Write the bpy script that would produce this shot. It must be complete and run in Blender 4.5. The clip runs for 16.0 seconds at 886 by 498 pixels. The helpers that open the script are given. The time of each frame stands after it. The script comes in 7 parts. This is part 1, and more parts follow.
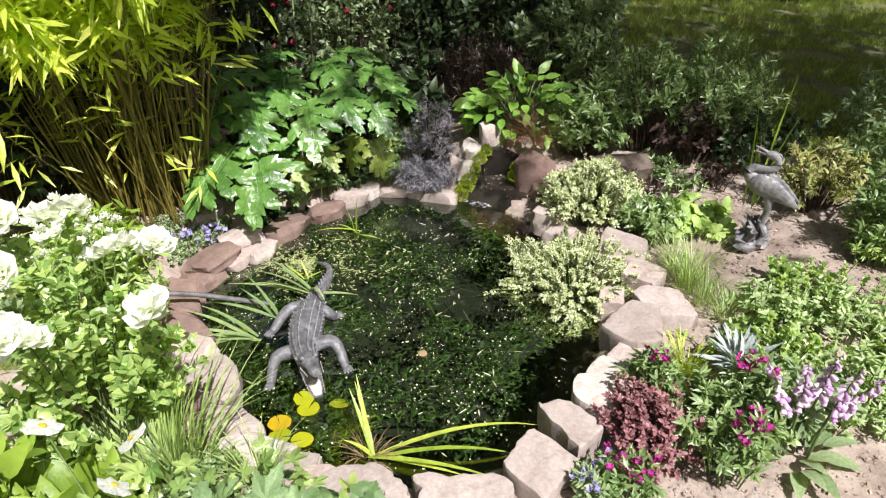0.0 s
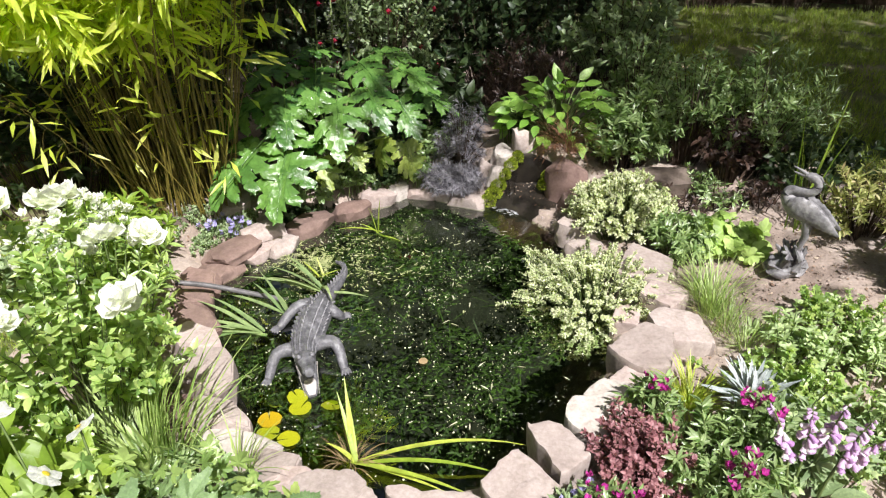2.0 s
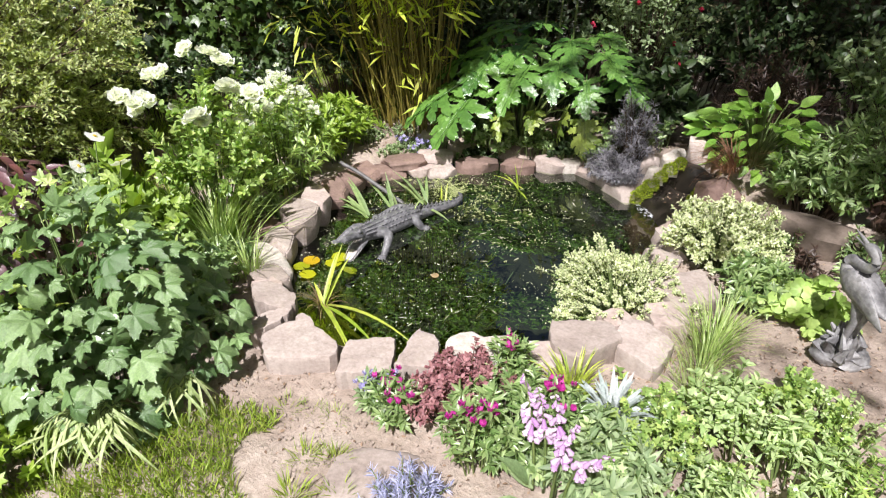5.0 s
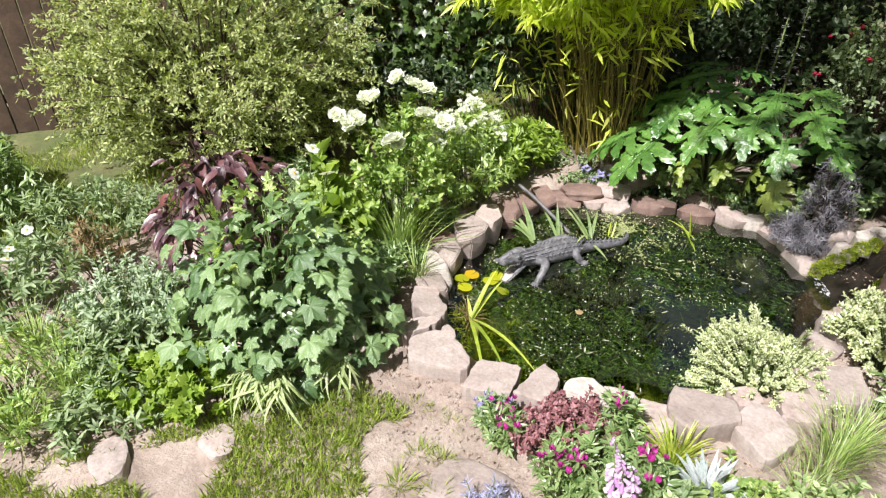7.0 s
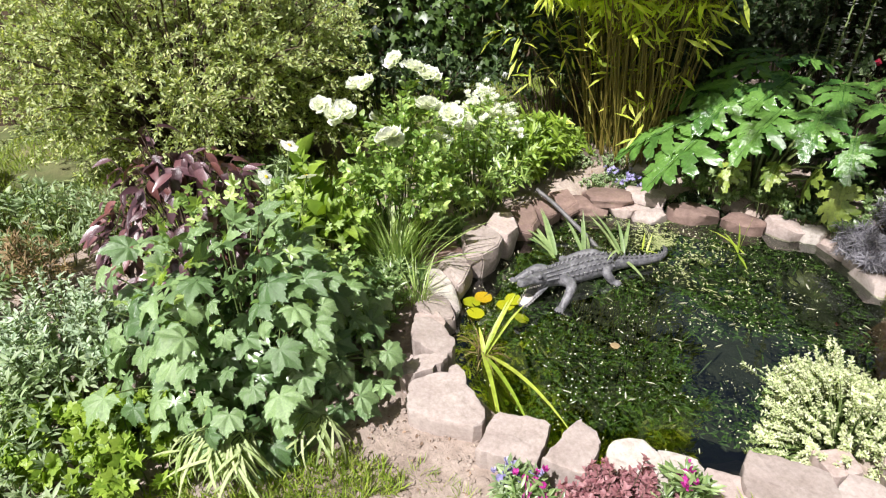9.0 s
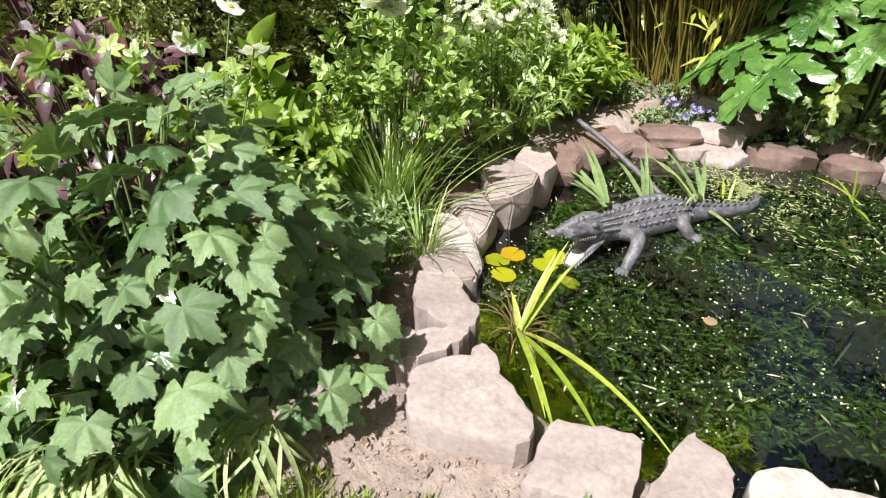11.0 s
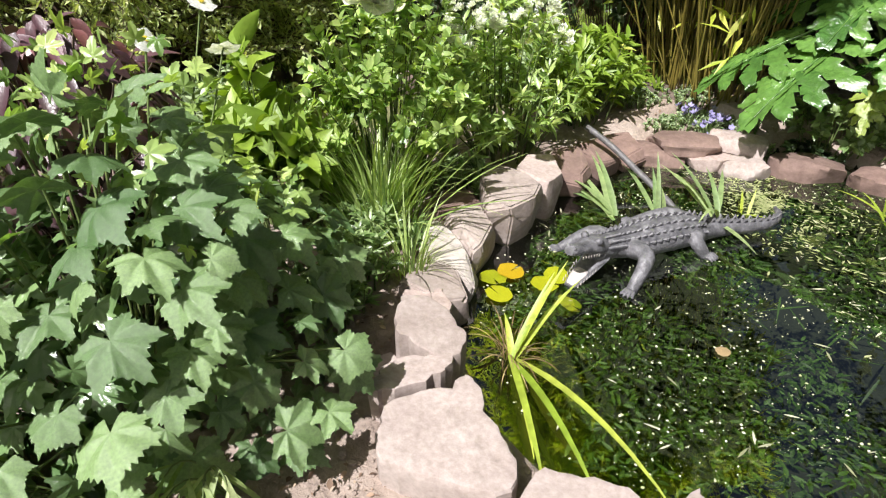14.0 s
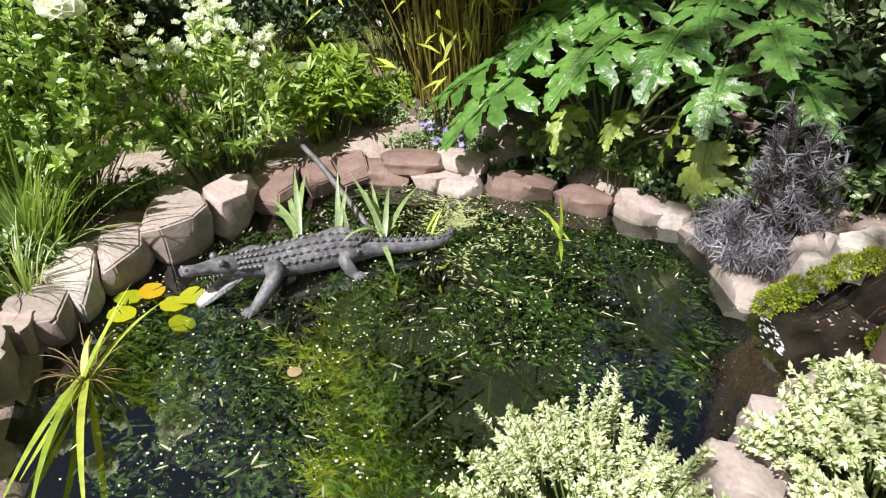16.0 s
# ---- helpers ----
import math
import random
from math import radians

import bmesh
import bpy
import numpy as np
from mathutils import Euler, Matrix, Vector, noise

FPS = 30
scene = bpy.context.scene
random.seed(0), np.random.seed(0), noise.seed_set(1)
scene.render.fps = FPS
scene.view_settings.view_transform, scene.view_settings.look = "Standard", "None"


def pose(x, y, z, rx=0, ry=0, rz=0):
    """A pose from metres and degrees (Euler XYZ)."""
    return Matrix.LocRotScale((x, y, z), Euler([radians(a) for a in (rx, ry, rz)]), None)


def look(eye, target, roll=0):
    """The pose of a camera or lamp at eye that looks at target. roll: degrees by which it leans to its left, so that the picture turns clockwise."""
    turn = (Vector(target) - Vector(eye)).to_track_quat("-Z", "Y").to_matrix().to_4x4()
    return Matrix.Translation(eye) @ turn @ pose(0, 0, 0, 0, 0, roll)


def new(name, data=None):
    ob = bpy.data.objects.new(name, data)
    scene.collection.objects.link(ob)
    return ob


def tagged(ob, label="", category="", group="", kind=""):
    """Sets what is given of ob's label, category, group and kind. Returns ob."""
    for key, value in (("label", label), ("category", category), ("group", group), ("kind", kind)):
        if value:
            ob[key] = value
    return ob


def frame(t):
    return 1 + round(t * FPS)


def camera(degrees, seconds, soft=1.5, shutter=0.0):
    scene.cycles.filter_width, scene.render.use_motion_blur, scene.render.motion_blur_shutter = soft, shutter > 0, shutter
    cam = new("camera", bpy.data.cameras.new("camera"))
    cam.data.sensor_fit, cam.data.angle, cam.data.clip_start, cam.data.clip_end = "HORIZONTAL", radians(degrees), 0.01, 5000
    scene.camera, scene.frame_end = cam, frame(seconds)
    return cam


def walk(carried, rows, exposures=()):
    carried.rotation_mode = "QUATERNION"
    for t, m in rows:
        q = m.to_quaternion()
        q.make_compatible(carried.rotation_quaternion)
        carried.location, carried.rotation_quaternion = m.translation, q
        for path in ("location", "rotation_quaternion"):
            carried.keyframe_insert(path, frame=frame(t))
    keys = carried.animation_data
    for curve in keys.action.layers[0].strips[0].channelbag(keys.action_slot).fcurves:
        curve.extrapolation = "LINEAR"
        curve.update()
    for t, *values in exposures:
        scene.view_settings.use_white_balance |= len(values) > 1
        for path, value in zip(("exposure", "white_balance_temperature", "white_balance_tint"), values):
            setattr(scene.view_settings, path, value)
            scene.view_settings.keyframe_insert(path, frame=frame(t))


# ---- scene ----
EXPOSURE = 0.67
cam = camera(68.60, 16.0, 1.2)
PATH = [  # seconds, x, y, z, yaw, pitch, roll
    (0.0, 0.003, 0.157, 1.950, -0.02, -32.00, -0.36),
    (0.5, -0.005, 0.184, 1.951, -0.01, -31.93, -0.40),
    (1.0, 0.019, 0.202, 1.951, 0.49, -31.99, -0.41),
    (1.5, 0.102, 0.221, 1.947, 3.25, -31.94, -0.44),
    (2.0, 0.252, 0.233, 1.942, 6.64, -31.90, -0.38),
    (2.5, 0.471, 0.253, 1.933, 9.07, -31.80, -0.07),
    (3.0, 0.738, 0.294, 1.943, 12.44, -31.94, 0.14),
    (3.5, 1.065, 0.355, 1.942, 17.97, -31.91, 0.12),
    (4.0, 1.391, 0.419, 1.939, 25.52, -31.91, -0.09),
    (4.5, 1.725, 0.485, 1.931, 37.04, -31.72, -0.30),
    (5.0, 2.078, 0.562, 1.908, 49.09, -31.57, -0.41),
    (5.2, 2.239, 0.618, 1.902, 54.16, -31.65, -0.46),
    (5.6, 2.446, 0.670, 1.926, 62.03, -31.74, -0.49),
    (6.0, 2.508, 0.685, 2.007, 66.63, -31.94, -0.58),
    (6.4, 2.467, 0.683, 2.112, 68.83, -32.20, -0.68),
    (6.8, 2.367, 0.680, 2.207, 69.48, -32.42, -0.77),
    (7.3, 2.222, 0.705, 2.262, 69.39, -32.55, -0.82),
    (7.5, 2.178, 0.714, 2.259, 69.40, -32.57, -0.78),
    (8.0, 2.041, 0.778, 2.260, 69.29, -32.46, -0.61),
    (8.5, 1.919, 0.813, 2.269, 69.19, -32.44, -0.59),
    (9.0, 1.747, 0.860, 1.974, 69.38, -32.47, -0.66),
    (9.2, 1.662, 0.888, 1.835, 69.38, -32.65, -0.68),
    (9.6, 1.515, 0.930, 1.622, 69.38, -32.68, -0.58),
    (10.0, 1.371, 0.969, 1.468, 69.25, -32.75, -0.32),
    (10.4, 1.240, 1.003, 1.368, 69.05, -32.84, -0.01),
    (10.8, 1.127, 1.027, 1.309, 68.87, -32.91, 0.27),
    (11.3, 1.021, 1.041, 1.280, 68.77, -32.96, 0.43),
    (11.5, 0.978, 1.042, 1.278, 68.66, -32.91, 0.46),
    (12.0, 0.905, 1.037, 1.261, 68.55, -32.88, 0.62),
    (12.5, 0.913, 1.040, 1.242, 68.61, -32.90, 0.63),
    (13.0, 0.922, 1.045, 1.235, 70.11, -33.02, 0.70),
    (13.5, 0.931, 1.083, 1.245, 70.57, -33.01, 0.62),
    (14.0, 0.961, 1.174, 1.249, 70.77, -32.96, 0.32),
    (14.5, 1.033, 1.367, 1.321, 71.01, -32.81, 0.09),
    (15.0, 1.131, 1.612, 1.343, 71.17, -32.73, -0.07),
    (15.5, 1.253, 1.951, 1.336, 71.44, -32.62, -0.28),
    (16.0, 1.375, 2.351, 1.319, 71.50, -32.53, -0.26),
]
walk(cam, [(t, pose(x, y, z, 90 + pitch, 0, yaw) @ pose(0, 0, 0, 0, 0, roll)) for t, x, y, z, yaw, pitch, roll in PATH],
     exposures=[(0.0, EXPOSURE), (16.0, EXPOSURE)])


# ---- light ----
SUN_TO = Vector((0.42, -0.72, 1.20)).normalized()      # the way to the sun
world = bpy.data.worlds.new("sky")
scene.world = world
world.use_nodes = True
wn = world.node_tree.nodes
sky = wn.new("ShaderNodeTexSky")
sky.sky_type, sky.sun_disc = "NISHITA", False
sky.sun_elevation = math.asin(SUN_TO.z)
sky.dust_density, sky.air_density = 7.0, 0.8
sky.sun_rotation = math.atan2(SUN_TO.x, SUN_TO.y)
world.node_tree.links.new(sky.outputs[0], wn["Background"].inputs[0])
wn["Background"].inputs[1].default_value = 0.042
sun = new("sun", bpy.data.lights.new("sun", "SUN"))
sun.data.energy, sun.data.angle, sun.data.color = 5.0, radians(0.55), (1.0, 0.965, 0.985)
sun.matrix_world = look(SUN_TO * 30, (0, 0, 0))


# ---- materials ----
def material(name):
    m = bpy.data.materials.new(name)
    m.use_nodes = True
    return m, m.node_tree.nodes, m.node_tree.links, m.node_tree.nodes["Principled BSDF"]


def noise_node(nodes, links, scale, detail=4.0, rough=0.6, coord="Object"):
    tc, n = nodes.new("ShaderNodeTexCoord"), nodes.new("ShaderNodeTexNoise")
    n.inputs["Scale"].default_value, n.inputs["Detail"].default_value, n.inputs["Roughness"].default_value = scale, detail, rough
    links.new(tc.outputs[coord], n.inputs["Vector"])
    return n


def ramp_node(nodes, links, source, stops):
    r = nodes.new("ShaderNodeValToRGB")
    while len(r.color_ramp.elements) < len(stops):
        r.color_ramp.elements.new(0.5)
    for e, (p, c) in zip(r.color_ramp.elements, stops):
        e.position, e.color = p, (*c, 1)
    links.new(source, r.inputs[0])
    return r


def mix_node(nodes, links, a, b, fac, mode="MIX"):
    m = nodes.new("ShaderNodeMix")
    m.data_type, m.blend_type = "RGBA", mode
    for sock, v in ((m.inputs[6], a), (m.inputs[7], b), (m.inputs[0], fac)):
        if isinstance(v, bpy.types.NodeSocket):
            links.new(v, sock)
        elif isinstance(v, tuple):
            sock.default_value = (*v, 1)
        else:
            sock.default_value = v
    return m.outputs[2]


def bump_node(nodes, links, height, strength, distance, base=None):
    b = nodes.new("ShaderNodeBump")
    b.inputs["Strength"].default_value, b.inputs["Distance"].default_value = strength, distance
    links.new(height, b.inputs["Height"])
    if base is not None:
        links.new(base, b.inputs["Normal"])
    return b.outputs[0]


def leaf_material(name, dark, light, rough=0.42, through_light=0.3, tip=None, spots=14.0, glow=(1.0, 1.0, 0.35), quilt=0.0):
    """A leaf: each one of its own shade, mottled, glossy above, with light that comes through."""
    m, nodes, links, p = material(name)
    if dark[1] > dark[0] and light[1] > light[0]:
        dark, light = tuple(min(0.9, c * g) for c, g in zip(dark, (1.13, 1.12, 1.40))), tuple(min(0.9, c * g) for c, g in zip(light, (1.15, 1.12, 1.42)))
    geo, info = nodes.new("ShaderNodeNewGeometry"), nodes.new("ShaderNodeObjectInfo")
    add = nodes.new("ShaderNodeMath")
    add.operation = "ADD"
    links.new(geo.outputs["Random Per Island"], add.inputs[0])
    links.new(info.outputs["Random"], add.inputs[1])
    fr = nodes.new("ShaderNodeMath")
    fr.operation = "FRACT"
    links.new(add.outputs[0], fr.inputs[0])
    stops = [(0.0, dark), (0.75, light)] + ([(1.0, tip)] if tip else [])
    shade = ramp_node(nodes, links, fr.outputs[0], stops).outputs[0]
    n = noise_node(nodes, links, spots, 3.0)
    mott = ramp_node(nodes, links, n.outputs[0], [(0.35, (0.62, 0.62, 0.62)), (0.65, (1.0, 1.0, 1.0))]).outputs[0]
    col = mix_node(nodes, links, shade, mott, 0.8, "MULTIPLY")
    links.new(col, p.inputs["Base Color"])
    p.inputs["Roughness"].default_value = rough
    p.inputs["Specular IOR Level"].default_value = 0.85 if rough < 0.45 else 0.5
    fine = noise_node(nodes, links, 120.0, 2.0)
    nb = bump_node(nodes, links, fine.outputs[0], 0.25, 0.004)
    if quilt > 0:
        pads = noise_node(nodes, links, quilt, 2.0, 0.5)
        nb = bump_node(nodes, links, pads.outputs[0], 0.5, 0.20 / quilt, nb)
    links.new(nb, p.inputs["Normal"])
    if through_light > 0:
        t, mx = nodes.new("ShaderNodeBsdfTranslucent"), nodes.new("ShaderNodeMixShader")
        warm = mix_node(nodes, links, col, glow, 0.75, "MULTIPLY")
        bright = mix_node(nodes, links, warm, (1.6, 1.7, 1.2), 1.0, "MULTIPLY")
        links.new(bright, t.inputs[0])
        mx.inputs[0].default_value = through_light * 0.72
        links.new(p.outputs[0], mx.inputs[1])
        links.new(t.outputs[0], mx.inputs[2])
        links.new(mx.outputs[0], nodes["Material Output"].inputs[0])
    return m


def rough_material(name, stops, scale=6.0, rough=0.85, bump=0.4, fine=60.0, depth=0.01, spread=0.25):
    """Stone, soil, bark: mottled at two scales with a rough relief."""
    m, nodes, links, p = material(name)
    big, small = noise_node(nodes, links, scale, 6.0, 0.65), noise_node(nodes, links, fine, 5.0, 0.7)
    col = ramp_node(nodes, links, big.outputs[0], stops).outputs[0]
    grain = ramp_node(nodes, links, small.outputs[0], [(0.3, (0.66, 0.64, 0.62)), (0.62, (1.0, 1.0, 1.0))]).outputs[0]
    col = mix_node(nodes, links, col, grain, 0.75, "MULTIPLY")
    blot = noise_node(nodes, links, scale * 2.6, 5.0, 0.75)
    stain = ramp_node(nodes, links, blot.outputs[0], [(0.36, (0.60, 0.57, 0.53)), (0.50, (1.0, 1.0, 1.0))]).outputs[0]
    col = mix_node(nodes, links, col, stain, 0.42, "MULTIPLY")
    info = nodes.new("ShaderNodeObjectInfo")
    tint = ramp_node(nodes, links, info.outputs["Random"], [(0.0, (1 - spread, 1 - spread * 1.15, 1 - spread * 1.3)), (0.5, (1.0, 0.97, 0.94)), (1.0, (1.0, 1 - spread * 0.35, 1 - spread * 0.5))]).outputs[0]
    col = mix_node(nodes, links, col, tint, 1.0, "MULTIPLY")
    links.new(col, p.inputs["Base Color"])
    p.inputs["Roughness"].default_value = rough
    nb = bump_node(nodes, links, big.outputs[0], bump, depth * 2)
    nb = bump_node(nodes, links, small.outputs[0], bump, depth * 0.5, nb)
    links.new(nb, p.inputs["Normal"])
    return m


M_STONE = rough_material("sandstone", [(0.25, (0.32, 0.265, 0.245)), (0.45, (0.44, 0.385, 0.36)), (0.6, (0.50, 0.445, 0.42)), (0.78, (0.56, 0.52, 0.50))], 4.0, bump=0.28)
M_PALE = rough_material("pale_stone", [(0.3, (0.42, 0.385, 0.35)), (0.7, (0.64, 0.61, 0.565))], 6.0, spread=0.1)
# reddish stone; its dark tone also carries shade on the pond's back edge
M_RED = rough_material("red_stone", [(0.3, (0.17, 0.115, 0.10)), (0.6, (0.29, 0.205, 0.175)), (0.8, (0.37, 0.285, 0.25))], 5.0, spread=0.15)
M_MOUTH = rough_material("pale_rubber", [(0.3, (0.55, 0.53, 0.52)), (0.7, (0.75, 0.73, 0.72))], 20.0, 0.4)
# brown stone, dark enough to carry the shade on boulder and bank too
M_BROWN = rough_material("brown_and_shaded_stone", [(0.3, (0.10, 0.08, 0.065)), (0.7, (0.22, 0.18, 0.15))], 5.0)
M_WET = rough_material("wet_stone", [(0.3, (0.012, 0.011, 0.009)), (0.7, (0.04, 0.033, 0.025))], 9.0, rough=0.4)
M_SOIL = rough_material("soil", [(0.3, (0.20, 0.155, 0.125)), (0.5, (0.37, 0.305, 0.26)), (0.7, (0.49, 0.425, 0.37))], 3.0, 0.95, 0.8, 45.0, 0.02, 0.0)
M_TURF = rough_material("turf", [(0.35, (0.07, 0.11, 0.025)), (0.55, (0.16, 0.17, 0.07)), (0.7, (0.30, 0.25, 0.17))], 2.0, 0.95, 0.6, 60.0, 0.02, 0.0)
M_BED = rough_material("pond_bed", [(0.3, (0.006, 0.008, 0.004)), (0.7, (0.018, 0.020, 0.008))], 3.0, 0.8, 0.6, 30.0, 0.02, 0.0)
M_SHORE = rough_material("muddy_shore", [(0.3, (0.035, 0.020, 0.012)), (0.7, (0.10, 0.055, 0.035))], 5.0, 0.7, 0.6, 40.0, 0.02, 0.0)
M_WALL = rough_material("old_boards", [(0.3, (0.06, 0.04, 0.028)), (0.7, (0.14, 0.095, 0.065))], 4.0, 0.85, 0.5, 50.0, 0.01, 0.15)
M_STATUE = rough_material("painted_resin", [(0.35, (0.10, 0.102, 0.11)), (0.52, (0.24, 0.243, 0.255)), (0.70, (0.42, 0.425, 0.44))], 12.0, 0.5, 0.45, 90.0, 0.006, 0.0)
M_CROC = rough_material("grey_rubber", [(0.35, (0.085, 0.087, 0.096)), (0.52, (0.155, 0.157, 0.170)), (0.72, (0.28, 0.285, 0.305))], 30.0, 0.38, 0.5, 110.0, 0.006, 0.0)
M_HOSE = rough_material("grey_pipe", [(0.3, (0.10, 0.10, 0.105)), (0.7, (0.20, 0.20, 0.21))], 20.0, 0.45)
M_STEM = rough_material("green_stem", [(0.3, (0.09, 0.15, 0.04)), (0.7, (0.20, 0.27, 0.09))], 20.0, 0.6, 0.2)
M_WOOD = rough_material("brown_stem", [(0.3, (0.05, 0.035, 0.022)), (0.7, (0.14, 0.10, 0.07))], 20.0, 0.8, 0.3)
M_BARK = rough_material("bark", [(0.3, (0.03, 0.022, 0.016)), (0.7, (0.10, 0.075, 0.055))], 8.0, 0.9, 0.7)
M_CANE = rough_material("bamboo_cane", [(0.3, (0.11, 0.11, 0.02)), (0.6, (0.26, 0.22, 0.05)), (0.8, (0.38, 0.32, 0.11))], 9.0, 0.4, 0.15, spread=0.3)

L_BAMBOO = leaf_material("bamboo_leaf", (0.38, 0.49, 0.04), (0.72, 0.80, 0.11), 0.4, 0.70, (0.76, 0.78, 0.18))
L_ACANTHUS = leaf_material("acanthus_leaf", (0.050, 0.135, 0.022), (0.125, 0.26, 0.042), 0.25, 0.20, quilt=24.0)
L_SPIKE = leaf_material("spike_bract", (0.12, 0.13, 0.10), (0.30, 0.30, 0.28), 0.6, 0.15)
L_ACANTHUS_OLD = leaf_material("acanthus_old_leaf", (0.16, 0.26, 0.04), (0.30, 0.39, 0.06), 0.36, 0.35)
L_GOLDEN = leaf_material("golden_leaf", (0.26, 0.40, 0.07), (0.42, 0.57, 0.14), 0.5, 0.3)
L_LITTER = leaf_material("leaf_litter", (0.12, 0.07, 0.045), (0.36, 0.25, 0.17), 0.8, 0.0, (0.5, 0.42, 0.32))
L_ANEMONE = leaf_material("anemone_leaf", (0.078, 0.155, 0.042), (0.215, 0.335, 0.105), 0.29, 0.15, quilt=70.0)
L_ROSE = leaf_material("rose_leaf", (0.16, 0.28, 0.055), (0.42, 0.56, 0.145), 0.36, 0.48, (0.55, 0.66, 0.20))
L_BED = leaf_material("bed_leaf", (0.22, 0.33, 0.10), (0.48, 0.60, 0.24), 0.45, 0.42)
L_LIME = leaf_material("lime_leaf", (0.14, 0.24, 0.02), (0.26, 0.38, 0.04), 0.45, 0.35)
L_MID = leaf_material("mid_green_leaf", (0.11, 0.20, 0.045), (0.29, 0.40, 0.13), 0.36, 0.38)
L_SOFT = leaf_material("soft_green_leaf", (0.15, 0.23, 0.08), (0.34, 0.44, 0.19), 0.5, 0.35)
# dark evergreen green; shade at the garden's back is put into it too
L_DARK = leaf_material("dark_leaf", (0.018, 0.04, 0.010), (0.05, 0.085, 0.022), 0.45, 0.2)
L_IVY = leaf_material("ivy_leaf", (0.014, 0.034, 0.008), (0.11, 0.19, 0.035), 0.38, 0.25)
L_OLIVE = leaf_material("olive_leaf", (0.24, 0.31, 0.095), (0.50, 0.57, 0.21), 0.5, 0.42, (0.66, 0.67, 0.30))
L_SEDUM = leaf_material("blue_green_leaf", (0.22, 0.32, 0.15), (0.44, 0.55, 0.30), 0.5, 0.25)
L_PURPLE = leaf_material("purple_leaf", (0.050, 0.020, 0.027), (0.15, 0.075, 0.088), 0.34, 0.13, (0.22, 0.08, 0.07))
L_BRONZE = leaf_material("bronze_leaf", (0.03, 0.018, 0.014), (0.08, 0.045, 0.03), 0.5, 0.15)
L_BERBERIS = leaf_material("red_purple_leaf", (0.23, 0.085, 0.10), (0.42, 0.21, 0.22), 0.5, 0.25)
L_BLACK = leaf_material("black_leaf", (0.09, 0.088, 0.10), (0.30, 0.29, 0.32), 0.45, 0.0)
L_VARIEG = leaf_material("variegated_leaf", (0.32, 0.41, 0.13), (0.68, 0.72, 0.38), 0.5, 0.28, (0.86, 0.86, 0.62))
L_NANDINA = leaf_material("pale_gold_leaf", (0.26, 0.31, 0.08), (0.50, 0.50, 0.20), 0.5, 0.3, (0.5, 0.4, 0.2))
L_SILVER = leaf_material("silver_leaf", (0.28, 0.34, 0.26), (0.45, 0.50, 0.40), 0.75, 0.15)
L_HOSTA = leaf_material("bright_leaf", (0.13, 0.29, 0.03), (0.26, 0.45, 0.06), 0.38, 0.36)
L_GRASS = leaf_material("grass_blade", (0.17, 0.28, 0.05), (0.38, 0.50, 0.13), 0.42, 0.38)
L_LAWN = leaf_material("lawn_blade", (0.15, 0.24, 0.02), (0.32, 0.42, 0.05), 0.55, 0.35, (0.30, 0.30, 0.08))
L_VARIEG_GRASS = leaf_material("striped_grass", (0.22, 0.32, 0.07), (0.44, 0.52, 0.20), 0.45, 0.3)
L_STRAW = leaf_material("straw", (0.20, 0.13, 0.06), (0.40, 0.29, 0.15), 0.7, 0.2)
L_RUST = leaf_material("rust_grass", (0.14, 0.06, 0.03), (0.30, 0.14, 0.07), 0.6, 0.2)
L_IRIS = leaf_material("iris_blade", (0.26, 0.38, 0.03), (0.48, 0.56, 0.07), 0.4, 0.35)
L_IRIS_GREY = leaf_material("iris_green_blade", (0.15, 0.24, 0.07), (0.32, 0.42, 0.14), 0.4, 0.25)
L_LILY = leaf_material("lily_pad", (0.30, 0.36, 0.01), (0.50, 0.50, 0.015), 0.35, 0.15, (0.58, 0.30, 0.01))
L_WEED = leaf_material("pond_weed", (0.006, 0.018, 0.002), (0.055, 0.11, 0.010), 0.6, 0.2)
L_MAT = leaf_material("floating_weed", (0.20, 0.26, 0.06), (0.42, 0.46, 0.18), 0.6, 0.2)
L_DEBRIS = leaf_material("fallen_leaf", (0.22, 0.24, 0.11), (0.62, 0.62, 0.44), 0.55, 0.1)
L_SPECK = leaf_material("duckweed_speck", (0.45, 0.50, 0.22), (0.80, 0.80, 0.55), 0.6, 0.0)
L_MOSS = leaf_material("moss", (0.10, 0.17, 0.008), (0.36, 0.44, 0.025), 0.8, 0.2, spots=40.0)
F_WHITE = leaf_material("white_petal", (0.90, 0.90, 0.88), (0.9, 0.9, 0.89), 0.6, 0.5, spots=6.0, glow=(1.0, 1.0, 1.0))
F_MAGENTA = leaf_material("magenta_petal", (0.32, 0.015, 0.17), (0.52, 0.04, 0.32), 0.5, 0.3, glow=(1.0, 1.0, 1.0))
F_LILAC = leaf_material("lilac_petal", (0.50, 0.26, 0.56), (0.76, 0.56, 0.78), 0.5, 0.3, (0.86, 0.80, 0.84), glow=(1.0, 1.0, 1.0))
F_BLUE = leaf_material("blue_petal", (0.28, 0.25, 0.50), (0.46, 0.43, 0.68), 0.5, 0.25, glow=(1.0, 1.0, 1.0))
F_RED = leaf_material("red_petal", (0.45, 0.01, 0.04), (0.65, 0.03, 0.10), 0.5, 0.3, glow=(1.0, 1.0, 1.0))
F_YELLOW = leaf_material("yellow_petal", (0.65, 0.45, 0.02), (0.75, 0.58, 0.05), 0.5, 0.25, glow=(1.0, 1.0, 1.0))
F_LAVENDER = leaf_material("lavender_spike", (0.22, 0.24, 0.30), (0.38, 0.40, 0.46), 0.6, 0.15, glow=(1.0, 1.0, 1.0))


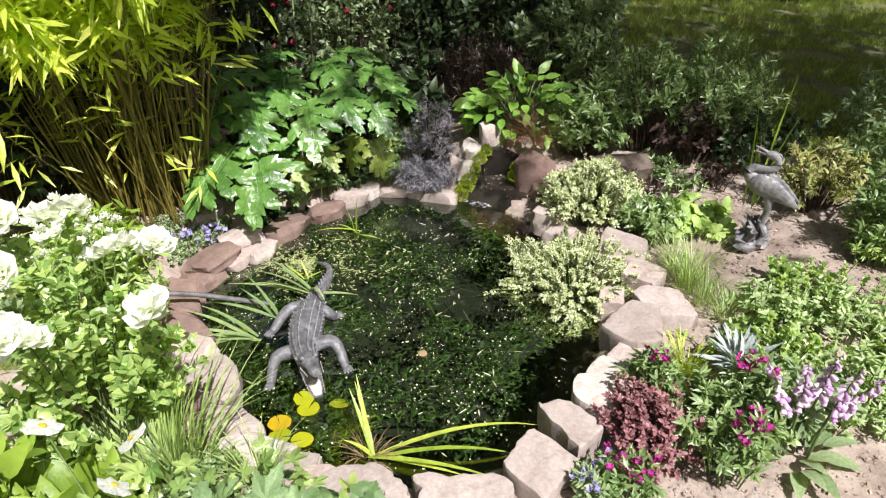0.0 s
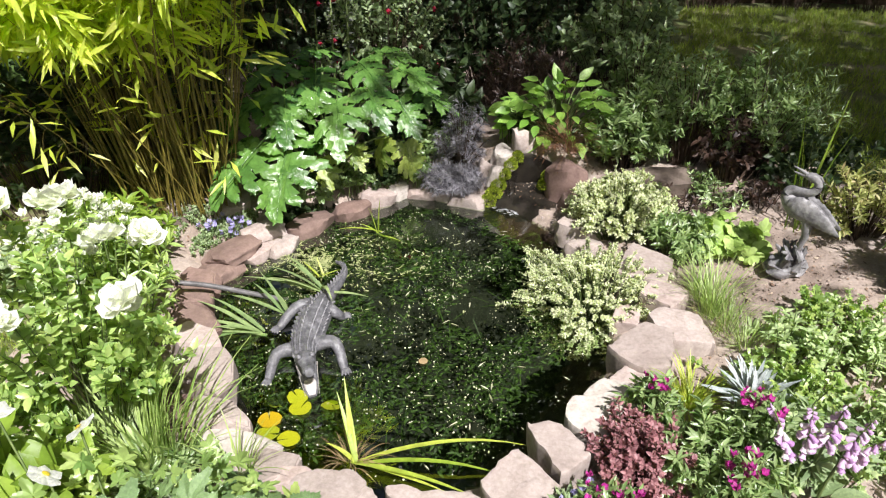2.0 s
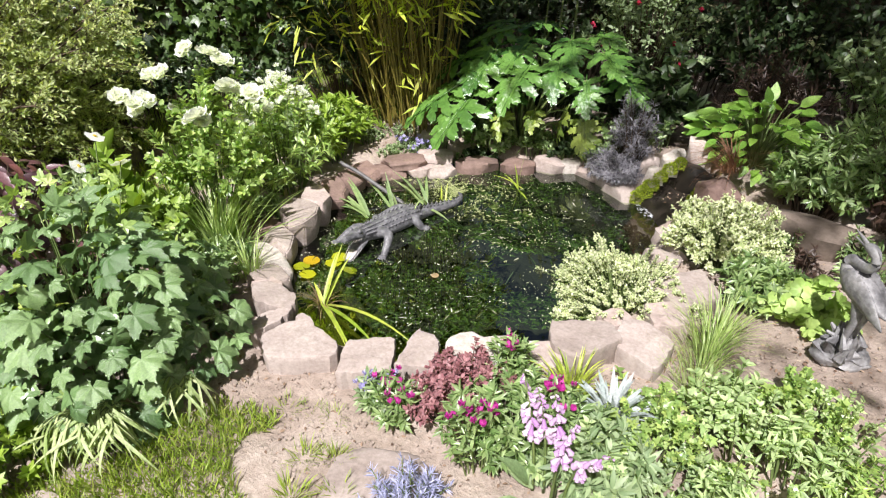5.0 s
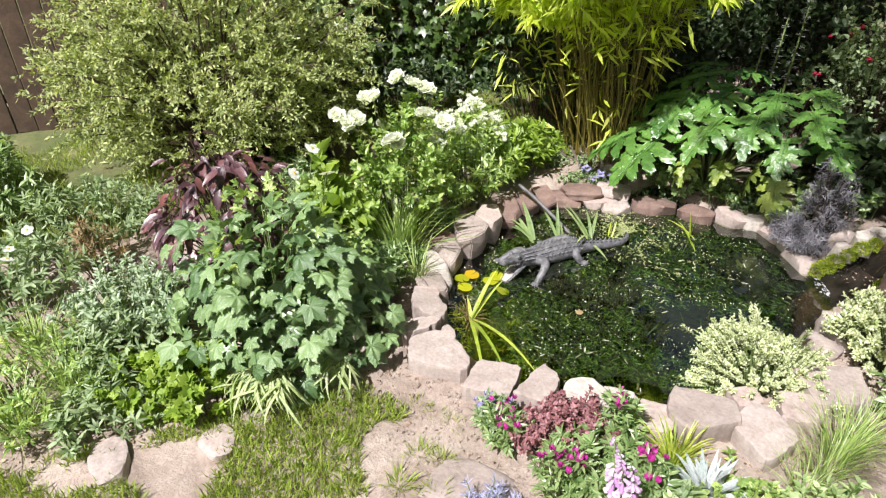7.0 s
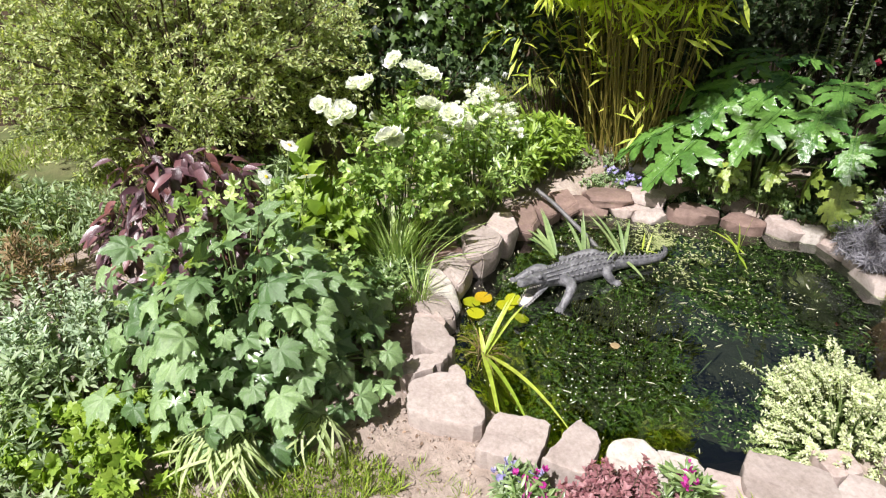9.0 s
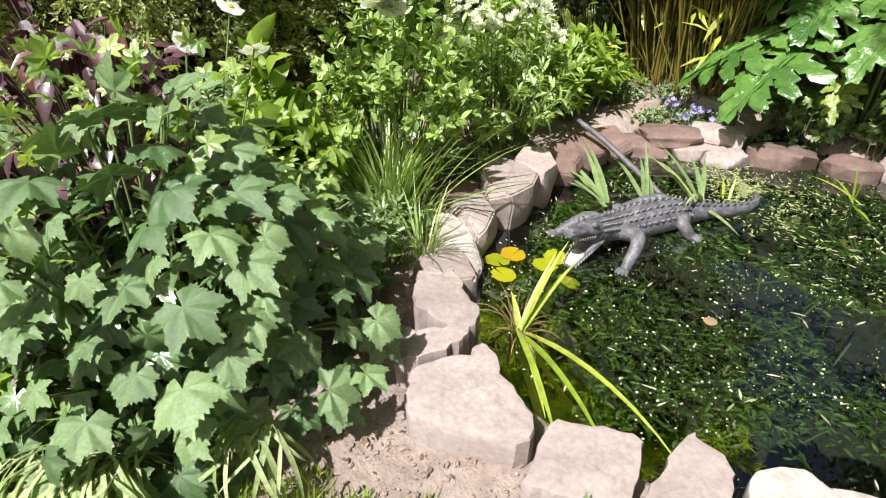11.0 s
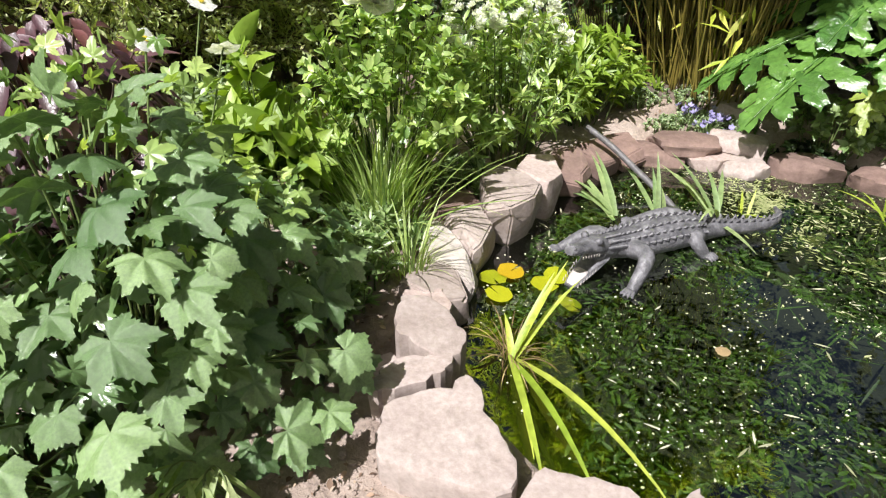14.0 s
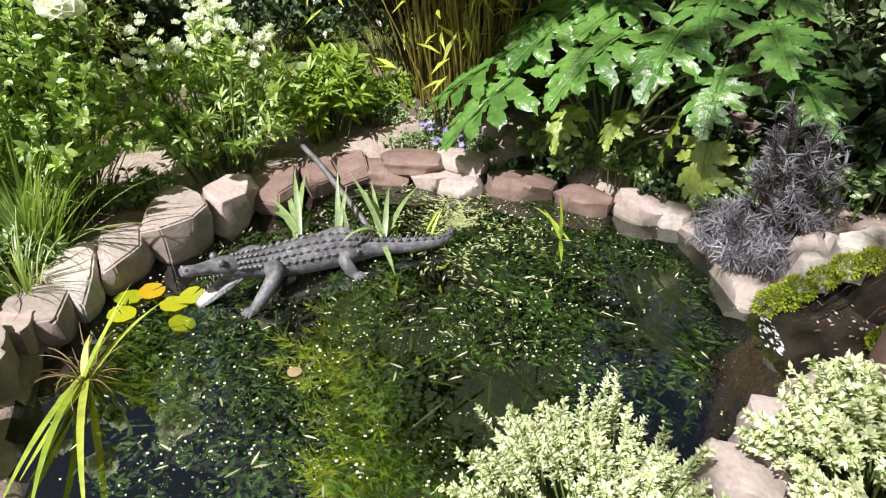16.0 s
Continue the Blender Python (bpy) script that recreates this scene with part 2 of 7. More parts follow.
# ---- mesh helpers ----
def rng(seed):
    return np.random.default_rng(seed)


def unit(a):
    a = np.asarray(a, float)
    return a / np.maximum(np.linalg.norm(a, axis=-1, keepdims=True), 1e-9)


def to_mesh(name, verts, faces, mat, smooth=True):
    me = bpy.data.meshes.new(name)
    me.from_pydata([tuple(v) for v in np.asarray(verts, float).tolist()], [], [tuple(f) for f in faces])
    me.materials.append(mat)
    if smooth:
        me.shade_smooth()
    return me


def thing(name, at=(0, 0, 0), label="", category="", group="", kind=""):
    ob = new(name)
    ob.location = at
    ob.empty_display_size = 0.05
    return tagged(ob, label, category, group, kind)


def put(name, me, parent=None, at=None, label=""):
    """Links a mesh as one object, under parent if given; at is a matrix in the parent's space."""
    ob = new(name, me)
    if parent is not None:
        ob.parent = parent
    if at is not None:
        ob.matrix_basis = at
    return tagged(ob, label)


def frames(ydir, zhint, scale):
    y = unit(ydir)
    x = unit(np.cross(y, zhint))
    z = np.cross(x, y)
    return np.stack([x, y, z], -1) * np.asarray(scale, float).reshape(-1, 1, 1)


def scatter(template, pos, ydir, zhint, scale):
    """Copies of a template (verts, faces) at the places, as one list of verts and faces."""
    tv, tf = template
    pos = np.asarray(pos, float).reshape(-1, 3)
    n = len(pos)
    m = frames(ydir, zhint, np.broadcast_to(scale, (n,)))
    v = np.einsum("nij,vj->nvi", m, tv) + pos[:, None, :]
    k = len(tv)
    f = []
    for face in tf:
        f.append((np.asarray(face)[None, :] + (np.arange(n) * k)[:, None]).tolist())
    faces = [q for group in f for q in group]
    return v.reshape(-1, 3), faces


def merge(*lots):
    vs, fs, o = [], [], 0
    for v, f in lots:
        vs.append(np.asarray(v, float).reshape(-1, 3))
        fs += [tuple(i + o for i in q) for q in f]
        o += len(vs[-1])
    return np.concatenate(vs), fs


def tube(points, radii, sides=5, cap=True):
    """A tube of varying radius along points."""
    p = np.asarray(points, float)
    r = np.broadcast_to(radii, (len(p),))
    t = unit(np.gradient(p, axis=0))
    up = np.array([0.03, 0.11, 1.0]) if abs(t[:, 2]).mean() < 0.9 else np.array([1.0, 0.1, 0.05])
    x = unit(np.cross(t, up))
    y = np.cross(x, t)
    a = np.linspace(0, 2 * np.pi, sides, endpoint=False)
    v = p[:, None, :] + r[:, None, None] * (np.cos(a)[None, :, None] * x[:, None, :] + np.sin(a)[None, :, None] * y[:, None, :])
    f = [(i * sides + j, i * sides + (j + 1) % sides, (i + 1) * sides + (j + 1) % sides, (i + 1) * sides + j) for i in range(len(p) - 1) for j in range(sides)]
    if cap:
        f += [tuple(range(sides))[::-1], tuple((len(p) - 1) * sides + j for j in range(sides))]
    return v.reshape(-1, 3), f


def curve3(a, b, c, n=6):
    s = np.linspace(0, 1, n)[:, None]
    a, b, c = (np.asarray(q, float) for q in (a, b, c))
    return (1 - s) ** 2 * a + 2 * s * (1 - s) * b + s * s * c


# ---- leaf shapes: base at 0, tip at y = 1, face up ----
def leaf_shape(width=0.4, fold=0.25, droop=0.15, n=4, early=0.85, blunt=0.85):
    v, f = [], []
    for i in range(n + 1):
        s = i / n
        h = max(0.006, width / 2 * max(0.0, math.sin(math.pi * s ** early)) ** blunt)
        z = -droop * s * s
        v += [(-h, s, z + fold * h), (0, s, z), (h, s, z + fold * h)]
    for i in range(n):
        a = i * 3
        f += [(a, a + 1, a + 4, a + 3), (a + 1, a + 2, a + 5, a + 4)]
    return np.array(v), f


def blade_shape(width=0.05, bend=1.2, n=6, twist=0.0):
    """A strap leaf that starts along y and bends down by the angle bend."""
    v, f, y, z = [], [], 0.0, 0.0
    for i in range(n + 1):
        s = i / n
        h = max(0.002, width / 2 * min(1.0, 0.55 + s * 2) * (1 - s ** 2.6))
        v += [(-h, y, z + h * 0.25), (0, y, z), (h, y, z + h * 0.25)]
        a = bend * s ** 1.4
        y, z = y + math.cos(a) / n, z - math.sin(a) / n
    for i in range(n):
        a = i * 3
        f += [(a, a + 1, a + 4, a + 3), (a + 1, a + 2, a + 5, a + 4)]
    return np.array(v), f


def palm_shape(lobes=5, deep=0.38, teeth=0.06, span=300, per=8, cup=0.12, seed=1, sharp=1.0):
    """A lobed leaf, like a vine's or a maple's, with its stalk at the origin: pointed lobes, toothed edge, sunken veins."""
    r = rng(seed)
    n = lobes * per
    v, f = [(0, 0.16, 0.0)], []
    lens = [1.0 - 0.48 * abs(2 * (k + 0.5) / lobes - 1) ** 1.3 for k in range(lobes)]
    lens = [q * r.uniform(0.92, 1.08) for q in lens]
    bow = r.normal(0, 0.05, lobes)
    for ring in (0.5, 1.0):
        for i in range(n + 1):
            k = min(lobes - 1, i // per)
            a = radians(-span / 2 + span * i / n)
            ph = (i / per) - k
            lobe = max(0.0, 1 - abs(2 * ph - 1))
            rad = lens[k] * 0.84 * (1 - deep + deep * lobe ** sharp)
            if ring == 1.0:
                rad *= 1 + teeth * (1 if i % 2 else -1) + r.uniform(-0.02, 0.02)
            rad *= ring
            vein = 0.055 * (abs(2 * ph - 1)) * ring
            z = -cup * rad * rad * 2.2 + vein * 0.9 - 0.02 + bow[k] * rad * rad
            v.append((math.sin(a) * rad, 0.16 + math.cos(a) * rad, z))
    for i in range(n):
        f.append((0, 1 + i + 1, 1 + i))
        a, c = 1 + i, 1 + n + 1 + i
        f.append((a, a + 1, c + 1, c))
    return np.array(v), f


def vine_leaf(seed=1, floor=0.50, cup=0.30, fold=0.13):
    """A five-lobed leaf with a long middle lobe, saw teeth and each lobe folded along its vein."""
    r = rng(seed)
    axes = np.radians([-112, -55, 0, 55, 112]) + r.normal(0, 0.06, 5)
    long = np.array([0.64, 0.86, 1.04, 0.86, 0.64]) * r.uniform(0.90, 1.10, 5)
    wide = np.radians([50, 50, 50, 50, 50])
    bow = r.normal(0, 0.10, 5)
    n = 62
    v, f = [(0, 0.12, 0.0)], []
    for ring in (0.36, 0.70, 1.0):
        for i in range(n + 1):
            a = radians(-158 + 316 * i / n)
            d = np.abs(a - axes)
            k = int(np.argmin(d / wide))
            rad = max(floor * (0.75 + 0.25 * math.cos(a)), long[k] * (1 - (d[k] / wide[k]) ** 1.15))
            rad = min(rad, 0.9 * long[k]) if d[k] > 0.10 else rad
            if ring == 1.0:
                rad *= 1 + (0.055 if i % 2 else -0.045) * r.uniform(0.5, 1.5)
            rad *= ring
            ridge = min(1.0, d[k] / 0.45)
            z = -cup * rad * rad + fold * ridge * rad * (1.15 - 0.5 * ring) + bow[k] * rad * rad
            v.append((math.sin(a) * rad, 0.12 + math.cos(a) * rad, z))
    for i in range(n):
        f.append((0, 2 + i, 1 + i))
        for k in (0, 1):
            a, c = 1 + k * (n + 1) + i, 1 + (k + 1) * (n + 1) + i
            f.append((a, a + 1, c + 1, c))
    return np.array(v), f


def acanthus_leaf(seed=1, pairs=4, droop=0.35):
    """A broad leaf cut into pairs of toothed lobes along a pale rib, each lobe folded along its own vein."""
    r = rng(seed)
    lots = []

    def sag(p, u):
        return np.array([p[0], p[1], p[2] - droop * p[1] * abs(p[1]) - 0.42 * p[0] * p[0] + 0.16 * abs(p[0]) * (1 - u)])
    lobes = [(0.0, 0.58, 0.0, 0.46, 0.115)]
    for k in range(pairs):
        y = 0.03 + 0.62 * k / pairs
        for sd in (-1, 1):
            lobes.append((0.0, y + r.uniform(-0.02, 0.02), sd * radians(98 - 58 * k / (pairs - 1) + r.uniform(-6, 6)), (0.40, 0.54, 0.50, 0.40)[min(k, 3)] * r.uniform(0.9, 1.1), 0.092))
    cut = np.array([0.55, 0.70, 0.95, 1.22, 0.72, 0.98, 1.18, 0.62, 0.88, 0.95, 0.42, 0.04])
    for x, y, a, ln, hw in lobes:
        along, side = np.array([math.sin(a), math.cos(a), 0]), np.array([math.cos(a), -math.sin(a), 0])
        v, f, wave = [], [], r.uniform(0, 6)
        n = len(cut)
        for i in range(n):
            u = i / (n - 1)
            c = np.array([x, y, 0]) + along * ln * u + side * 0.05 * math.sin(2.5 * u + wave) * u
            for q in (-1.0, -0.55, 0.0, 0.55, 1.0):
                e = hw * cut[(i + (1 if q > 0 else 0)) % n if i < n - 1 else i] * q
                lean = 0.5 * abs(e) * (cut[i] > 0.9)
                p = c + side * e + along * lean
                rise = 0.50 * abs(e) * (1 - 0.75 * abs(q)) - 0.012 + 0.014 * math.sin(9 * u + wave + q * 2)
                p = sag(p, u)
                v.append((p[0], p[1], p[2] + rise))
        for i in range(n - 1):
            for k in range(4):
                o = i * 5 + k
                f.append((o, o + 1, o + 6, o + 5))
        lots.append((np.array(v), f))
    v, f = [], []
    for i, y in enumerate(np.linspace(0.0, 0.72, 10)):
        for q in (-1, 0, 1):
            p = sag(np.array([q * 0.085 * (1 - 0.3 * i / 9), y, 0]), 0)
            v.append((p[0], p[1], p[2] + (0.012 if q else -0.012)))
    f = [(i * 3 + k, i * 3 + k + 1, i * 3 + k + 4, i * 3 + k + 3) for i in range(9) for k in (0, 1)]
    lots.append((np.array(v), f))
    lots.append(tube([sag(np.array([0, y, 0.004]), 0) for y in np.linspace(-0.22, 0.98, 10)], np.linspace(0.017, 0.003, 10), 5))
    return merge(*lots)


def disc_shape(n=7, notch=False, cup=0.0, seed=0):
    r = rng(seed)
    a = np.linspace(0.10, 2 * np.pi - 0.10, n) if notch else np.linspace(0, 2 * np.pi, n, endpoint=False)
    rad = 1 + r.uniform(-0.06, 0.06, n)
    v = np.concatenate([[[0, 0, -cup]], np.stack([rad * np.cos(a), rad * np.sin(a), r.uniform(-0.05, 0.05, n)], 1)])
    f = [(0, i + 1, i + 2) for i in range(n - 1)] + ([] if notch else [(0, n, 1)])
    return v, f


T_OVAL = leaf_shape(0.55, 0.3, 0.2)
T_LANCE = leaf_shape(0.26, 0.3, 0.25)
T_NEEDLE = leaf_shape(0.12, 0.2, 0.1, 2)
T_TINY = leaf_shape(0.5, 0.2, 0.05, 2)
T_POINT = leaf_shape(0.5, 0.35, 0.25, 5, 0.7)
T_ROUND = palm_shape(7, 0.14, 0.03, 330, 4, 0.2)


# ---- plant builders ----
def dome(r, n, low=-0.15, inner=0.55):
    """Directions times radius, over a dome."""
    z = r.uniform(low, 1.0, n)
    a = r.uniform(0, 2 * np.pi, n)
    q = np.sqrt(np.maximum(0, 1 - z * z))
    d = np.stack([q * np.cos(a), q * np.sin(a), z], 1)
    return d * (inner + (1 - inner) * r.uniform(0, 1, (n, 1)) ** 0.6)


def shrub(name, label, category, at, radii, shape, size, mat, stem_mat=None, stems=60, per=24, seed=1, spread=0.35, lift=0.35, rise=0.35, stem_r=0.004,
          low=-0.1, inner=0.5, start=0.3, wild=0.5, up=0.7, group="", rough_edge=0.25):
    """A bushy plant: stems from its foot, with leaves along each. radii: half its width, depth and its height."""
    r = rng(seed)
    root = thing(name, at, label, category, group)
    d = dome(r, stems, low, inner)
    bump = 1 + rough_edge * np.array([noise.noise(Vector(q) * 2.3 + Vector((seed * 3.1, 0, 0))) for q in d])[:, None] * 1.6
    tips = d * bump * np.array([radii[0], radii[1], radii[2] * (1 - rise)]) + np.array([0, 0, radii[2] * rise])
    tips[:, 2] = np.maximum(tips[:, 2], 0.015)
    base = tips * np.array([spread, spread, 0]) + np.stack([r.normal(0, radii[0] * 0.04, stems), r.normal(0, radii[1] * 0.04, stems), np.full(stems, -0.02)], 1)
    mid = base * 0.45 + tips * 0.55
    mid[:, 2] = base[:, 2] + (tips[:, 2] - base[:, 2]) * 0.75 + lift * radii[2] * 0.3
    lots = []
    if stem_mat is not None:
        for b, m, t in zip(base, mid, tips):
            lots.append(tube(curve3(b, m, t, 5), np.linspace(stem_r, stem_r * 0.4, 5), 4, False))
        tagged(put("branching", to_mesh("branching", *merge(*lots), stem_mat), root), kind="stuff")
    s = r.uniform(start, 1.0, (stems, per)) ** 0.85
    s[:, 0] = 1.0
    s3 = s[..., None]
    b, m, t = base[:, None, :], mid[:, None, :], tips[:, None, :]
    pos = ((1 - s3) ** 2 * b + 2 * s3 * (1 - s3) * m + s3 * s3 * t).reshape(-1, 3)
    tan = unit(2 * (1 - s3) * (m - b) + 2 * s3 * (t - m)).reshape(-1, 3)
    n = len(pos)
    side = unit(r.normal(0, 1, (n, 3)))
    side = unit(side - (side * tan).sum(1, keepdims=True) * tan)
    ydir = unit(side * 0.9 + tan * 0.6 + np.array([0, 0, 0.15]) + r.normal(0, wild * 0.4, (n, 3)))
    zh = unit(np.array([0.12, -0.22, up]) + tan * 0.35 + r.normal(0, wild, (n, 3)))
    pos[:, 2] = np.maximum(pos[:, 2], 0.005)
    sc = size * r.uniform(0.6, 1.2, n)
    tagged(put("foliage", to_mesh("foliage", *scatter(shape, pos, ydir, zh, sc), mat), root), kind="stuff")
    return root, tips


def spray_shrub(name, label, category, at, radii, shape, size, mat, stem_mat, boughs=90, sprays=14, leaves=26, reach=0.24, seed=1, group="", low=-0.35, droop=0.25):
    """A twiggy shrub: boughs from the foot, side sprays along each bough, and pairs of small leaves along each spray."""
    r = rng(seed)
    root = thing(name, at, label, category, group)
    d = dome(r, boughs, low, 0.72)
    lump = 1 + 0.30 * np.array([noise.noise(Vector(unit(q)) * 2.4 + Vector((seed, 2, 5))) for q in d])[:, None] * 1.4
    tips = d * lump * np.array([radii[0], radii[1], radii[2] * 0.62]) + np.array([0, 0, radii[2] * 0.40])
    tips[:, 2] = np.maximum(tips[:, 2], 0.06)
    base = tips * np.array([0.10, 0.10, 0]) + r.normal(0, 0.04, (boughs, 3)) * np.array([1, 1, 0]) - np.array([0, 0, 0.02])
    mid = base * 0.5 + tips * 0.5
    mid[:, 2] = tips[:, 2] * 0.75 + 0.10 * radii[2]
    wood = [tube(curve3(b, m, t, 7), np.linspace(0.011, 0.003, 7), 5, False) for b, m, t in zip(base, mid, tips)]
    s = r.uniform(0.30, 1.0, (boughs, sprays)) ** 0.7
    s[:, 0] = 1.0
    s3 = s[..., None]
    b, m, t = base[:, None, :], mid[:, None, :], tips[:, None, :]
    o = ((1 - s3) ** 2 * b + 2 * s3 * (1 - s3) * m + s3 * s3 * t).reshape(-1, 3)
    tan = unit(2 * (1 - s3) * (m - b) + 2 * s3 * (t - m)).reshape(-1, 3)
    k = len(o)
    way = unit(unit(r.normal(0, 1, (k, 3))) * 0.9 + tan * 0.7 + np.array([0, 0, 0.15]))
    ln = reach * r.uniform(0.5, 1.2, k)
    for i in range(k):
        wood.append(tube(np.stack([o[i], o[i] + way[i] * ln[i] * 0.5, o[i] + way[i] * ln[i] - np.array([0, 0, droop * ln[i]])]), [0.0018, 0.0013, 0.0008], 3, False))
    tagged(put("branching", to_mesh("branching", *merge(*wood), stem_mat), root), kind="stuff")
    u = r.uniform(0.12, 1.0, (k, leaves))
    pos = o[:, None, :] + way[:, None, :] * (ln[:, None] * u)[..., None]
    pos[..., 2] -= droop * ln[:, None] * u ** 2
    pos = pos.reshape(-1, 3)
    n = len(pos)
    side = unit(r.normal(0, 1, (n, 3)))
    wy = np.repeat(way, leaves, 0)
    yd = unit(side * 0.8 + wy * 0.8 + np.array([0, 0, 0.1]))
    zh = unit(np.array([0.05, -0.15, 1.0]) + r.normal(0, 0.5, (n, 3)))
    pos[:, 2] = np.maximum(pos[:, 2], 0.01)
    tagged(put("foliage", to_mesh("foliage", *scatter(shape, pos, yd, zh, size * r.uniform(0.55, 1.2, n)), mat), root), kind="stuff")
    return root, tips


def tussock(name, label, category, at, height, count, mat, seed=1, width=0.03, bend=(0.6, 2.0), lean=0.5, foot=0.05, shapes=4, group="", as_parts=False, way=None):
    """A tuft of strap leaves from one foot; way leans it to one side."""
    r = rng(seed)
    root = thing(name, at, label, category, group)
    lots = []
    for k in range(shapes):
        n = count // shapes
        a = r.uniform(0, 2 * np.pi, n)
        l = np.abs(r.normal(0, lean, n))
        y = np.stack([np.cos(a) * l, np.sin(a) * l, np.ones(n)], 1)
        if way is not None:
            y += np.array(way)
        y = unit(y)
        out = unit(np.stack([np.cos(a), np.sin(a), np.zeros(n)], 1) + (np.array(way) if way is not None else 0))
        z = unit(np.array([0, 0, 1.0]) * 0.6 - out * 1.0 + r.normal(0, 0.15, (n, 3)))
        pos = np.stack([np.cos(a) * foot * r.uniform(0, 1, n), np.sin(a) * foot * r.uniform(0, 1, n), np.full(n, -0.01)], 1)
        sc = height * r.uniform(0.55, 1.15, n)
        shp = blade_shape(width, bend[0] + (bend[1] - bend[0]) * (k + 0.5) / shapes, 6)
        if as_parts:
            me = to_mesh("blade", *shp, mat)
            fr = frames(y, z, sc)
            for i in range(n):
                m4 = Matrix([[*fr[i][j], pos[i][j]] for j in range(3)] + [[0, 0, 0, 1]])
                put("blade", me, root, m4)
        else:
            lots.append(scatter(shp, pos, y, z, sc))
    if lots:
        tagged(put("tuft", to_mesh("tuft", *merge(*lots), mat), root), kind="stuff")
    return root


def leaf_parts(name, meshes, parent, pos, ydir, zhint, scale, r):
    fr = frames(ydir, zhint, np.broadcast_to(scale, (len(pos),)))
    for i in range(len(pos)):
        m4 = Matrix([[*fr[i][j], pos[i][j]] for j in range(3)] + [[0, 0, 0, 1]])
        put(name, meshes[int(r.integers(len(meshes)))], parent, m4)


def flower_head(petals, size, cup, shape=None, layers=1, seed=0):
    """Petals round a middle, in layers that close towards the middle."""
    r = rng(seed)
    shape = shape or leaf_shape(1.05, -0.45, -0.3, 5, 0.5)
    lots = []
    for k in range(layers):
        n = petals
        a = np.arange(n) * 2 * np.pi / n + k * 0.5 + r.uniform(-0.12, 0.12, n)
        el = cup + (1.25 - cup) * k / max(1, layers)
        y = np.stack([np.cos(a) * math.cos(el), np.sin(a) * math.cos(el), np.full(n, math.sin(el))], 1)
        z = np.stack([-np.cos(a) * math.sin(el), -np.sin(a) * math.sin(el), np.full(n, math.cos(el))], 1)
        lots.append(scatter(shape, np.zeros((n, 3)) + np.array([0, 0, 0.02 * k * size]), y, z, size * (1 - 0.17 * k) * r.uniform(0.9, 1.1, n)))
    return merge(*lots)



# ---- the ground, the pond and its water ----
POND = (-0.27, 2.78)                                   # the pond's middle
EDGE_A = np.radians([-180, -160, -140, -120, -100, -80, -60, -40, -20, 0, 20, 40, 60, 80, 100, 120, 140, 160, 180])
EDGE_R = np.array([0.99, 0.94, 0.92, 0.98, 1.03, 1.08, 1.08, 1.02, 0.99, 0.99, 1.02, 1.06, 1.10, 1.12, 1.13, 1.10, 1.09, 1.05, 0.99])


def pond_radius(a):
    return np.interp(a, EDGE_A, EDGE_R)


def pond_gap(x, y):
    """How far a place lies outside the water's edge (inside: minus)."""
    dx, dy = x - POND[0], y - POND[1]
    return np.hypot(dx, dy) - pond_radius(np.arctan2(dy, dx))


def step(a, b, x):
    s = np.clip((np.asarray(x, float) - a) / (b - a), 0, 1)
    return s * s * (3 - 2 * s)


def hill(x, y, cx, cy, rx, ry):
    return np.exp(-((x - cx) / rx) ** 2 - ((y - cy) / ry) ** 2)


def land(x, y):
    """The height of the bare ground outside the pond."""
    z = 0.06 + 0.10 * step(0.95, 1.7, x) * step(2.0, 2.8, y)
    z = z + 0.17 * hill(x, y, 0.45, 4.45, 0.55, 0.40) + 0.10 * hill(x, y, -0.9, 4.2, 0.8, 0.45) + 0.10 * hill(x, y, -1.55, 3.4, 0.35, 0.35)
    z = z + 0.02 * np.sin(x * 3.1 + 1.0) * np.sin(y * 2.7) + 0.012 * np.sin(x * 7.3) * np.sin(y * 8.1 + 2.0)
    return z * (1 - step(3.0, 8.0, np.hypot(x, y - 3)) * 0.25)


def ground_z(x, y):
    x, y = np.asarray(x, float), np.asarray(y, float)
    g = pond_gap(x, y)
    shore = -0.06 + 0.11 * step(0.0, 0.10, g)
    z = np.where(g > 0.10, np.minimum(land(x, y), 0.03 + (g - 0.10) * 0.5 + 0.02), shore)
    return np.where(g < 0.0, np.maximum(-0.45, -0.06 + g * 2.4), z)


def lawn_mask(x, y):
    w = 0.05 * np.sin(x * 23 + y * 7) + 0.05 * np.sin(y * 19 - x * 11 + 1) + 0.03 * np.sin(x * 41 + y * 37)
    back = (y > 4.55 - 0.25 * step(1.8, 3.0, x) + 0.1 * np.sin(x * 2.0) + w) & (x > 1.2 + 0.25 * np.sin(y * 1.7) + w) & (y < 9.3)
    near = (x > 0.06 + w) & (x < 0.72 + w + 0.3 * step(1.0, 0.2, y)) & (y < 1.20 + w - 0.25 * np.abs(x - 0.35)) & (y > -3)
    left = (x < -1.85 + w) & (x > -3.7) & (y > -1.5) & (y < 4.2)
    return back | near | left


def turf_mask(x, y):
    """Where the ground is turf: the lawns, and all that lies beyond the beds."""
    w = 0.10 * np.sin(x * 5 + y * 3) + 0.08 * np.sin(y * 7 - x * 4)
    beyond = (x > 2.75 + w) | (y < -0.95 + w) | (x < -3.0 + w) | (y > 7.5) | ((y < 1.15 + w) & (x > 1.5 + w))
    return (lawn_mask(x, y) & ~((x > 0) & (y < 1.3) & (x < 1.3))) | beyond


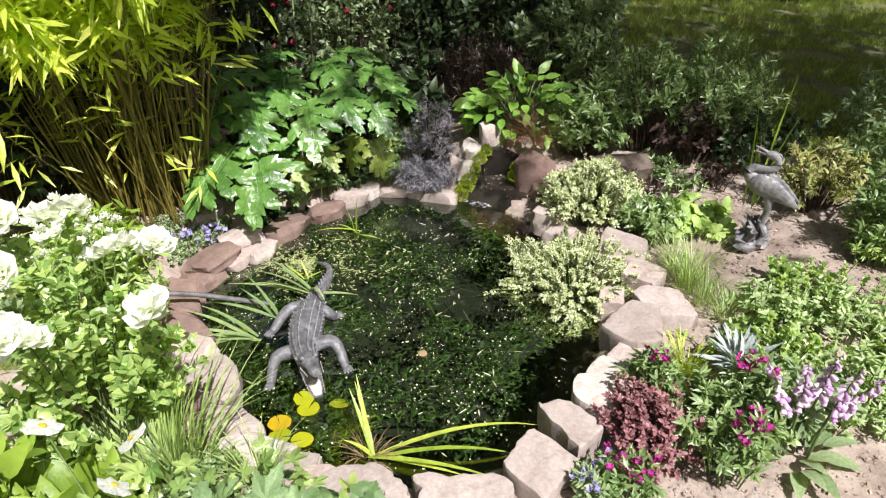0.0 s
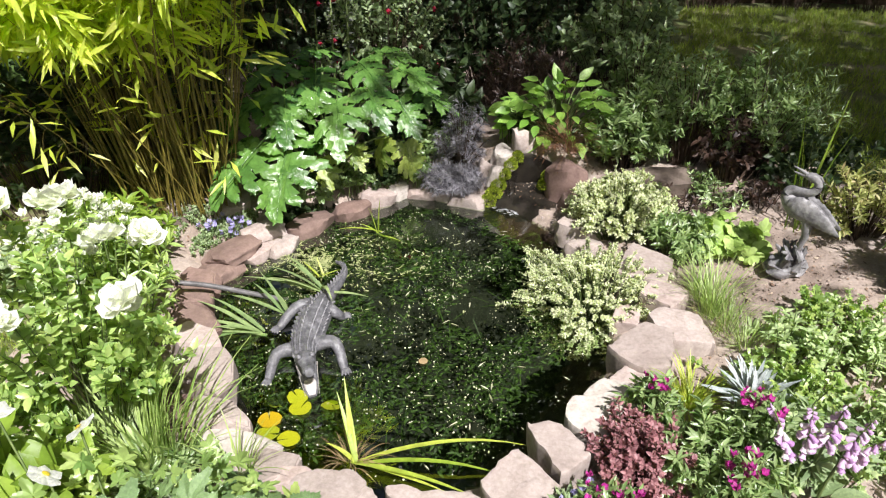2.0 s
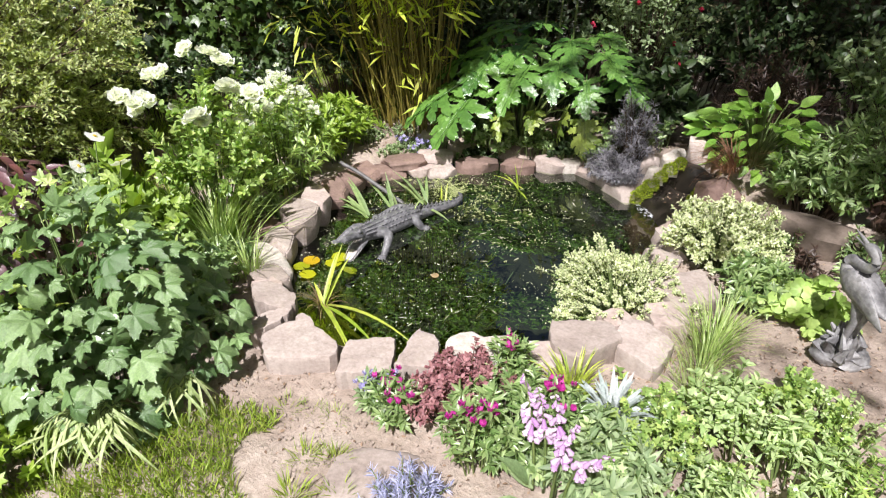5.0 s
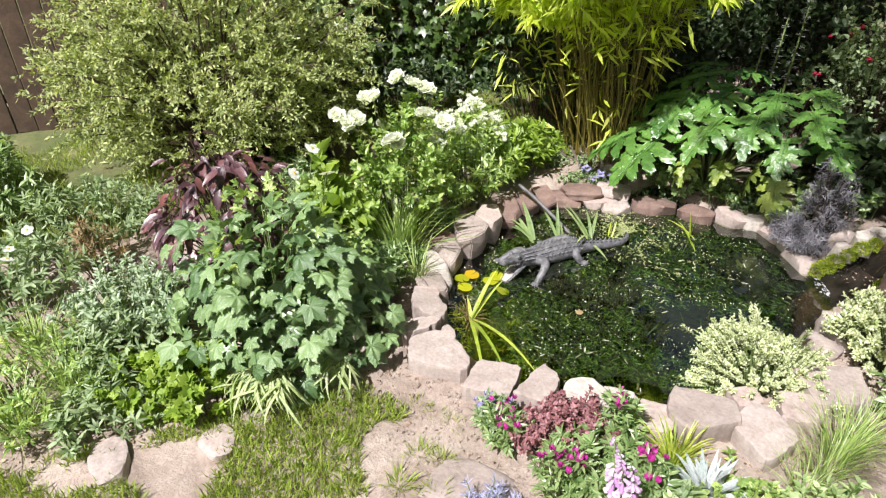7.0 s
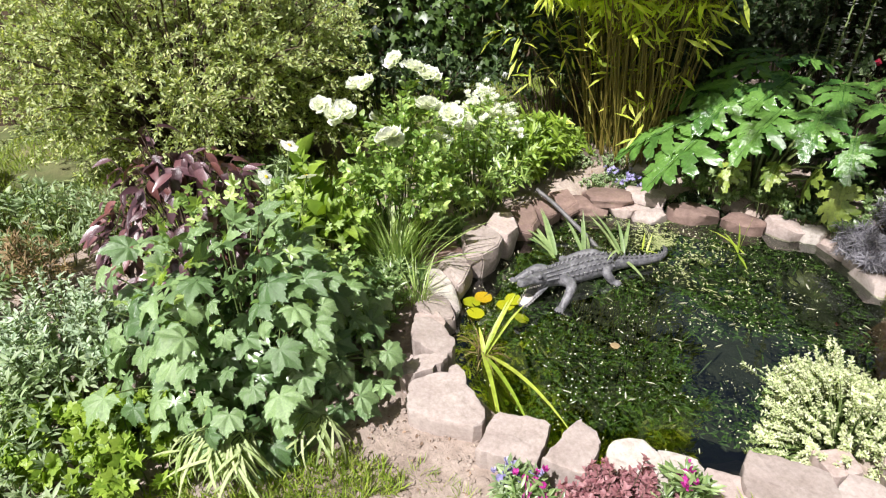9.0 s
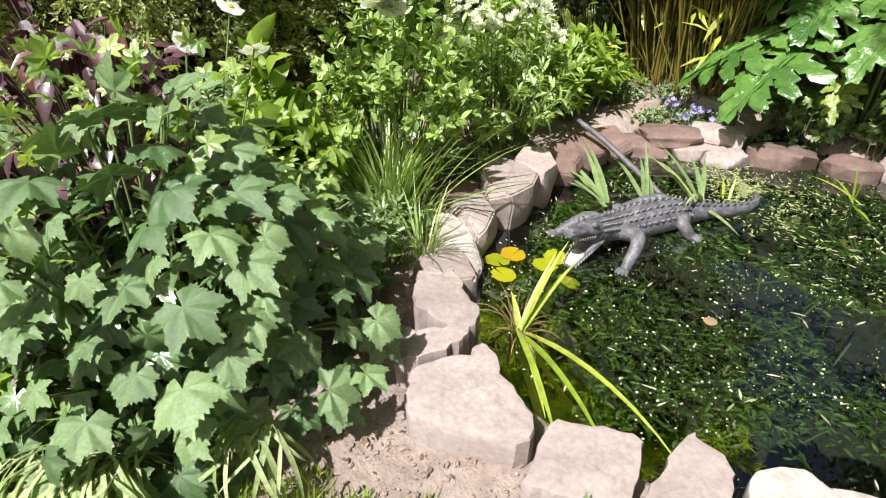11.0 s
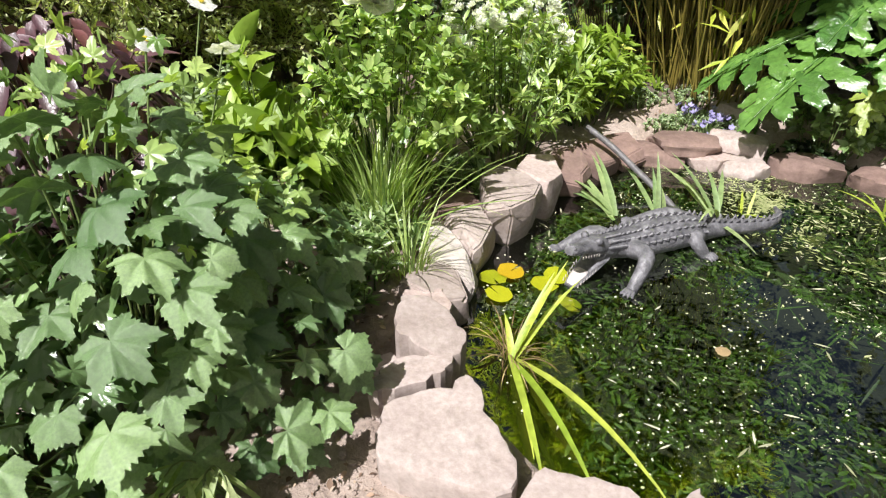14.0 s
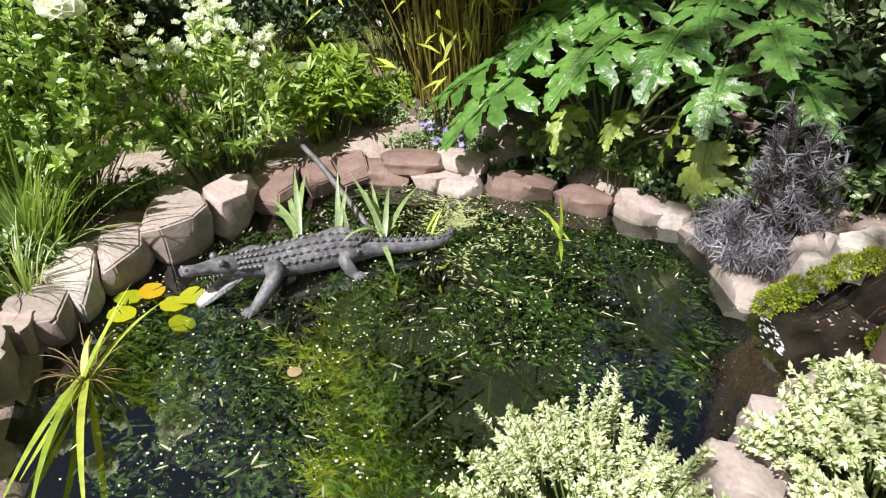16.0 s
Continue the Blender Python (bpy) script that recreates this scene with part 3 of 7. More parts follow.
far = np.array([12, 20, 40, 90, 200, 420.0])
gx = np.concatenate([-3.4 - far[::-1], np.arange(-3.4, -1.6, 0.10), np.arange(-1.6, 1.4, 0.035), np.arange(1.4, 3.2, 0.04), np.arange(3.2, 7.0, 0.10), 7.0 + far])
gy = np.concatenate([-1.0 - far[::-1], np.arange(-1.0, 1.3, 0.04), np.arange(1.3, 4.4, 0.035), np.arange(4.4, 10.2, 0.12), 10.2 + far])
GX, GY = np.meshgrid(gx, gy, indexing="ij")
GZ = ground_z(GX, GY)
rough = rng(5).normal(0, 0.004, GX.shape)
verts = np.stack([GX, GY, GZ + rough * (np.abs(GX) < 8)], -1).reshape(-1, 3)
ni, nj = GX.shape
faces = [(i * nj + j, (i + 1) * nj + j, (i + 1) * nj + j + 1, i * nj + j + 1) for i in range(ni - 1) for j in range(nj - 1)]
me = to_mesh("ground", verts, faces, M_SOIL)
me.materials.append(M_TURF)
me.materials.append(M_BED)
me.materials.append(M_SHORE)
me.materials.append(M_WET)
cx, cy = (GX[:-1, :-1] + GX[1:, 1:]) / 2, (GY[:-1, :-1] + GY[1:, 1:]) / 2
index = np.where(turf_mask(cx, cy), 1, 0)
gap = pond_gap(cx, cy)
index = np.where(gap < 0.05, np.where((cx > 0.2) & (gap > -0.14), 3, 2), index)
index = np.where(np.hypot((cx - 0.36) / 0.24, (cy - 3.98) / 0.26) < 1, 4, index).reshape(-1)
me.polygons.foreach_set("material_index", index.astype(np.int32))
tagged(put("ground", me), "bare pinkish garden soil with turf and a hollow for the pond", "ground", kind="structure")

# the water: a still, slightly rippled skin over the weedy hollow
m, nodes, links, p = material("water")
p.inputs["Base Color"].default_value = (0.38, 0.52, 0.26, 1)
p.inputs["Transmission Weight"].default_value, p.inputs["IOR"].default_value, p.inputs["Roughness"].default_value = 1.0, 2.2, 0.01
ripple, swell = noise_node(nodes, links, 9.0, 2.0), noise_node(nodes, links, 2.2, 2.0)
nb = bump_node(nodes, links, ripple.outputs[0], 0.08, 0.003)
links.new(bump_node(nodes, links, swell.outputs[0], 0.08, 0.006, nb), p.inputs["Normal"])
M_WATER = m
a = np.linspace(-np.pi, np.pi, 96, endpoint=False)
rim = np.stack([POND[0] + (pond_radius(a) + 0.06) * np.cos(a), POND[1] + (pond_radius(a) + 0.06) * np.sin(a), np.zeros(96)], 1)
v = np.concatenate([[[POND[0], POND[1], 0]], rim])
f = [(0, i + 1, (i + 1) % 96 + 1) for i in range(96)]
water = tagged(put("water", to_mesh("water", v, f, M_WATER)), "still dark green pond water with a thin ripple", "water", kind="structure")
water.visible_shadow = False


# ---- the boards and the ivy behind the garden ----
def board_wall(name, start, end, label, seed):
    wall = thing(name, (0, 0, 0), label, "wall", kind="structure")
    start, end = np.array(start), np.array(end)
    way = unit(end - start)
    turn = math.atan2(way[1], way[0])
    length = np.linalg.norm(end - start)
    n = int(length / 0.17)
    w = length / n
    bm = bmesh.new()
    bmesh.ops.create_cube(bm, size=1.0)
    bmesh.ops.scale(bm, vec=(w - 0.008, 0.022, 2.0), verts=bm.verts)
    bmesh.ops.bevel(bm, geom=list(bm.edges), offset=0.004, segments=1, affect="EDGES")
    me = bpy.data.meshes.new("board")
    bm.to_mesh(me)
    bm.free()
    me.materials.append(M_WALL)
    r = rng(seed)
    side = np.array([way[1], -way[0]])
    for i in range(n):
        q = start + way * (i + 0.5) * w
        put("board", me, wall, pose(q[0], q[1], 1.05 + r.uniform(-0.01, 0.01), 0, r.uniform(-0.4, 0.4), math.degrees(turn) + r.uniform(-0.6, 0.6)))
    for z in (0.35, 1.7):
        v, f = tube([(*(start - side * 0.06), z), (*(end - side * 0.06), z)], 0.04, 4)
        put("rail", to_mesh("rail", v, f, M_WALL, False), wall)
    return wall


board_wall("wall_west", (-4.35, -4.0), (-3.55, 6.6), "dark weathered timber board fence in the shade", 3)
board_wall("wall_north", (-3.5, 9.9), (10.5, 9.7), "dark timber fence in the shade beyond the lawn", 4)


# ---- the stones round the pond ----
def rock_mesh(lx, ly, h, seed, mat, facets=7, chip=0.12, cuts=7):
    """A quarried stone: a block with its corners split off by flat breaks, then weathered."""
    r = rng(seed)
    bm = bmesh.new()
    bmesh.ops.create_cube(bm, size=2.0)
    bmesh.ops.subdivide_edges(bm, edges=list(bm.edges), cuts=cuts, use_grid_fill=True)
    planes = []
    for i in range(facets):
        a = i * 2 * np.pi / facets + r.uniform(-0.35, 0.35)
        planes.append((unit(np.array([math.cos(a), math.sin(a), r.uniform(-0.25, 0.45)])), r.uniform(0.86, 1.08)))
    for i in range(3):
        a = r.uniform(0, 2 * np.pi)
        planes.append((unit(np.array([math.cos(a) * 0.5, math.sin(a) * 0.5, 1.0])), r.uniform(0.86, 1.0)))
    off = Vector((seed * 7.7, seed * 3.3, 0))
    tilt = r.uniform(-0.10, 0.10, 2)
    for vert in bm.verts:
        c = np.array(vert.co)
        for nrm, d in planes:
            e = c @ nrm - d
            if e > 0:
                c = c - nrm * e
        n1, n2 = noise.noise(Vector(c * 1.6) + off), noise.noise(Vector(c * 5.0) + off)
        c = c * (1 + chip * 0.5 * n1 + chip * 0.22 * n2)
        c[2] += tilt[0] * c[0] + tilt[1] * c[1]
        vert.co = Vector((c[0] * lx / 2, c[1] * ly / 2, (c[2] + 1) * h / 2))
    me = bpy.data.meshes.new("stone")
    bm.to_mesh(me)
    bm.free()
    me.materials.append(mat)
    me.shade_smooth()
    me.set_sharp_from_angle(angle=radians(28))
    return me


def stone(x, y, lx, ly, h, rot, seed, mat=None, z=None, tilt=0, label="", name="edging_stone", group="stones round the pond"):
    me = rock_mesh(lx, ly, h, seed, mat or M_STONE)
    ob = put(name, me, None, pose(x, y, (float(ground_z(x, y)) - 0.02) if z is None else z, tilt, 0, rot))
    return tagged(ob, label or "pinkish sandstone block set on the pond's edge", "stone", group)


def slab_stone(corners, z0, z1, seed, mat=None, label="", grow=1.04, tip=0.07):
    """A split slab with the given corners in plan: chipped edges, a rounded rim and an uneven top."""
    r = rng(seed)
    c = np.array(corners, float)
    mid = c.mean(0)
    c = mid + (c - mid) * grow
    if np.cross(c[1] - c[0], c[2] - c[1]) < 0:
        c = c[::-1]
    out = []
    for a, b in zip(c, np.roll(c, -1, 0)):
        n = max(3, int(np.linalg.norm(b - a) / 0.022))
        nrm = unit(np.array([b[1] - a[1], a[0] - b[0]]))
        for k in range(n):
            s = k / n
            round_off = 0.012 * (abs(2 * s - 1) ** 4)
            out.append(a + (b - a) * s + nrm * (0.007 * noise.noise(Vector((*(a + (b - a) * s) * 13, seed))) + 0.005 * noise.noise(Vector((*(a + (b - a) * s) * 42, seed))) - round_off + r.normal(0, 0.0016)))
    out = np.array(out)
    n, h = len(out), z1 - z0
    v, f = [], []
    slope = r.uniform(-tip, tip, 2)
    for sc, z in ((0.90, 0.0), (0.98, 0.40 * h), (1.006, h * 0.80), (1.005, h - 0.008), (0.985, h - 0.001), (0.95, h), (0.83, h), (0.68, h), (0.50, h), (0.33, h), (0.16, h)):
        for k in range(n):
            q = mid + (out[k] - mid) * sc
            w = 0.004 * noise.noise(Vector((q[0] * 9, q[1] * 9, seed))) + 0.0035 * noise.noise(Vector((q[0] * 34, q[1] * 34, seed)))
            w += 0.0025 * math.floor(2.2 * noise.noise(Vector((q[0] * 5 + seed, q[1] * 5, 0.3))) + 0.5)
            if z < h * 0.8:
                q = q + unit(out[k] - mid) * (0.008 * noise.noise(Vector((q[0] * 18, q[1] * 18, z * 30 + seed))))
            v.append((q[0], q[1], z0 + z + (w + slope @ (q - mid) if z > 0 else 0)))
    v.append((*mid, z1))
    rings = len(v) // n
    for i in range(rings - 1):
        for k in range(n):
            f.append((i * n + k, i * n + (k + 1) % n, (i + 1) * n + (k + 1) % n, (i + 1) * n + k))
    f += [((rings - 1) * n + k, (rings - 1) * n + (k + 1) % n, len(v) - 1) for k in range(n)]
    v = np.array(v) - np.array([*mid, z0])
    me = to_mesh("stone", v, f, mat or M_STONE)
    me.set_sharp_from_angle(angle=radians(26))
    ob = put("edging_stone", me, None, pose(mid[0], mid[1], z0))
    return tagged(ob, label or "pinkish sandstone block set on the pond's edge", "stone", "stones round the pond")


def broken_stone(corners, z0, z1, seed, mat=None, label="", lean=0.15):
    """A rough block with the given corners in plan, split along flat breaks; its top leans down towards the water."""
    r = rng(seed)
    c = np.array(corners, float)
    mid = c.mean(0)
    out = unit(mid - np.array(POND))
    bm = bmesh.new()
    for sc, u, jit in ((0.72, 0.0, 0.012), (0.96, 0.45, 0.014), (1.02, 0.80, 0.010), (0.90, 1.0, 0.008)):
        for q in c:
            p = (q - mid) * sc + r.normal(0, jit, 2)
            z = u * (z1 - z0) + (lean * float(p @ out) if u > 0.6 else 0) + r.normal(0, 0.008) * (u > 0.3)
            bm.verts.new((p[0], p[1], max(z, 0)))
    hull = bmesh.ops.convex_hull(bm, input=list(bm.verts))
    bmesh.ops.delete(bm, geom=list({g for g in hull["geom_interior"] + hull["geom_unused"] if isinstance(g, bmesh.types.BMVert)}), context="VERTS")
    bmesh.ops.dissolve_limit(bm, angle_limit=radians(9), verts=list(bm.verts), edges=list(bm.edges))
    bmesh.ops.bevel(bm, geom=list(bm.edges), offset=0.006, segments=2, affect="EDGES", clamp_overlap=True)
    bmesh.ops.triangulate(bm, faces=list(bm.faces))
    bmesh.ops.subdivide_edges(bm, edges=[e for e in bm.edges if e.calc_length() > 0.03], cuts=2)
    bmesh.ops.triangulate(bm, faces=list(bm.faces))
    off = Vector((seed * 3.7, seed * 1.3, 0))
    for vert in bm.verts:
        k = noise.noise(vert.co * 11 + off) * 0.006 + noise.noise(vert.co * 34 + off) * 0.003
        vert.co += vert.co.normalized() * k
    me = bpy.data.meshes.new("stone")
    bm.to_mesh(me)
    bm.free()
    me.materials.append(mat or M_STONE)
    me.shade_smooth()
    me.set_sharp_from_angle(angle=radians(24))
    ob = put("edging_stone", me, None, pose(mid[0], mid[1], z0))
    return tagged(ob, label or "pinkish sandstone block set on the pond's edge", "stone", "stones round the pond")


# the near edge, from the left round to the right
slab_stone([(-0.52, 1.56), (-0.50, 1.68), (-0.37, 1.67), (-0.38, 1.60), (-0.44, 1.54)], -0.02, 0.125, 10, None, "", 1.0, 0.10)
slab_stone([(-0.41, 1.52), (-0.43, 1.56), (-0.39, 1.63), (-0.27, 1.655), (-0.22, 1.665), (-0.155, 1.60), (-0.19, 1.53), (-0.25, 1.495), (-0.31, 1.485)], 0.0, 0.165, 11, None, "pinkish sandstone piece overlapping its neighbour", 1.0, 0.10)
slab_stone([(-0.115, 1.365), (-0.17, 1.395), (-0.205, 1.44), (-0.205, 1.53), (-0.18, 1.60), (-0.125, 1.575), (-0.11, 1.53), (-0.10, 1.40)], 0.0, 0.155, 12, None, "pinkish sandstone piece with a notched end", 1.0, 0.08)
slab_stone([(-0.30, 1.40), (-0.33, 1.47), (-0.24, 1.50), (-0.19, 1.42)], -0.02, 0.075, 9, None, "small low stone wedged behind the edging", 1.0, 0.1)
slab_stone([(-0.02, 1.36), (-0.085, 1.41), (-0.085, 1.56), (-0.115, 1.60), (-0.10, 1.625), (0.02, 1.61), (0.195, 1.62), (0.245, 1.55), (0.08, 1.34)], 0.0, 0.15, 13, None, "large flat pinkish sandstone slab on the pond's edge", 1.0, 0.03)
slab_stone([(0.33, 1.51), (0.20, 1.65), (0.32, 1.81), (0.47, 1.68)], 0.0, 0.15, 14, None, "square pinkish sandstone block on the pond's edge")
slab_stone([(0.48, 1.69), (0.35, 1.91), (0.48, 1.93), (0.58, 1.80)], 0.0, 0.17, 15, None, "pointed sandstone block on the pond's edge")
slab_stone([(0.49, 1.95), (0.52, 2.06), (0.63, 2.08), (0.70, 1.95), (0.60, 1.86)], 0.0, 0.17, 16, M_PALE, "small pale stone between larger edging blocks")
slab_stone([(0.57, 2.09), (0.65, 2.20), (0.77, 2.16), (0.80, 2.05), (0.70, 2.00)], 0.0, 0.16, 17, M_PALE, "small pale stone between larger edging blocks")
slab_stone([(0.68, 2.21), (0.77, 2.31), (0.89, 2.23), (0.83, 2.09)], 0.0, 0.14, 18)
slab_stone([(0.69, 2.38), (0.86, 2.56), (0.98, 2.50), (0.93, 2.27), (0.80, 2.26)], 0.0, 0.17, 19, None, "thick sandstone block with a sheer front face")
slab_stone([(0.95, 2.47), (0.89, 2.62), (0.97, 2.70), (1.12, 2.67), (1.16, 2.48)], 0.0, 0.15, 20, None, "broad flat sandstone slab beside the path")
slab_stone([(0.88, 2.80), (0.98, 2.95), (1.11, 2.81), (1.01, 2.69)], 0.0, 0.16, 21)
slab_stone([(0.79, 2.97), (0.90, 3.25), (1.09, 3.10), (1.02, 2.89)], 0.0, 0.16, 22, None, "broad flat sandstone slab beside the path")
slab_stone([(0.74, 2.64), (0.78, 2.76), (0.88, 2.74), (0.86, 2.62)], -0.04, 0.10, 23)
stone(0.66, 3.30, 0.20, 0.17, 0.12, 20, 25, z=0.0)
stone(0.65, 3.46, 0.26, 0.20, 0.13, 10, 26, z=0.02)
# the left edge: tilted blocks with dark gaps between
broken_stone([(-0.57, 1.57), (-0.66, 1.65), (-0.64, 1.75), (-0.54, 1.77), (-0.44, 1.74), (-0.42, 1.68), (-0.51, 1.58)], -0.06, 0.115, 31, None, "pitted pinkish sandstone block on the pond's edge", 0.16)
broken_stone([(-0.82, 1.71), (-0.85, 1.79), (-0.77, 1.82), (-0.63, 1.83), (-0.52, 1.78), (-0.57, 1.73), (-0.67, 1.67)], -0.06, 0.125, 32, M_PALE, "pale sandstone block tilted towards the water", 0.18)
broken_stone([(-0.86, 1.81), (-0.93, 1.90), (-0.90, 1.97), (-0.78, 1.96), (-0.67, 1.88), (-0.68, 1.84), (-0.78, 1.83)], -0.06, 0.13, 33, None, "tilted sandstone block with dappled shade on it", 0.20)
broken_stone([(-1.07, 1.86), (-1.07, 1.98), (-0.96, 2.00), (-0.93, 1.92), (-0.91, 1.83), (-0.98, 1.81)], -0.04, 0.105, 38, M_RED, "low dark stone behind the tilted blocks", 0.16)
broken_stone([(-0.94, 1.98), (-1.07, 2.03), (-1.10, 2.12), (-1.00, 2.19), (-0.90, 2.21), (-0.82, 2.14), (-0.79, 2.03), (-0.85, 1.97)], -0.06, 0.175, 34, None, "large rounded sandstone block with dappled shade on it", 0.12)
broken_stone([(-1.08, 2.18), (-1.18, 2.27), (-1.13, 2.38), (-1.00, 2.34), (-0.92, 2.25), (-0.99, 2.19)], -0.06, 0.155, 35, None, "", 0.18)
broken_stone([(-1.20, 2.38), (-1.30, 2.47), (-1.28, 2.56), (-1.14, 2.55), (-1.05, 2.46), (-1.06, 2.37)], -0.06, 0.105, 37, M_RED, "reddish stone darkened for shade at the pond's edge", 0.14)
broken_stone([(-1.32, 2.58), (-1.36, 2.72), (-1.20, 2.72), (-1.13, 2.60)], -0.06, 0.10, 39, M_RED, "reddish stone darkened for shade at the pond's edge", 0.14)
broken_stone([(-1.40, 2.74), (-1.39, 2.88), (-1.22, 2.87), (-1.18, 2.74)], -0.06, 0.08, 36, M_RED, "reddish stone darkened for shade at the pond's edge", 0.2)
for k, (x, y) in enumerate([(-2.67, 1.18), (-2.58, 1.38), (-2.49, 1.62), (-2.38, 1.86), (-2.30, 2.10)]):
    stone(x, y, 0.24, 0.15, 0.14, 66, 80 + k, M_BROWN, label="low brown stone along the strip of lawn", name="lawn_stone", group="stones along the lawn")
# the back edge: low flat stones in courses
stone(-1.27, 2.95, 0.27, 0.19, 0.09, 65, 38, M_RED, z=-0.02, label="reddish stone darkened for shade at the pond's edge")
stone(-1.22, 3.08, 0.32, 0.18, 0.07, 60, 39, M_RED, z=0.045, label="flat reddish stone in the upper course")
stone(-1.14, 3.14, 0.22, 0.16, 0.08, 50, 40, z=-0.02)
stone(-1.02, 3.24, 0.21, 0.16, 0.09, 45, 41, z=-0.02)
stone(-1.13, 3.28, 0.24, 0.16, 0.07, 40, 42, z=0.06)
stone(-1.66, 3.22, 0.42, 0.16, 0.08, 42, 43, M_BROWN, z=0.10, label="long flat stone on top of the bank")
stone(-1.38, 3.46, 0.24, 0.15, 0.08, 40, 44, z=0.10)
# shade from the overhanging leaves is put into the stones' dark tone
stone(-0.92, 3.48, 0.30, 0.19, 0.115, 45, 45, M_RED, z=-0.03, label="reddish stone darkened for the shade of large leaves")
stone(-0.71, 3.67, 0.24, 0.18, 0.115, 40, 46, M_RED, z=-0.03, label="reddish stone darkened for the shade of large leaves")
stone(-0.58, 3.86, 0.24, 0.16, 0.11, 28, 47, z=-0.03)
stone(-0.47, 3.95, 0.19, 0.12, 0.10, 55, 48, M_PALE, z=-0.02, label="small white stone at the pond's back edge")
stone(-0.30, 3.97, 0.22, 0.14, 0.09, 0, 49, z=-0.03)
stone(-0.15, 3.96, 0.22, 0.13, 0.09, -8, 50, z=-0.03)
stone(-0.01, 3.90, 0.24, 0.15, 0.11, -18, 51, z=-0.03)
# the rockwork of the small waterfall
FALL = "rocks of the waterfall"
PALE = "pale rock beside the waterfall"
for x, y, lx, ly, h, rot, seed, z in [(0.08, 4.02, 0.13, 0.10, 0.20, 70, 61, 0.04), (0.155, 3.97, 0.11, 0.09, 0.13, 62, 62, 0.11), (0.225, 4.05, 0.14, 0.10, 0.13, 52, 63, 0.18), (0.18, 4.15, 0.14, 0.11, 0.12, 60, 60, 0.17), (0.02, 4.12, 0.15, 0.12, 0.12, 10, 59, 0.10)]:
    stone(x, y, lx, ly, h, rot, seed, M_STONE if seed in (61, 59) else M_PALE, z=z, label=PALE, name="waterfall_rock", group=FALL)
stone(0.33, 4.16, 0.15, 0.09, 0.20, 25, 64, z=0.20, tilt=-10, label="upright grey-pink rock at the top of the waterfall", name="waterfall_rock", group=FALL)
stone(0.60, 3.95, 0.28, 0.24, 0.30, 20, 65, M_RED, z=0.0, label="large reddish-brown rock beside the waterfall", name="waterfall_rock", group=FALL)
stone(0.66, 3.80, 0.24, 0.17, 0.17, 10, 66, M_RED, z=-0.02, label="reddish rock at the foot of the waterfall", name="waterfall_rock", group=FALL)
stone(0.58, 3.66, 0.17, 0.11, 0.08, 10, 67, z=-0.02, label="flat stone at the foot of the waterfall", name="waterfall_rock", group=FALL)
stone(0.50, 3.74, 0.16, 0.09, 0.06, 35, 58, z=-0.02, label="flat stone at the foot of the waterfall", name="waterfall_rock", group=FALL)
stone(0.37, 4.10, 0.34, 0.16, 0.30, 8, 68, M_WET, z=-0.03, label="wet black rock face under the trickle", name="waterfall_rock", group=FALL)
stone(0.27, 3.97, 0.15, 0.13, 0.13, 60, 69, M_WET, z=-0.04, label="wet black ledge below the trickle", name="waterfall_rock", group=FALL)
stone(0.40, 3.93, 0.18, 0.14, 0.11, 10, 57, M_WET, z=-0.04, label="wet black ledge below the trickle", name="waterfall_rock", group=FALL)
stone(0.46, 3.84, 0.14, 0.12, 0.07, 40, 56, M_WET, z=-0.04, label="wet black stone at the water's surface", name="waterfall_rock", group=FALL)
# the shrubs' shade on the boulder is put into its brown
stone(1.15, 3.92, 0.42, 0.26, 0.20, 5, 70, M_BROWN, label="large boulder, its brown darkened for the shrubs' shade", name="boulder", group="loose boulders")
stone(2.15, 3.35, 0.16, 0.12, 0.06, 5, 71, label="small stone lying on the soil", name="loose_stone", group="loose stones")
stone(0.20, 0.45, 0.20, 0.14, 0.06, 30, 72, label="flat stone lying at the edge of the lawn", name="loose_stone", group="loose stones")
stone(0.12, 0.62, 0.16, 0.11, 0.05, 60, 73, label="flat stone lying at the edge of the lawn", name="loose_stone", group="loose stones")
stone(0.14, 0.02, 0.26, 0.15, 0.06, 10, 74, label="flat stone lying at the edge of the lawn", name="loose_stone", group="loose stones")
stone(0.80, 1.36, 0.34, 0.26, 0.05, 40, 75, label="flat paving stone set in the soil", name="loose_stone", group="loose stones")


# ---- lawns ----
def lawn(name, x0, x1, y0, y1, count, height, seed, label, anywhere=False):
    r = rng(seed)
    x, y = r.uniform(x0, x1, count), r.uniform(y0, y1, count)
    bald = np.array([noise.noise(Vector((a * 2.2, b * 2.2, seed))) for a, b in zip(x, y)]) < -0.22
    keep = (turf_mask(x, y) if anywhere else lawn_mask(x, y)) & ~bald
    x, y = x[keep], y[keep]
    n = len(x)
    ydir = unit(np.stack([r.normal(0, 0.45, n), r.normal(0, 0.45, n), np.ones(n)], 1))
    v, f = scatter(blade_shape(0.09, 1.0, 2), np.stack([x, y, ground_z(x, y) - 0.003], 1), ydir, r.normal(0, 1, (n, 3)), height * r.uniform(0.5, 1.2, n))
    tagged(put(name, to_mesh(name, v, f, L_LAWN)), label, "grass", kind="stuff")


lawn("near_lawn_grass", 0.0, 0.85, -1.0, 1.25, 26000, 0.065, 1, "thin patchy lawn grass on bare soil")
lawn("side_lawn_grass", 1.4, 4.5, -2.5, 4.3, 30000, 0.07, 4, "sunlit lawn grass beside the right bed", True)
lawn("left_lawn_grass", -3.7, -1.7, -1.5, 4.2, 36000, 0.07, 2, "sunlit strip of lawn grass behind the beds")
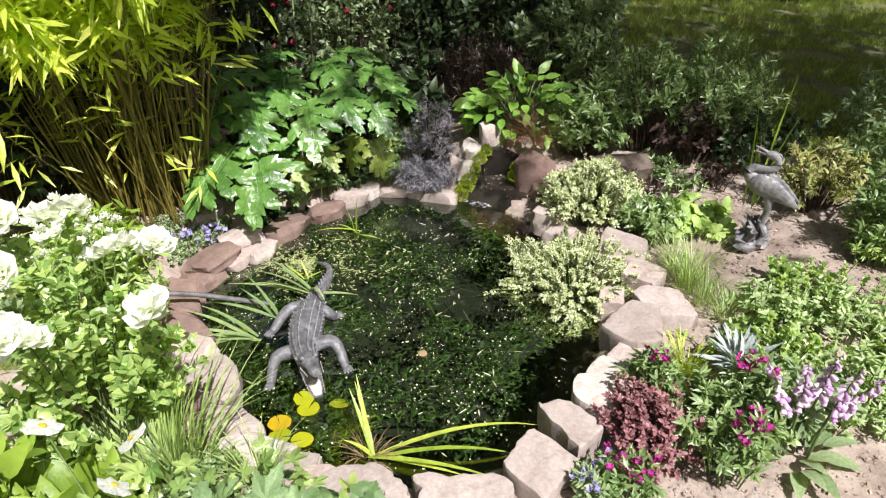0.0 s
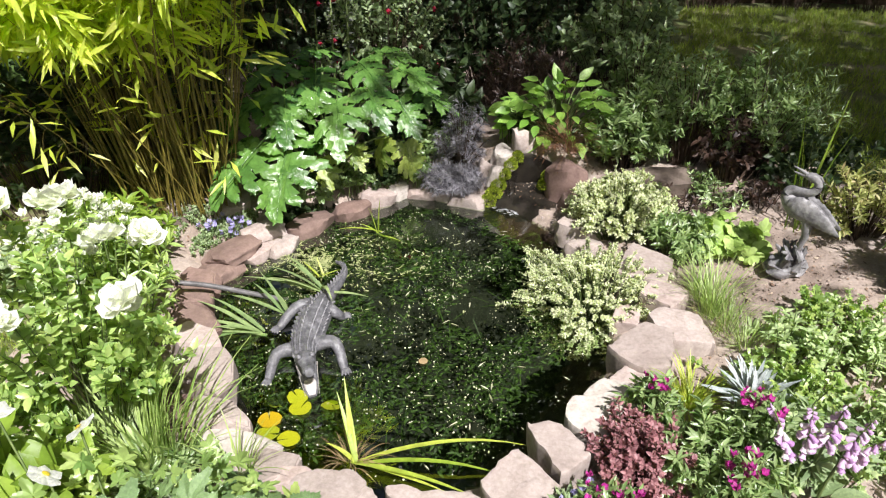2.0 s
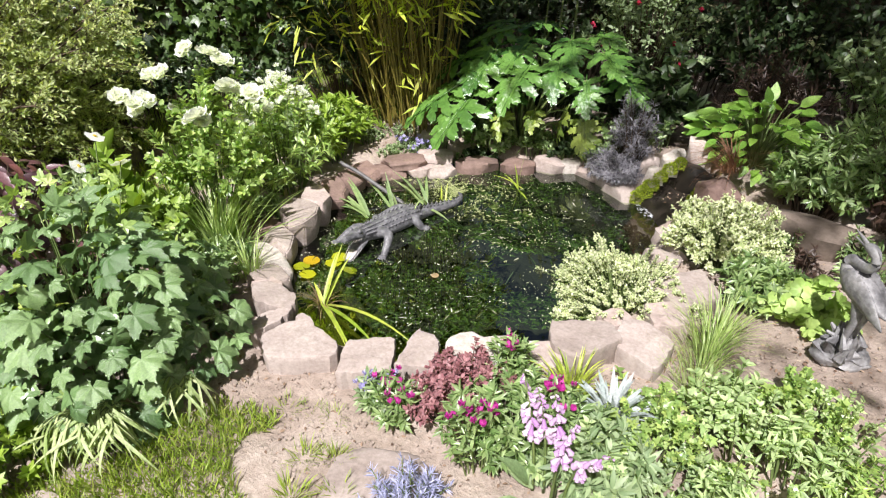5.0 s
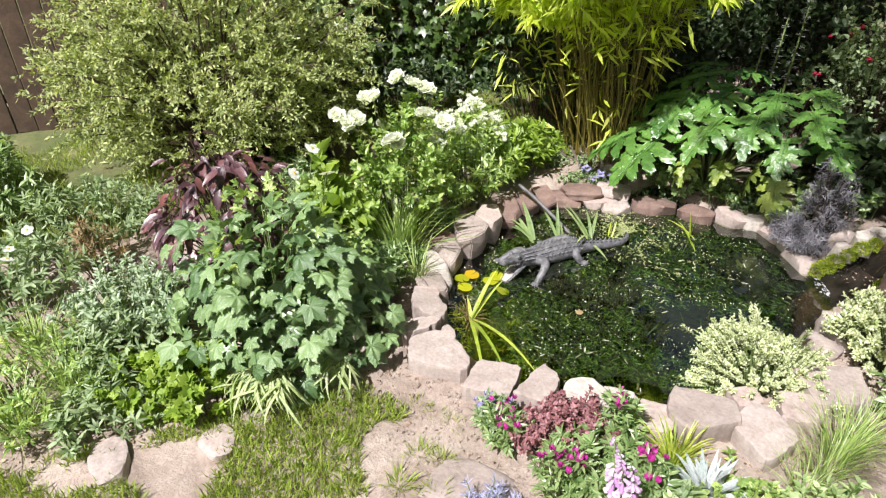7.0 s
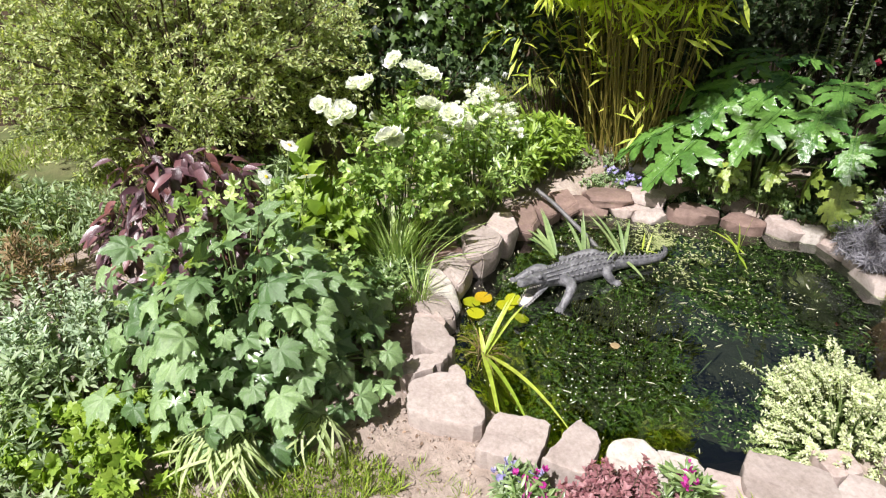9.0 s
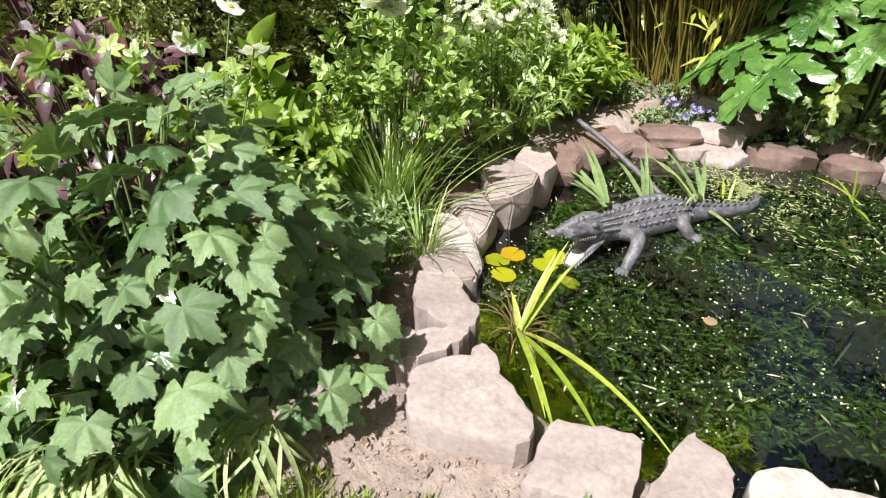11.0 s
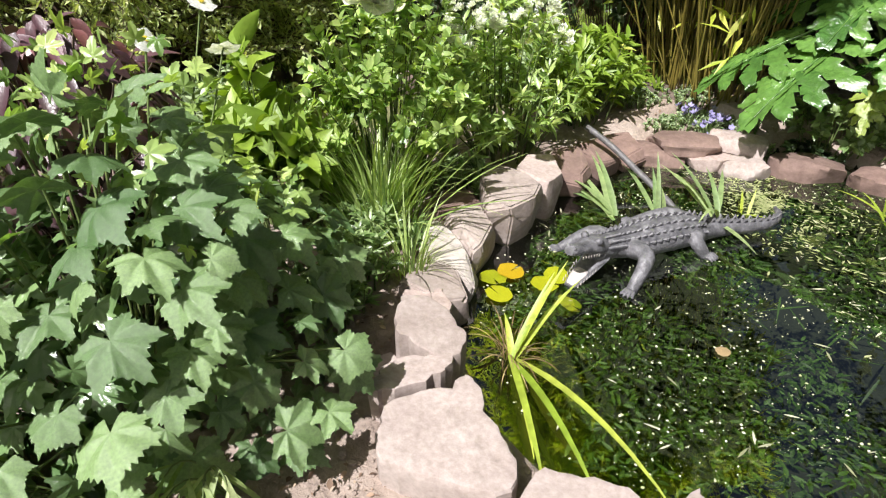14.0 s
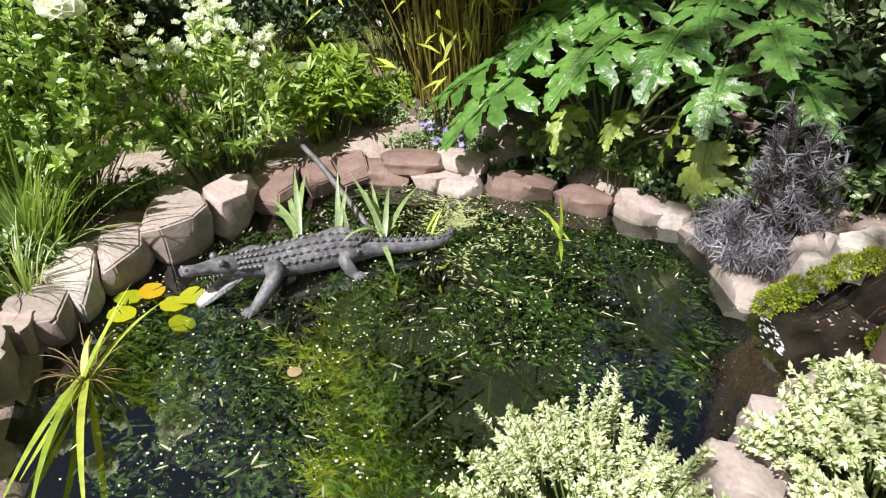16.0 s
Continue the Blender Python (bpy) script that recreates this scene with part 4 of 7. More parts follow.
lawn("back_lawn_grass", 1.0, 7.0, 4.2, 9.3, 70000, 0.08, 3, "shaded lawn grass with dappled sun")



# ---- the statues ----
def loft(points, widths, heights, sides=16, ridge=None):
    """A body along points with elliptical sections; ridge(i, angle) adds height to its surface."""
    p = np.asarray(points, float)
    t = unit(np.gradient(p, axis=0))
    x = unit(np.cross(t, np.array([0, 0, 1.0])))
    y = np.cross(x, t)
    v, f = [], []
    for i in range(len(p)):
        for j in range(sides):
            a = 2 * np.pi * j / sides
            k = 1 + (ridge(i, a) if ridge else 0)
            v.append(p[i] + x[i] * math.cos(a) * widths[i] * k + y[i] * math.sin(a) * heights[i] * k)
    for i in range(len(p) - 1):
        for j in range(sides):
            f.append((i * sides + j, i * sides + (j + 1) % sides, (i + 1) * sides + (j + 1) % sides, (i + 1) * sides + j))
    f += [tuple(range(sides))[::-1], tuple((len(p) - 1) * sides + j for j in range(sides))]
    return np.array(v), f


def resample(points, n):
    p = np.asarray(points, float)
    s = np.linspace(0, len(p) - 1, n)
    i = np.clip(s.astype(int), 0, len(p) - 2)
    u = (s - i)[:, None]
    a, b, c, d = p[np.maximum(i - 1, 0)], p[i], p[i + 1], p[np.minimum(i + 2, len(p) - 1)]
    return 0.5 * (2 * b + (c - a) * u + (2 * a - 5 * b + 4 * c - d) * u ** 2 + (3 * b - a - 3 * c + d) * u ** 3)


def blob(at, r, n=8):
    at = np.array(at, float)
    v, f = [], []
    for i in range(n // 2 + 1):
        e = np.pi * i / (n // 2) - np.pi / 2
        for j in range(n):
            a = 2 * np.pi * j / n
            v.append(at + np.array([math.cos(a) * math.cos(e) * r[0], math.sin(a) * math.cos(e) * r[1], math.sin(e) * r[2]]))
    for i in range(n // 2):
        for j in range(n):
            f.append((i * n + j, i * n + (j + 1) % n, (i + 1) * n + (j + 1) % n, (i + 1) * n + j))
    return np.array(v), f


def crocodile():
    # x, y, z, half width, half height from the tail's tip to the neck
    body = np.array([(-0.655, 3.065, 0.050, 0.006, 0.008), (-0.612, 3.047, 0.042, 0.012, 0.014), (-0.592, 2.990, 0.034, 0.018, 0.019), (-0.600, 2.905, 0.032, 0.026, 0.024),
                     (-0.616, 2.815, 0.034, 0.032, 0.028), (-0.626, 2.735, 0.040, 0.046, 0.037), (-0.630, 2.650, 0.048, 0.068, 0.053), (-0.630, 2.560, 0.052, 0.076, 0.059),
                     (-0.626, 2.470, 0.053, 0.075, 0.057), (-0.616, 2.390, 0.057, 0.064, 0.051), (-0.602, 2.325, 0.068, 0.052, 0.045), (-0.586, 2.275, 0.080, 0.047, 0.041), (-0.572, 2.240, 0.088, 0.044, 0.037)])
    q = resample(body, 74)

    def scutes(i, a):
        s = (i % 2) * 1.0
        top = max(0.0, math.sin(a))
        row = max(0.0, math.cos(a * 8)) ** 2
        tail = 1.0 if i < 30 else 0.55
        return (0.13 * s * row * top + (0.25 * s * max(0, math.sin(a)) ** 6 if i < 32 else 0)) * tail
    lots = [loft(q[:, :3], q[:, 3], q[:, 4], 24, scutes)]
    tq = unit(np.gradient(q[:, :3], axis=0))
    sx = unit(np.cross(tq, np.array([0, 0, 1.0])))
    for i in range(4, 70, 2):
        for a in ((70, 110) if i < 34 else (25, 48, 72, 108, 132, 155)):
            c, s = math.cos(radians(a)), math.sin(radians(a))
            low = i > 34
            o = q[i, :3] + sx[i] * c * q[i, 3] + np.array([0, 0, s * q[i, 4]])
            nrm = unit(sx[i] * c / q[i, 3] + np.array([0, 0, s / q[i, 4]]))
            k = (0.55 if i > 34 else 0.85) * min(1.0, q[i, 3] / 0.03)
            lots.append(tube([o - tq[i] * (0.016 if low else 0.010) - nrm * 0.004, o + nrm * (0.0065 if low else 0.019 * k), o + tq[i] * (0.016 if low else 0.012) - nrm * 0.004], [0.003, 0.0055 if low else 0.006 * k, 0.003], 5))
    way = unit(np.array([0.42, -0.91, 0.0]))
    sd = np.array([-way[1], way[0], 0.0]) * -1
    root = np.array([-0.570, 2.240, 0.0])

    def head(u, side, z):
        return root + way * u * 0.86 + sd * side * 1.08 + np.array([0, 0, z])

    def jaw(rows, n):
        q2 = resample([(*head(u, 0, z), w, hh) for u, z, w, hh in rows], n)
        return q2[:, :3], q2[:, 3], q2[:, 4]
    c, w, hh = jaw([(-0.02, 0.096, 0.042, 0.034), (0.03, 0.112, 0.041, 0.031), (0.075, 0.124, 0.031, 0.021), (0.115, 0.133, 0.027, 0.015), (0.155, 0.142, 0.026, 0.016), (0.180, 0.147, 0.017, 0.012)], 24)
    lots.append(loft(c, w, hh, 14, lambda i, a: 0.06 * (i % 2) * max(0, math.sin(a))))
    c, w, hh = jaw([(-0.03, 0.058, 0.044, 0.024), (0.03, 0.038, 0.040, 0.016), (0.085, 0.020, 0.032, 0.012), (0.125, 0.008, 0.026, 0.010), (0.152, 0.002, 0.017, 0.007)], 16)
    lots.append(loft(c, w, hh, 12))
    c, w, hh = jaw([(0.070, 0.034, 0.022, 0.005), (0.090, 0.030, 0.025, 0.006), (0.120, 0.019, 0.021, 0.005), (0.148, 0.009, 0.012, 0.004)], 14)
    pale = [loft(c, w, hh, 10)]
    for sx in (-1, 1):
        lots.append(blob(head(0.035, sx * 0.026, 0.142), (0.014, 0.014, 0.013)))
        lots.append(blob(head(0.165, sx * 0.011, 0.156), (0.008, 0.008, 0.007)))
        for k in range(7):
            u = 0.05 + k * 0.015
            wd = 0.040 - 0.10 * (u - 0.05)
            pale.append(tube([head(u, sx * wd, 0.108 + 0.2 * (u - 0.05)), head(u, sx * wd, 0.098 + 0.2 * (u - 0.05))], [0.0022, 0.0006], 5))
            pale.append(tube([head(u, sx * (wd - 0.004), 0.036 - 0.34 * (u - 0.05)), head(u, sx * (wd - 0.004), 0.050 - 0.34 * (u - 0.05))], [0.0022, 0.0006], 5))
    legs = [((-0.655, 2.360, 0.045), (-0.732, 2.320, 0.040), (-0.735, 2.205, -0.006), (0, -1)), ((-0.560, 2.385, 0.066), (-0.478, 2.378, 0.078), (-0.425, 2.300, 0.004), (0.5, -0.85)),
            ((-0.660, 2.700, 0.040), (-0.745, 2.650, 0.050), (-0.800, 2.545, 0.004), (-0.4, -0.9)), ((-0.595, 2.665, 0.046), (-0.550, 2.630, 0.052), (-0.520, 2.655, 0.006), (0.8, 0.4))]
    for hip, knee, foot, way in legs:
        pts = resample([hip, knee, foot], 9)
        lots.append(tube(pts, np.interp(np.linspace(0, 1, 9), [0, 0.3, 0.6, 1], [0.036, 0.031, 0.025, 0.019]), 10))
        w = unit(np.array([*way, 0.0]))
        sd = np.array([-w[1], w[0], 0])
        for k in (-1.2, -0.4, 0.4, 1.2):
            tip = np.array(foot) + w * (0.045 - abs(k) * 0.006) + sd * k * 0.018
            lots.append(tube([np.array(foot) + sd * k * 0.006, tip * 0.6 + np.array(foot) * 0.4 + np.array([0, 0, 0.006]), tip], [0.011, 0.009, 0.003], 6))
    lots.append(blob((-0.575, 2.25, 0.075), (0.042, 0.045, 0.030), 12))
    count = sum(len(fs) for _, fs in lots)
    me = to_mesh("crocodile_statue", *merge(*lots, *pale), M_CROC)
    me.materials.append(M_MOUTH)
    me.polygons.foreach_set("material_index", (np.arange(len(me.polygons)) >= count).astype(np.int32))
    ob = put("crocodile_statue", me)
    ob.data.set_sharp_from_angle(angle=radians(50))
    return tagged(ob, "grey rubber crocodile ornament with open jaws floating on the pond", "statue")


crocodile()


def heron():
    lots = []
    body = resample([(1.770, 2.935, 0.478, 0.008, 0.006), (1.732, 2.957, 0.488, 0.030, 0.018), (1.682, 2.985, 0.502, 0.052, 0.040), (1.622, 3.018, 0.518, 0.060, 0.052), (1.562, 3.050, 0.535, 0.055, 0.052),
                     (1.522, 3.072, 0.562, 0.038, 0.038), (1.507, 3.080, 0.590, 0.026, 0.026), (1.525, 3.068, 0.610, 0.020, 0.021), (1.565, 3.042, 0.614, 0.019, 0.020), (1.605, 3.014, 0.620, 0.019, 0.019),
                     (1.632, 2.996, 0.646, 0.018, 0.019), (1.628, 2.998, 0.678, 0.018, 0.018), (1.604, 3.010, 0.698, 0.022, 0.020), (1.576, 3.024, 0.702, 0.018, 0.016), (1.560, 3.032, 0.703, 0.010, 0.009)], 60)
    girth = np.interp(np.arange(60), [0, 20, 26, 34, 59], [1.0, 1.08, 1.15, 1.22, 1.15])
    body[:, 3] *= girth
    body[:, 4] *= girth
    lots.append(loft(body[:, :3], body[:, 3], body[:, 4], 18, lambda i, a: 0.03 * ((i + int(a * 3)) % 2) if i < 26 else 0))
    lots.append(tube([(1.568, 3.028, 0.708), (1.535, 3.044, 0.722), (1.495, 3.064, 0.736)], [0.011, 0.008, 0.003], 8))
    lots.append(tube([(1.568, 3.028, 0.699), (1.535, 3.044, 0.703), (1.502, 3.060, 0.710)], [0.010, 0.007, 0.003], 8))
    lots.append(tube([(1.600, 3.010, 0.714), (1.634, 2.992, 0.706), (1.652, 2.982, 0.684)], [0.010, 0.007, 0.002], 6))
    for sd in (-1, 1):
        n = np.array([0.47, 0.88, 0]) * sd
        wing = resample([(1.530, 3.070, 0.560, 0.010, 0.020), (1.575, 3.045, 0.548, 0.020, 0.050), (1.640, 3.008, 0.528, 0.018, 0.048), (1.700, 2.974, 0.502, 0.015, 0.038), (1.760, 2.940, 0.470, 0.009, 0.020), (1.800, 2.918, 0.448, 0.003, 0.005)], 34)
        lots.append(loft(wing[:, :3] + n * 0.046, wing[:, 3], wing[:, 4], 20, lambda i, a: 0.10 * (((i + int(a * 5)) % 4) < 2) + 0.05 * math.sin(i * 1.9)))
        foot = np.array([1.635, 3.015, 0.215]) + n * 0.022
        lots.append(tube([np.array([1.640, 3.010, 0.480]) + n * 0.02, np.array([1.655, 3.002, 0.400]) + n * 0.024, np.array([1.640, 3.010, 0.310]) + n * 0.022, foot], [0.036, 0.022, 0.016, 0.015], 8))
        for k in (-0.7, 0.0, 0.7):
            w = np.array([-0.88 * math.cos(k) - 0.47 * math.sin(k), 0.47 * math.cos(k) - 0.88 * math.sin(k), 0])
            lots.append(tube([foot, foot + w * 0.03 + np.array([0, 0, 0.008]), foot + w * 0.055], [0.008, 0.006, 0.002], 5))
    r = rng(8)
    for k in range(26):
        a = r.uniform(0, 2 * np.pi)
        d = r.uniform(0.005, 0.065)
        x, y = 1.63 + math.cos(a) * d, 3.02 + math.sin(a) * d
        lots.append(tube([(x, y, 0.20), (x + r.normal(0, 0.02), y + r.normal(0, 0.02), 0.27), (x + r.normal(0, 0.030), y + r.normal(0, 0.030), 0.27 + r.uniform(0.0, 0.07))], [0.024, 0.020, 0.006], 6))
    rings = resample([(0.100, 0.150), (0.115, 0.170), (0.100, 0.190), (0.108, 0.200), (0.085, 0.214), (0.090, 0.222), (0.050, 0.236), (0.004, 0.240)], 20)
    v, f, n = [], [], 26
    for i, (rad, z) in enumerate(rings):
        for j in range(n):
            a = 2 * np.pi * j / n
            w = 1 + 0.13 * math.sin(a * 2 + 0.7) + 0.06 * math.sin(a * 5 + i * 0.3) + 0.03 * math.sin(a * 9)
            v.append((1.625 + math.cos(a) * rad * w * 1.12, 3.06 + math.sin(a) * rad * w * 0.98, z + 0.010 * math.sin(a * 4 + i * 0.7)))
    for i in range(len(rings) - 1):
        for j in range(n):
            f.append((i * n + j, i * n + (j + 1) % n, (i + 1) * n + (j + 1) % n, (i + 1) * n + j))
    lots.append((np.array(v), f))
    v, f = merge(*lots)
    v = (v - np.array([1.62, 3.03, 0.15])) * np.array([0.76, 0.76, 0.95])
    ob = put("heron_statue", to_mesh("heron_statue", v, f, M_STATUE), None, pose(1.61, 3.042, 0.15))
    ob.data.set_sharp_from_angle(angle=radians(50))
    return tagged(ob, "dark grey cast heron ornament on a rock base standing on soil", "statue")


heron()



# ---- trees and hedge behind the garden ----
T_IVY = palm_shape(5, 0.40, 0.0, 300, 2)


def ground_at(x, y, dz=0.0):
    return (x, y, float(ground_z(x, y)) + dz)


def ivy_cover():
    r = rng(21)
    root = thing("ivy", (-3.6, 3.6, 0), "dense dark ivy hanging over the boards", "ivy")
    n = 9000
    y = r.uniform(0.6, 6.9, n)
    z = r.uniform(0.0, 2.75, n) ** 1.0
    lump = np.array([noise.noise(Vector((a * 1.5, b * 1.5, 4))) + 0.5 * noise.noise(Vector((a * 4, b * 4, 9))) for a, b in zip(y, z)])
    x = -4.35 + (y + 4.0) * 0.0755 + 0.10 + np.maximum(0, 0.16 + lump * 0.26) * r.uniform(0.3, 1.0, n)
    keep = (lump > -0.42) & (z < 2.35 + lump * 0.6)
    x, y, z = x[keep], y[keep], z[keep]
    n = len(x)
    ydir = unit(np.stack([r.uniform(0.1, 0.8, n), r.normal(0, 0.5, n), np.full(n, -0.6) + r.normal(0, 0.4, n)], 1))
    zh = unit(np.stack([np.ones(n), r.normal(0, 0.5, n), np.full(n, 0.7) + r.normal(0, 0.4, n)], 1))
    v, f = scatter(T_IVY, np.stack([x + 3.6, y - 3.6, z], 1), ydir, zh, r.uniform(0.045, 0.11, n))
    tagged(put("foliage", to_mesh("foliage", v, f, L_IVY), root), kind="stuff")
    for k in range(16):
        y0 = r.uniform(0.8, 6.7)
        way = [(y0 + 0.25 * math.sin(q * 2.1 + k), q) for q in np.linspace(0.0, r.uniform(1.6, 2.4), 9)]
        put("stem", to_mesh("stem", *tube([(-4.35 + (b + 4.0) * 0.0755 + 0.12 + 3.6, b - 3.6, c) for b, c in way], np.linspace(0.014, 0.005, 9), 6), M_WOOD), root)


ivy_cover()


def tree(at, height, crown_z, radii, clumps, per, leaf, mat, seed, label, trunk_r=0.12):
    r = rng(seed)
    root = thing("tree", at, label, "tree", "trees behind the garden")
    top = np.array([r.normal(0, 0.2), r.normal(0, 0.2), height * 0.9])
    lots = [tube(curve3((0, 0, -0.1), (r.normal(0, 0.15), r.normal(0, 0.15), height * 0.5), top, 8), np.linspace(trunk_r, trunk_r * 0.25, 8), 8)]
    c = dome(r, clumps, -1.0, 0.35)
    c = c * np.array(radii) + np.array([0, 0, crown_z])
    for q in c[::3]:
        s = r.uniform(0.3, 0.8)
        a = np.array([0, 0, min(q[2] * 0.8, height * s)])
        lots.append(tube(curve3(a, (a + q) / 2 + np.array([0, 0, 0.2]), q, 5), np.linspace(trunk_r * 0.4, 0.012, 5), 5))
    put("trunk", to_mesh("trunk", *merge(*lots), M_BARK), root)
    n = clumps * per
    size = np.repeat(r.uniform(0.5, 1.2, clumps), per)
    pos = np.repeat(c, per, 0) + r.normal(0, 1, (n, 3)) * np.array([0.30, 0.30, 0.20]) * size[:, None] * (sum(radii) / 4.5)
    pos[:, 2] = np.maximum(pos[:, 2], 0.05)
    ydir = unit(r.normal(0, 1, (n, 3)) + np.array([0, 0, -0.3]))
    v, f = scatter(T_TINY, pos, ydir, unit(r.normal(0, 0.7, (n, 3)) + np.array([0, 0, 1])), leaf * r.uniform(0.7, 1.3, n))
    put("crown", to_mesh("crown", v, f, mat), root)


# unseen tree, placed so that its shadow dapples the lawn and back beds
tree((5.1, 2.7, 0), 8.0, 6.9, (6.4, 2.85, 1.3), 225, 88, 0.15, L_DARK, 31, "unseen spreading tree added to shade the lawn and back plants", 0.22)
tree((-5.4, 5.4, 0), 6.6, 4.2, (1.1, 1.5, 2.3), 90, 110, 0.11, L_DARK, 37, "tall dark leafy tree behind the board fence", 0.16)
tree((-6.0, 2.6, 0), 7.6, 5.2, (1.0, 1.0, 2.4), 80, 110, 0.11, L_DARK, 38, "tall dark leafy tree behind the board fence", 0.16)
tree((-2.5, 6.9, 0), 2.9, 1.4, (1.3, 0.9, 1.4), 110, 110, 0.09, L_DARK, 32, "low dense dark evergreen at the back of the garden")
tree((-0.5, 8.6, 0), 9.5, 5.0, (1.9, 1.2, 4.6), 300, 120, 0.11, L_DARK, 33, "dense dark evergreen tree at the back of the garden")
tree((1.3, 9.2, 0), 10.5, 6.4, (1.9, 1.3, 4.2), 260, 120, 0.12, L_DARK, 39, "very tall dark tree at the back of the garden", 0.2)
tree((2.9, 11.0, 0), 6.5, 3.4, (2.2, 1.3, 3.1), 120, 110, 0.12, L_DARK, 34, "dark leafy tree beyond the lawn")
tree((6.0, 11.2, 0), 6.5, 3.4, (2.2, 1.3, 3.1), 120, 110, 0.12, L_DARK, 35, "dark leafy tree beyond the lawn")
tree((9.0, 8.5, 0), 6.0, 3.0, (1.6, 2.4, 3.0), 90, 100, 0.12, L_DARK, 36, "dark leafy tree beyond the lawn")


# ---- the back of the pond ----
def bamboo():
    r = rng(41)
    root = thing("bamboo", ground_at(-1.66, 3.46), "tall bamboo clump with yellow canes and bright arching leaves", "bamboo")
    n = 150
    shapes = []
    for k in range(6):
        s = np.linspace(0, 1, 25)
        rad = np.full(25, 0.0021) * (1 - 0.6 * s)
        rad[1::3] *= 1.35
        shapes.append(to_mesh("cane", *tube(np.stack([0.06 * (k - 2.5) * s ** 2.2, -0.05 * (k % 3) * s ** 2.2, s], 1), rad, 6), M_CANE))
    twigs, leaf_p, leaf_y = [], [], []
    for i in range(n):
        a, q = r.uniform(0, 2 * np.pi), math.sqrt(r.uniform(0, 1))
        foot = np.array([math.cos(a) * q * 0.34, math.sin(a) * q * 0.22, -0.02])
        lean = np.array([foot[0] * 0.50 + r.normal(0, 0.08) - 0.03, foot[1] * 0.50 + r.normal(0, 0.08) - 0.03, 1.0])
        if i % 9 == 0:
            lean[:2] += r.normal(0, 0.22, 2) + np.array([-0.12, -0.02])
        h = r.uniform(1.5, 2.7) * (0.75 if i % 9 == 0 else 1.0)
        y = unit(lean)
        x = unit(np.cross(np.array([0, 1.0, 0]), y))
        fr = np.stack([x, np.cross(y, x), y], -1) * h
        put("cane", shapes[i % 6], root, Matrix([[*fr[j], foot[j]] for j in range(3)] + [[0, 0, 0, 1]]))
        s = np.concatenate([r.uniform(0.46, 1.0, 17) ** 0.85, r.uniform(0.2, 0.55, 1)])
        p = foot + (fr @ np.stack([0.06 * (i % 6 - 2.5) * s ** 2.2, -0.05 * (i % 3) * s ** 2.2, s])).T
        for c, high in zip(p, s):
            crown = c[2] > 1.24 + 0.22 * noise.noise(Vector((c[0] * 2.5, c[1] * 2.5, 3))) + 0.20 * math.tanh(c[0] * 3)
            out = np.array([r.normal(0, 1) + c[0] * 0.8 - 0.25, r.normal(0, 1) - 0.25, 0.25])
            w = unit(out)
            ln = r.uniform(0.14, 0.42) if crown else r.uniform(0.04, 0.16)
            tip = c + w * ln - np.array([0, 0, ln * 0.45])
            pts = curve3(c, c + w * ln * 0.55 + np.array([0, 0, ln * 0.10]), tip, 5)
            twigs.append(tube(pts, np.linspace(0.0012, 0.0005, 5), 3, False))
            for u in (np.linspace(0.25, 1.0, 6) if crown else [1.0]):
                o = np.array([np.interp(u, np.linspace(0, 1, 5), pts[:, j]) for j in range(3)])
                m = int(r.integers(6, 11)) if crown else int(r.integers(0, 3))
                fan = unit(w * 0.8 + np.array([0, 0, -0.45]) + r.normal(0, 0.55, (m, 3)))
                leaf_p.append(o + r.normal(0, 0.012, (m, 3)))
                leaf_y.append(fan)
    tagged(put("twig", to_mesh("twig", *merge(*twigs), M_CANE), root), kind="stuff")
    pos, yd = np.concatenate(leaf_p), np.concatenate(leaf_y)
    m = len(pos)
    v, f = scatter(leaf_shape(0.18, 0.22, 0.25, 2, 0.65), pos, yd, unit(r.normal(0, 0.38, (m, 3)) + np.array([0.30, -0.60, 0.90])), r.uniform(0.09, 0.165, m))
    put("foliage", to_mesh("foliage", v, f, L_BAMBOO), root)


bamboo()


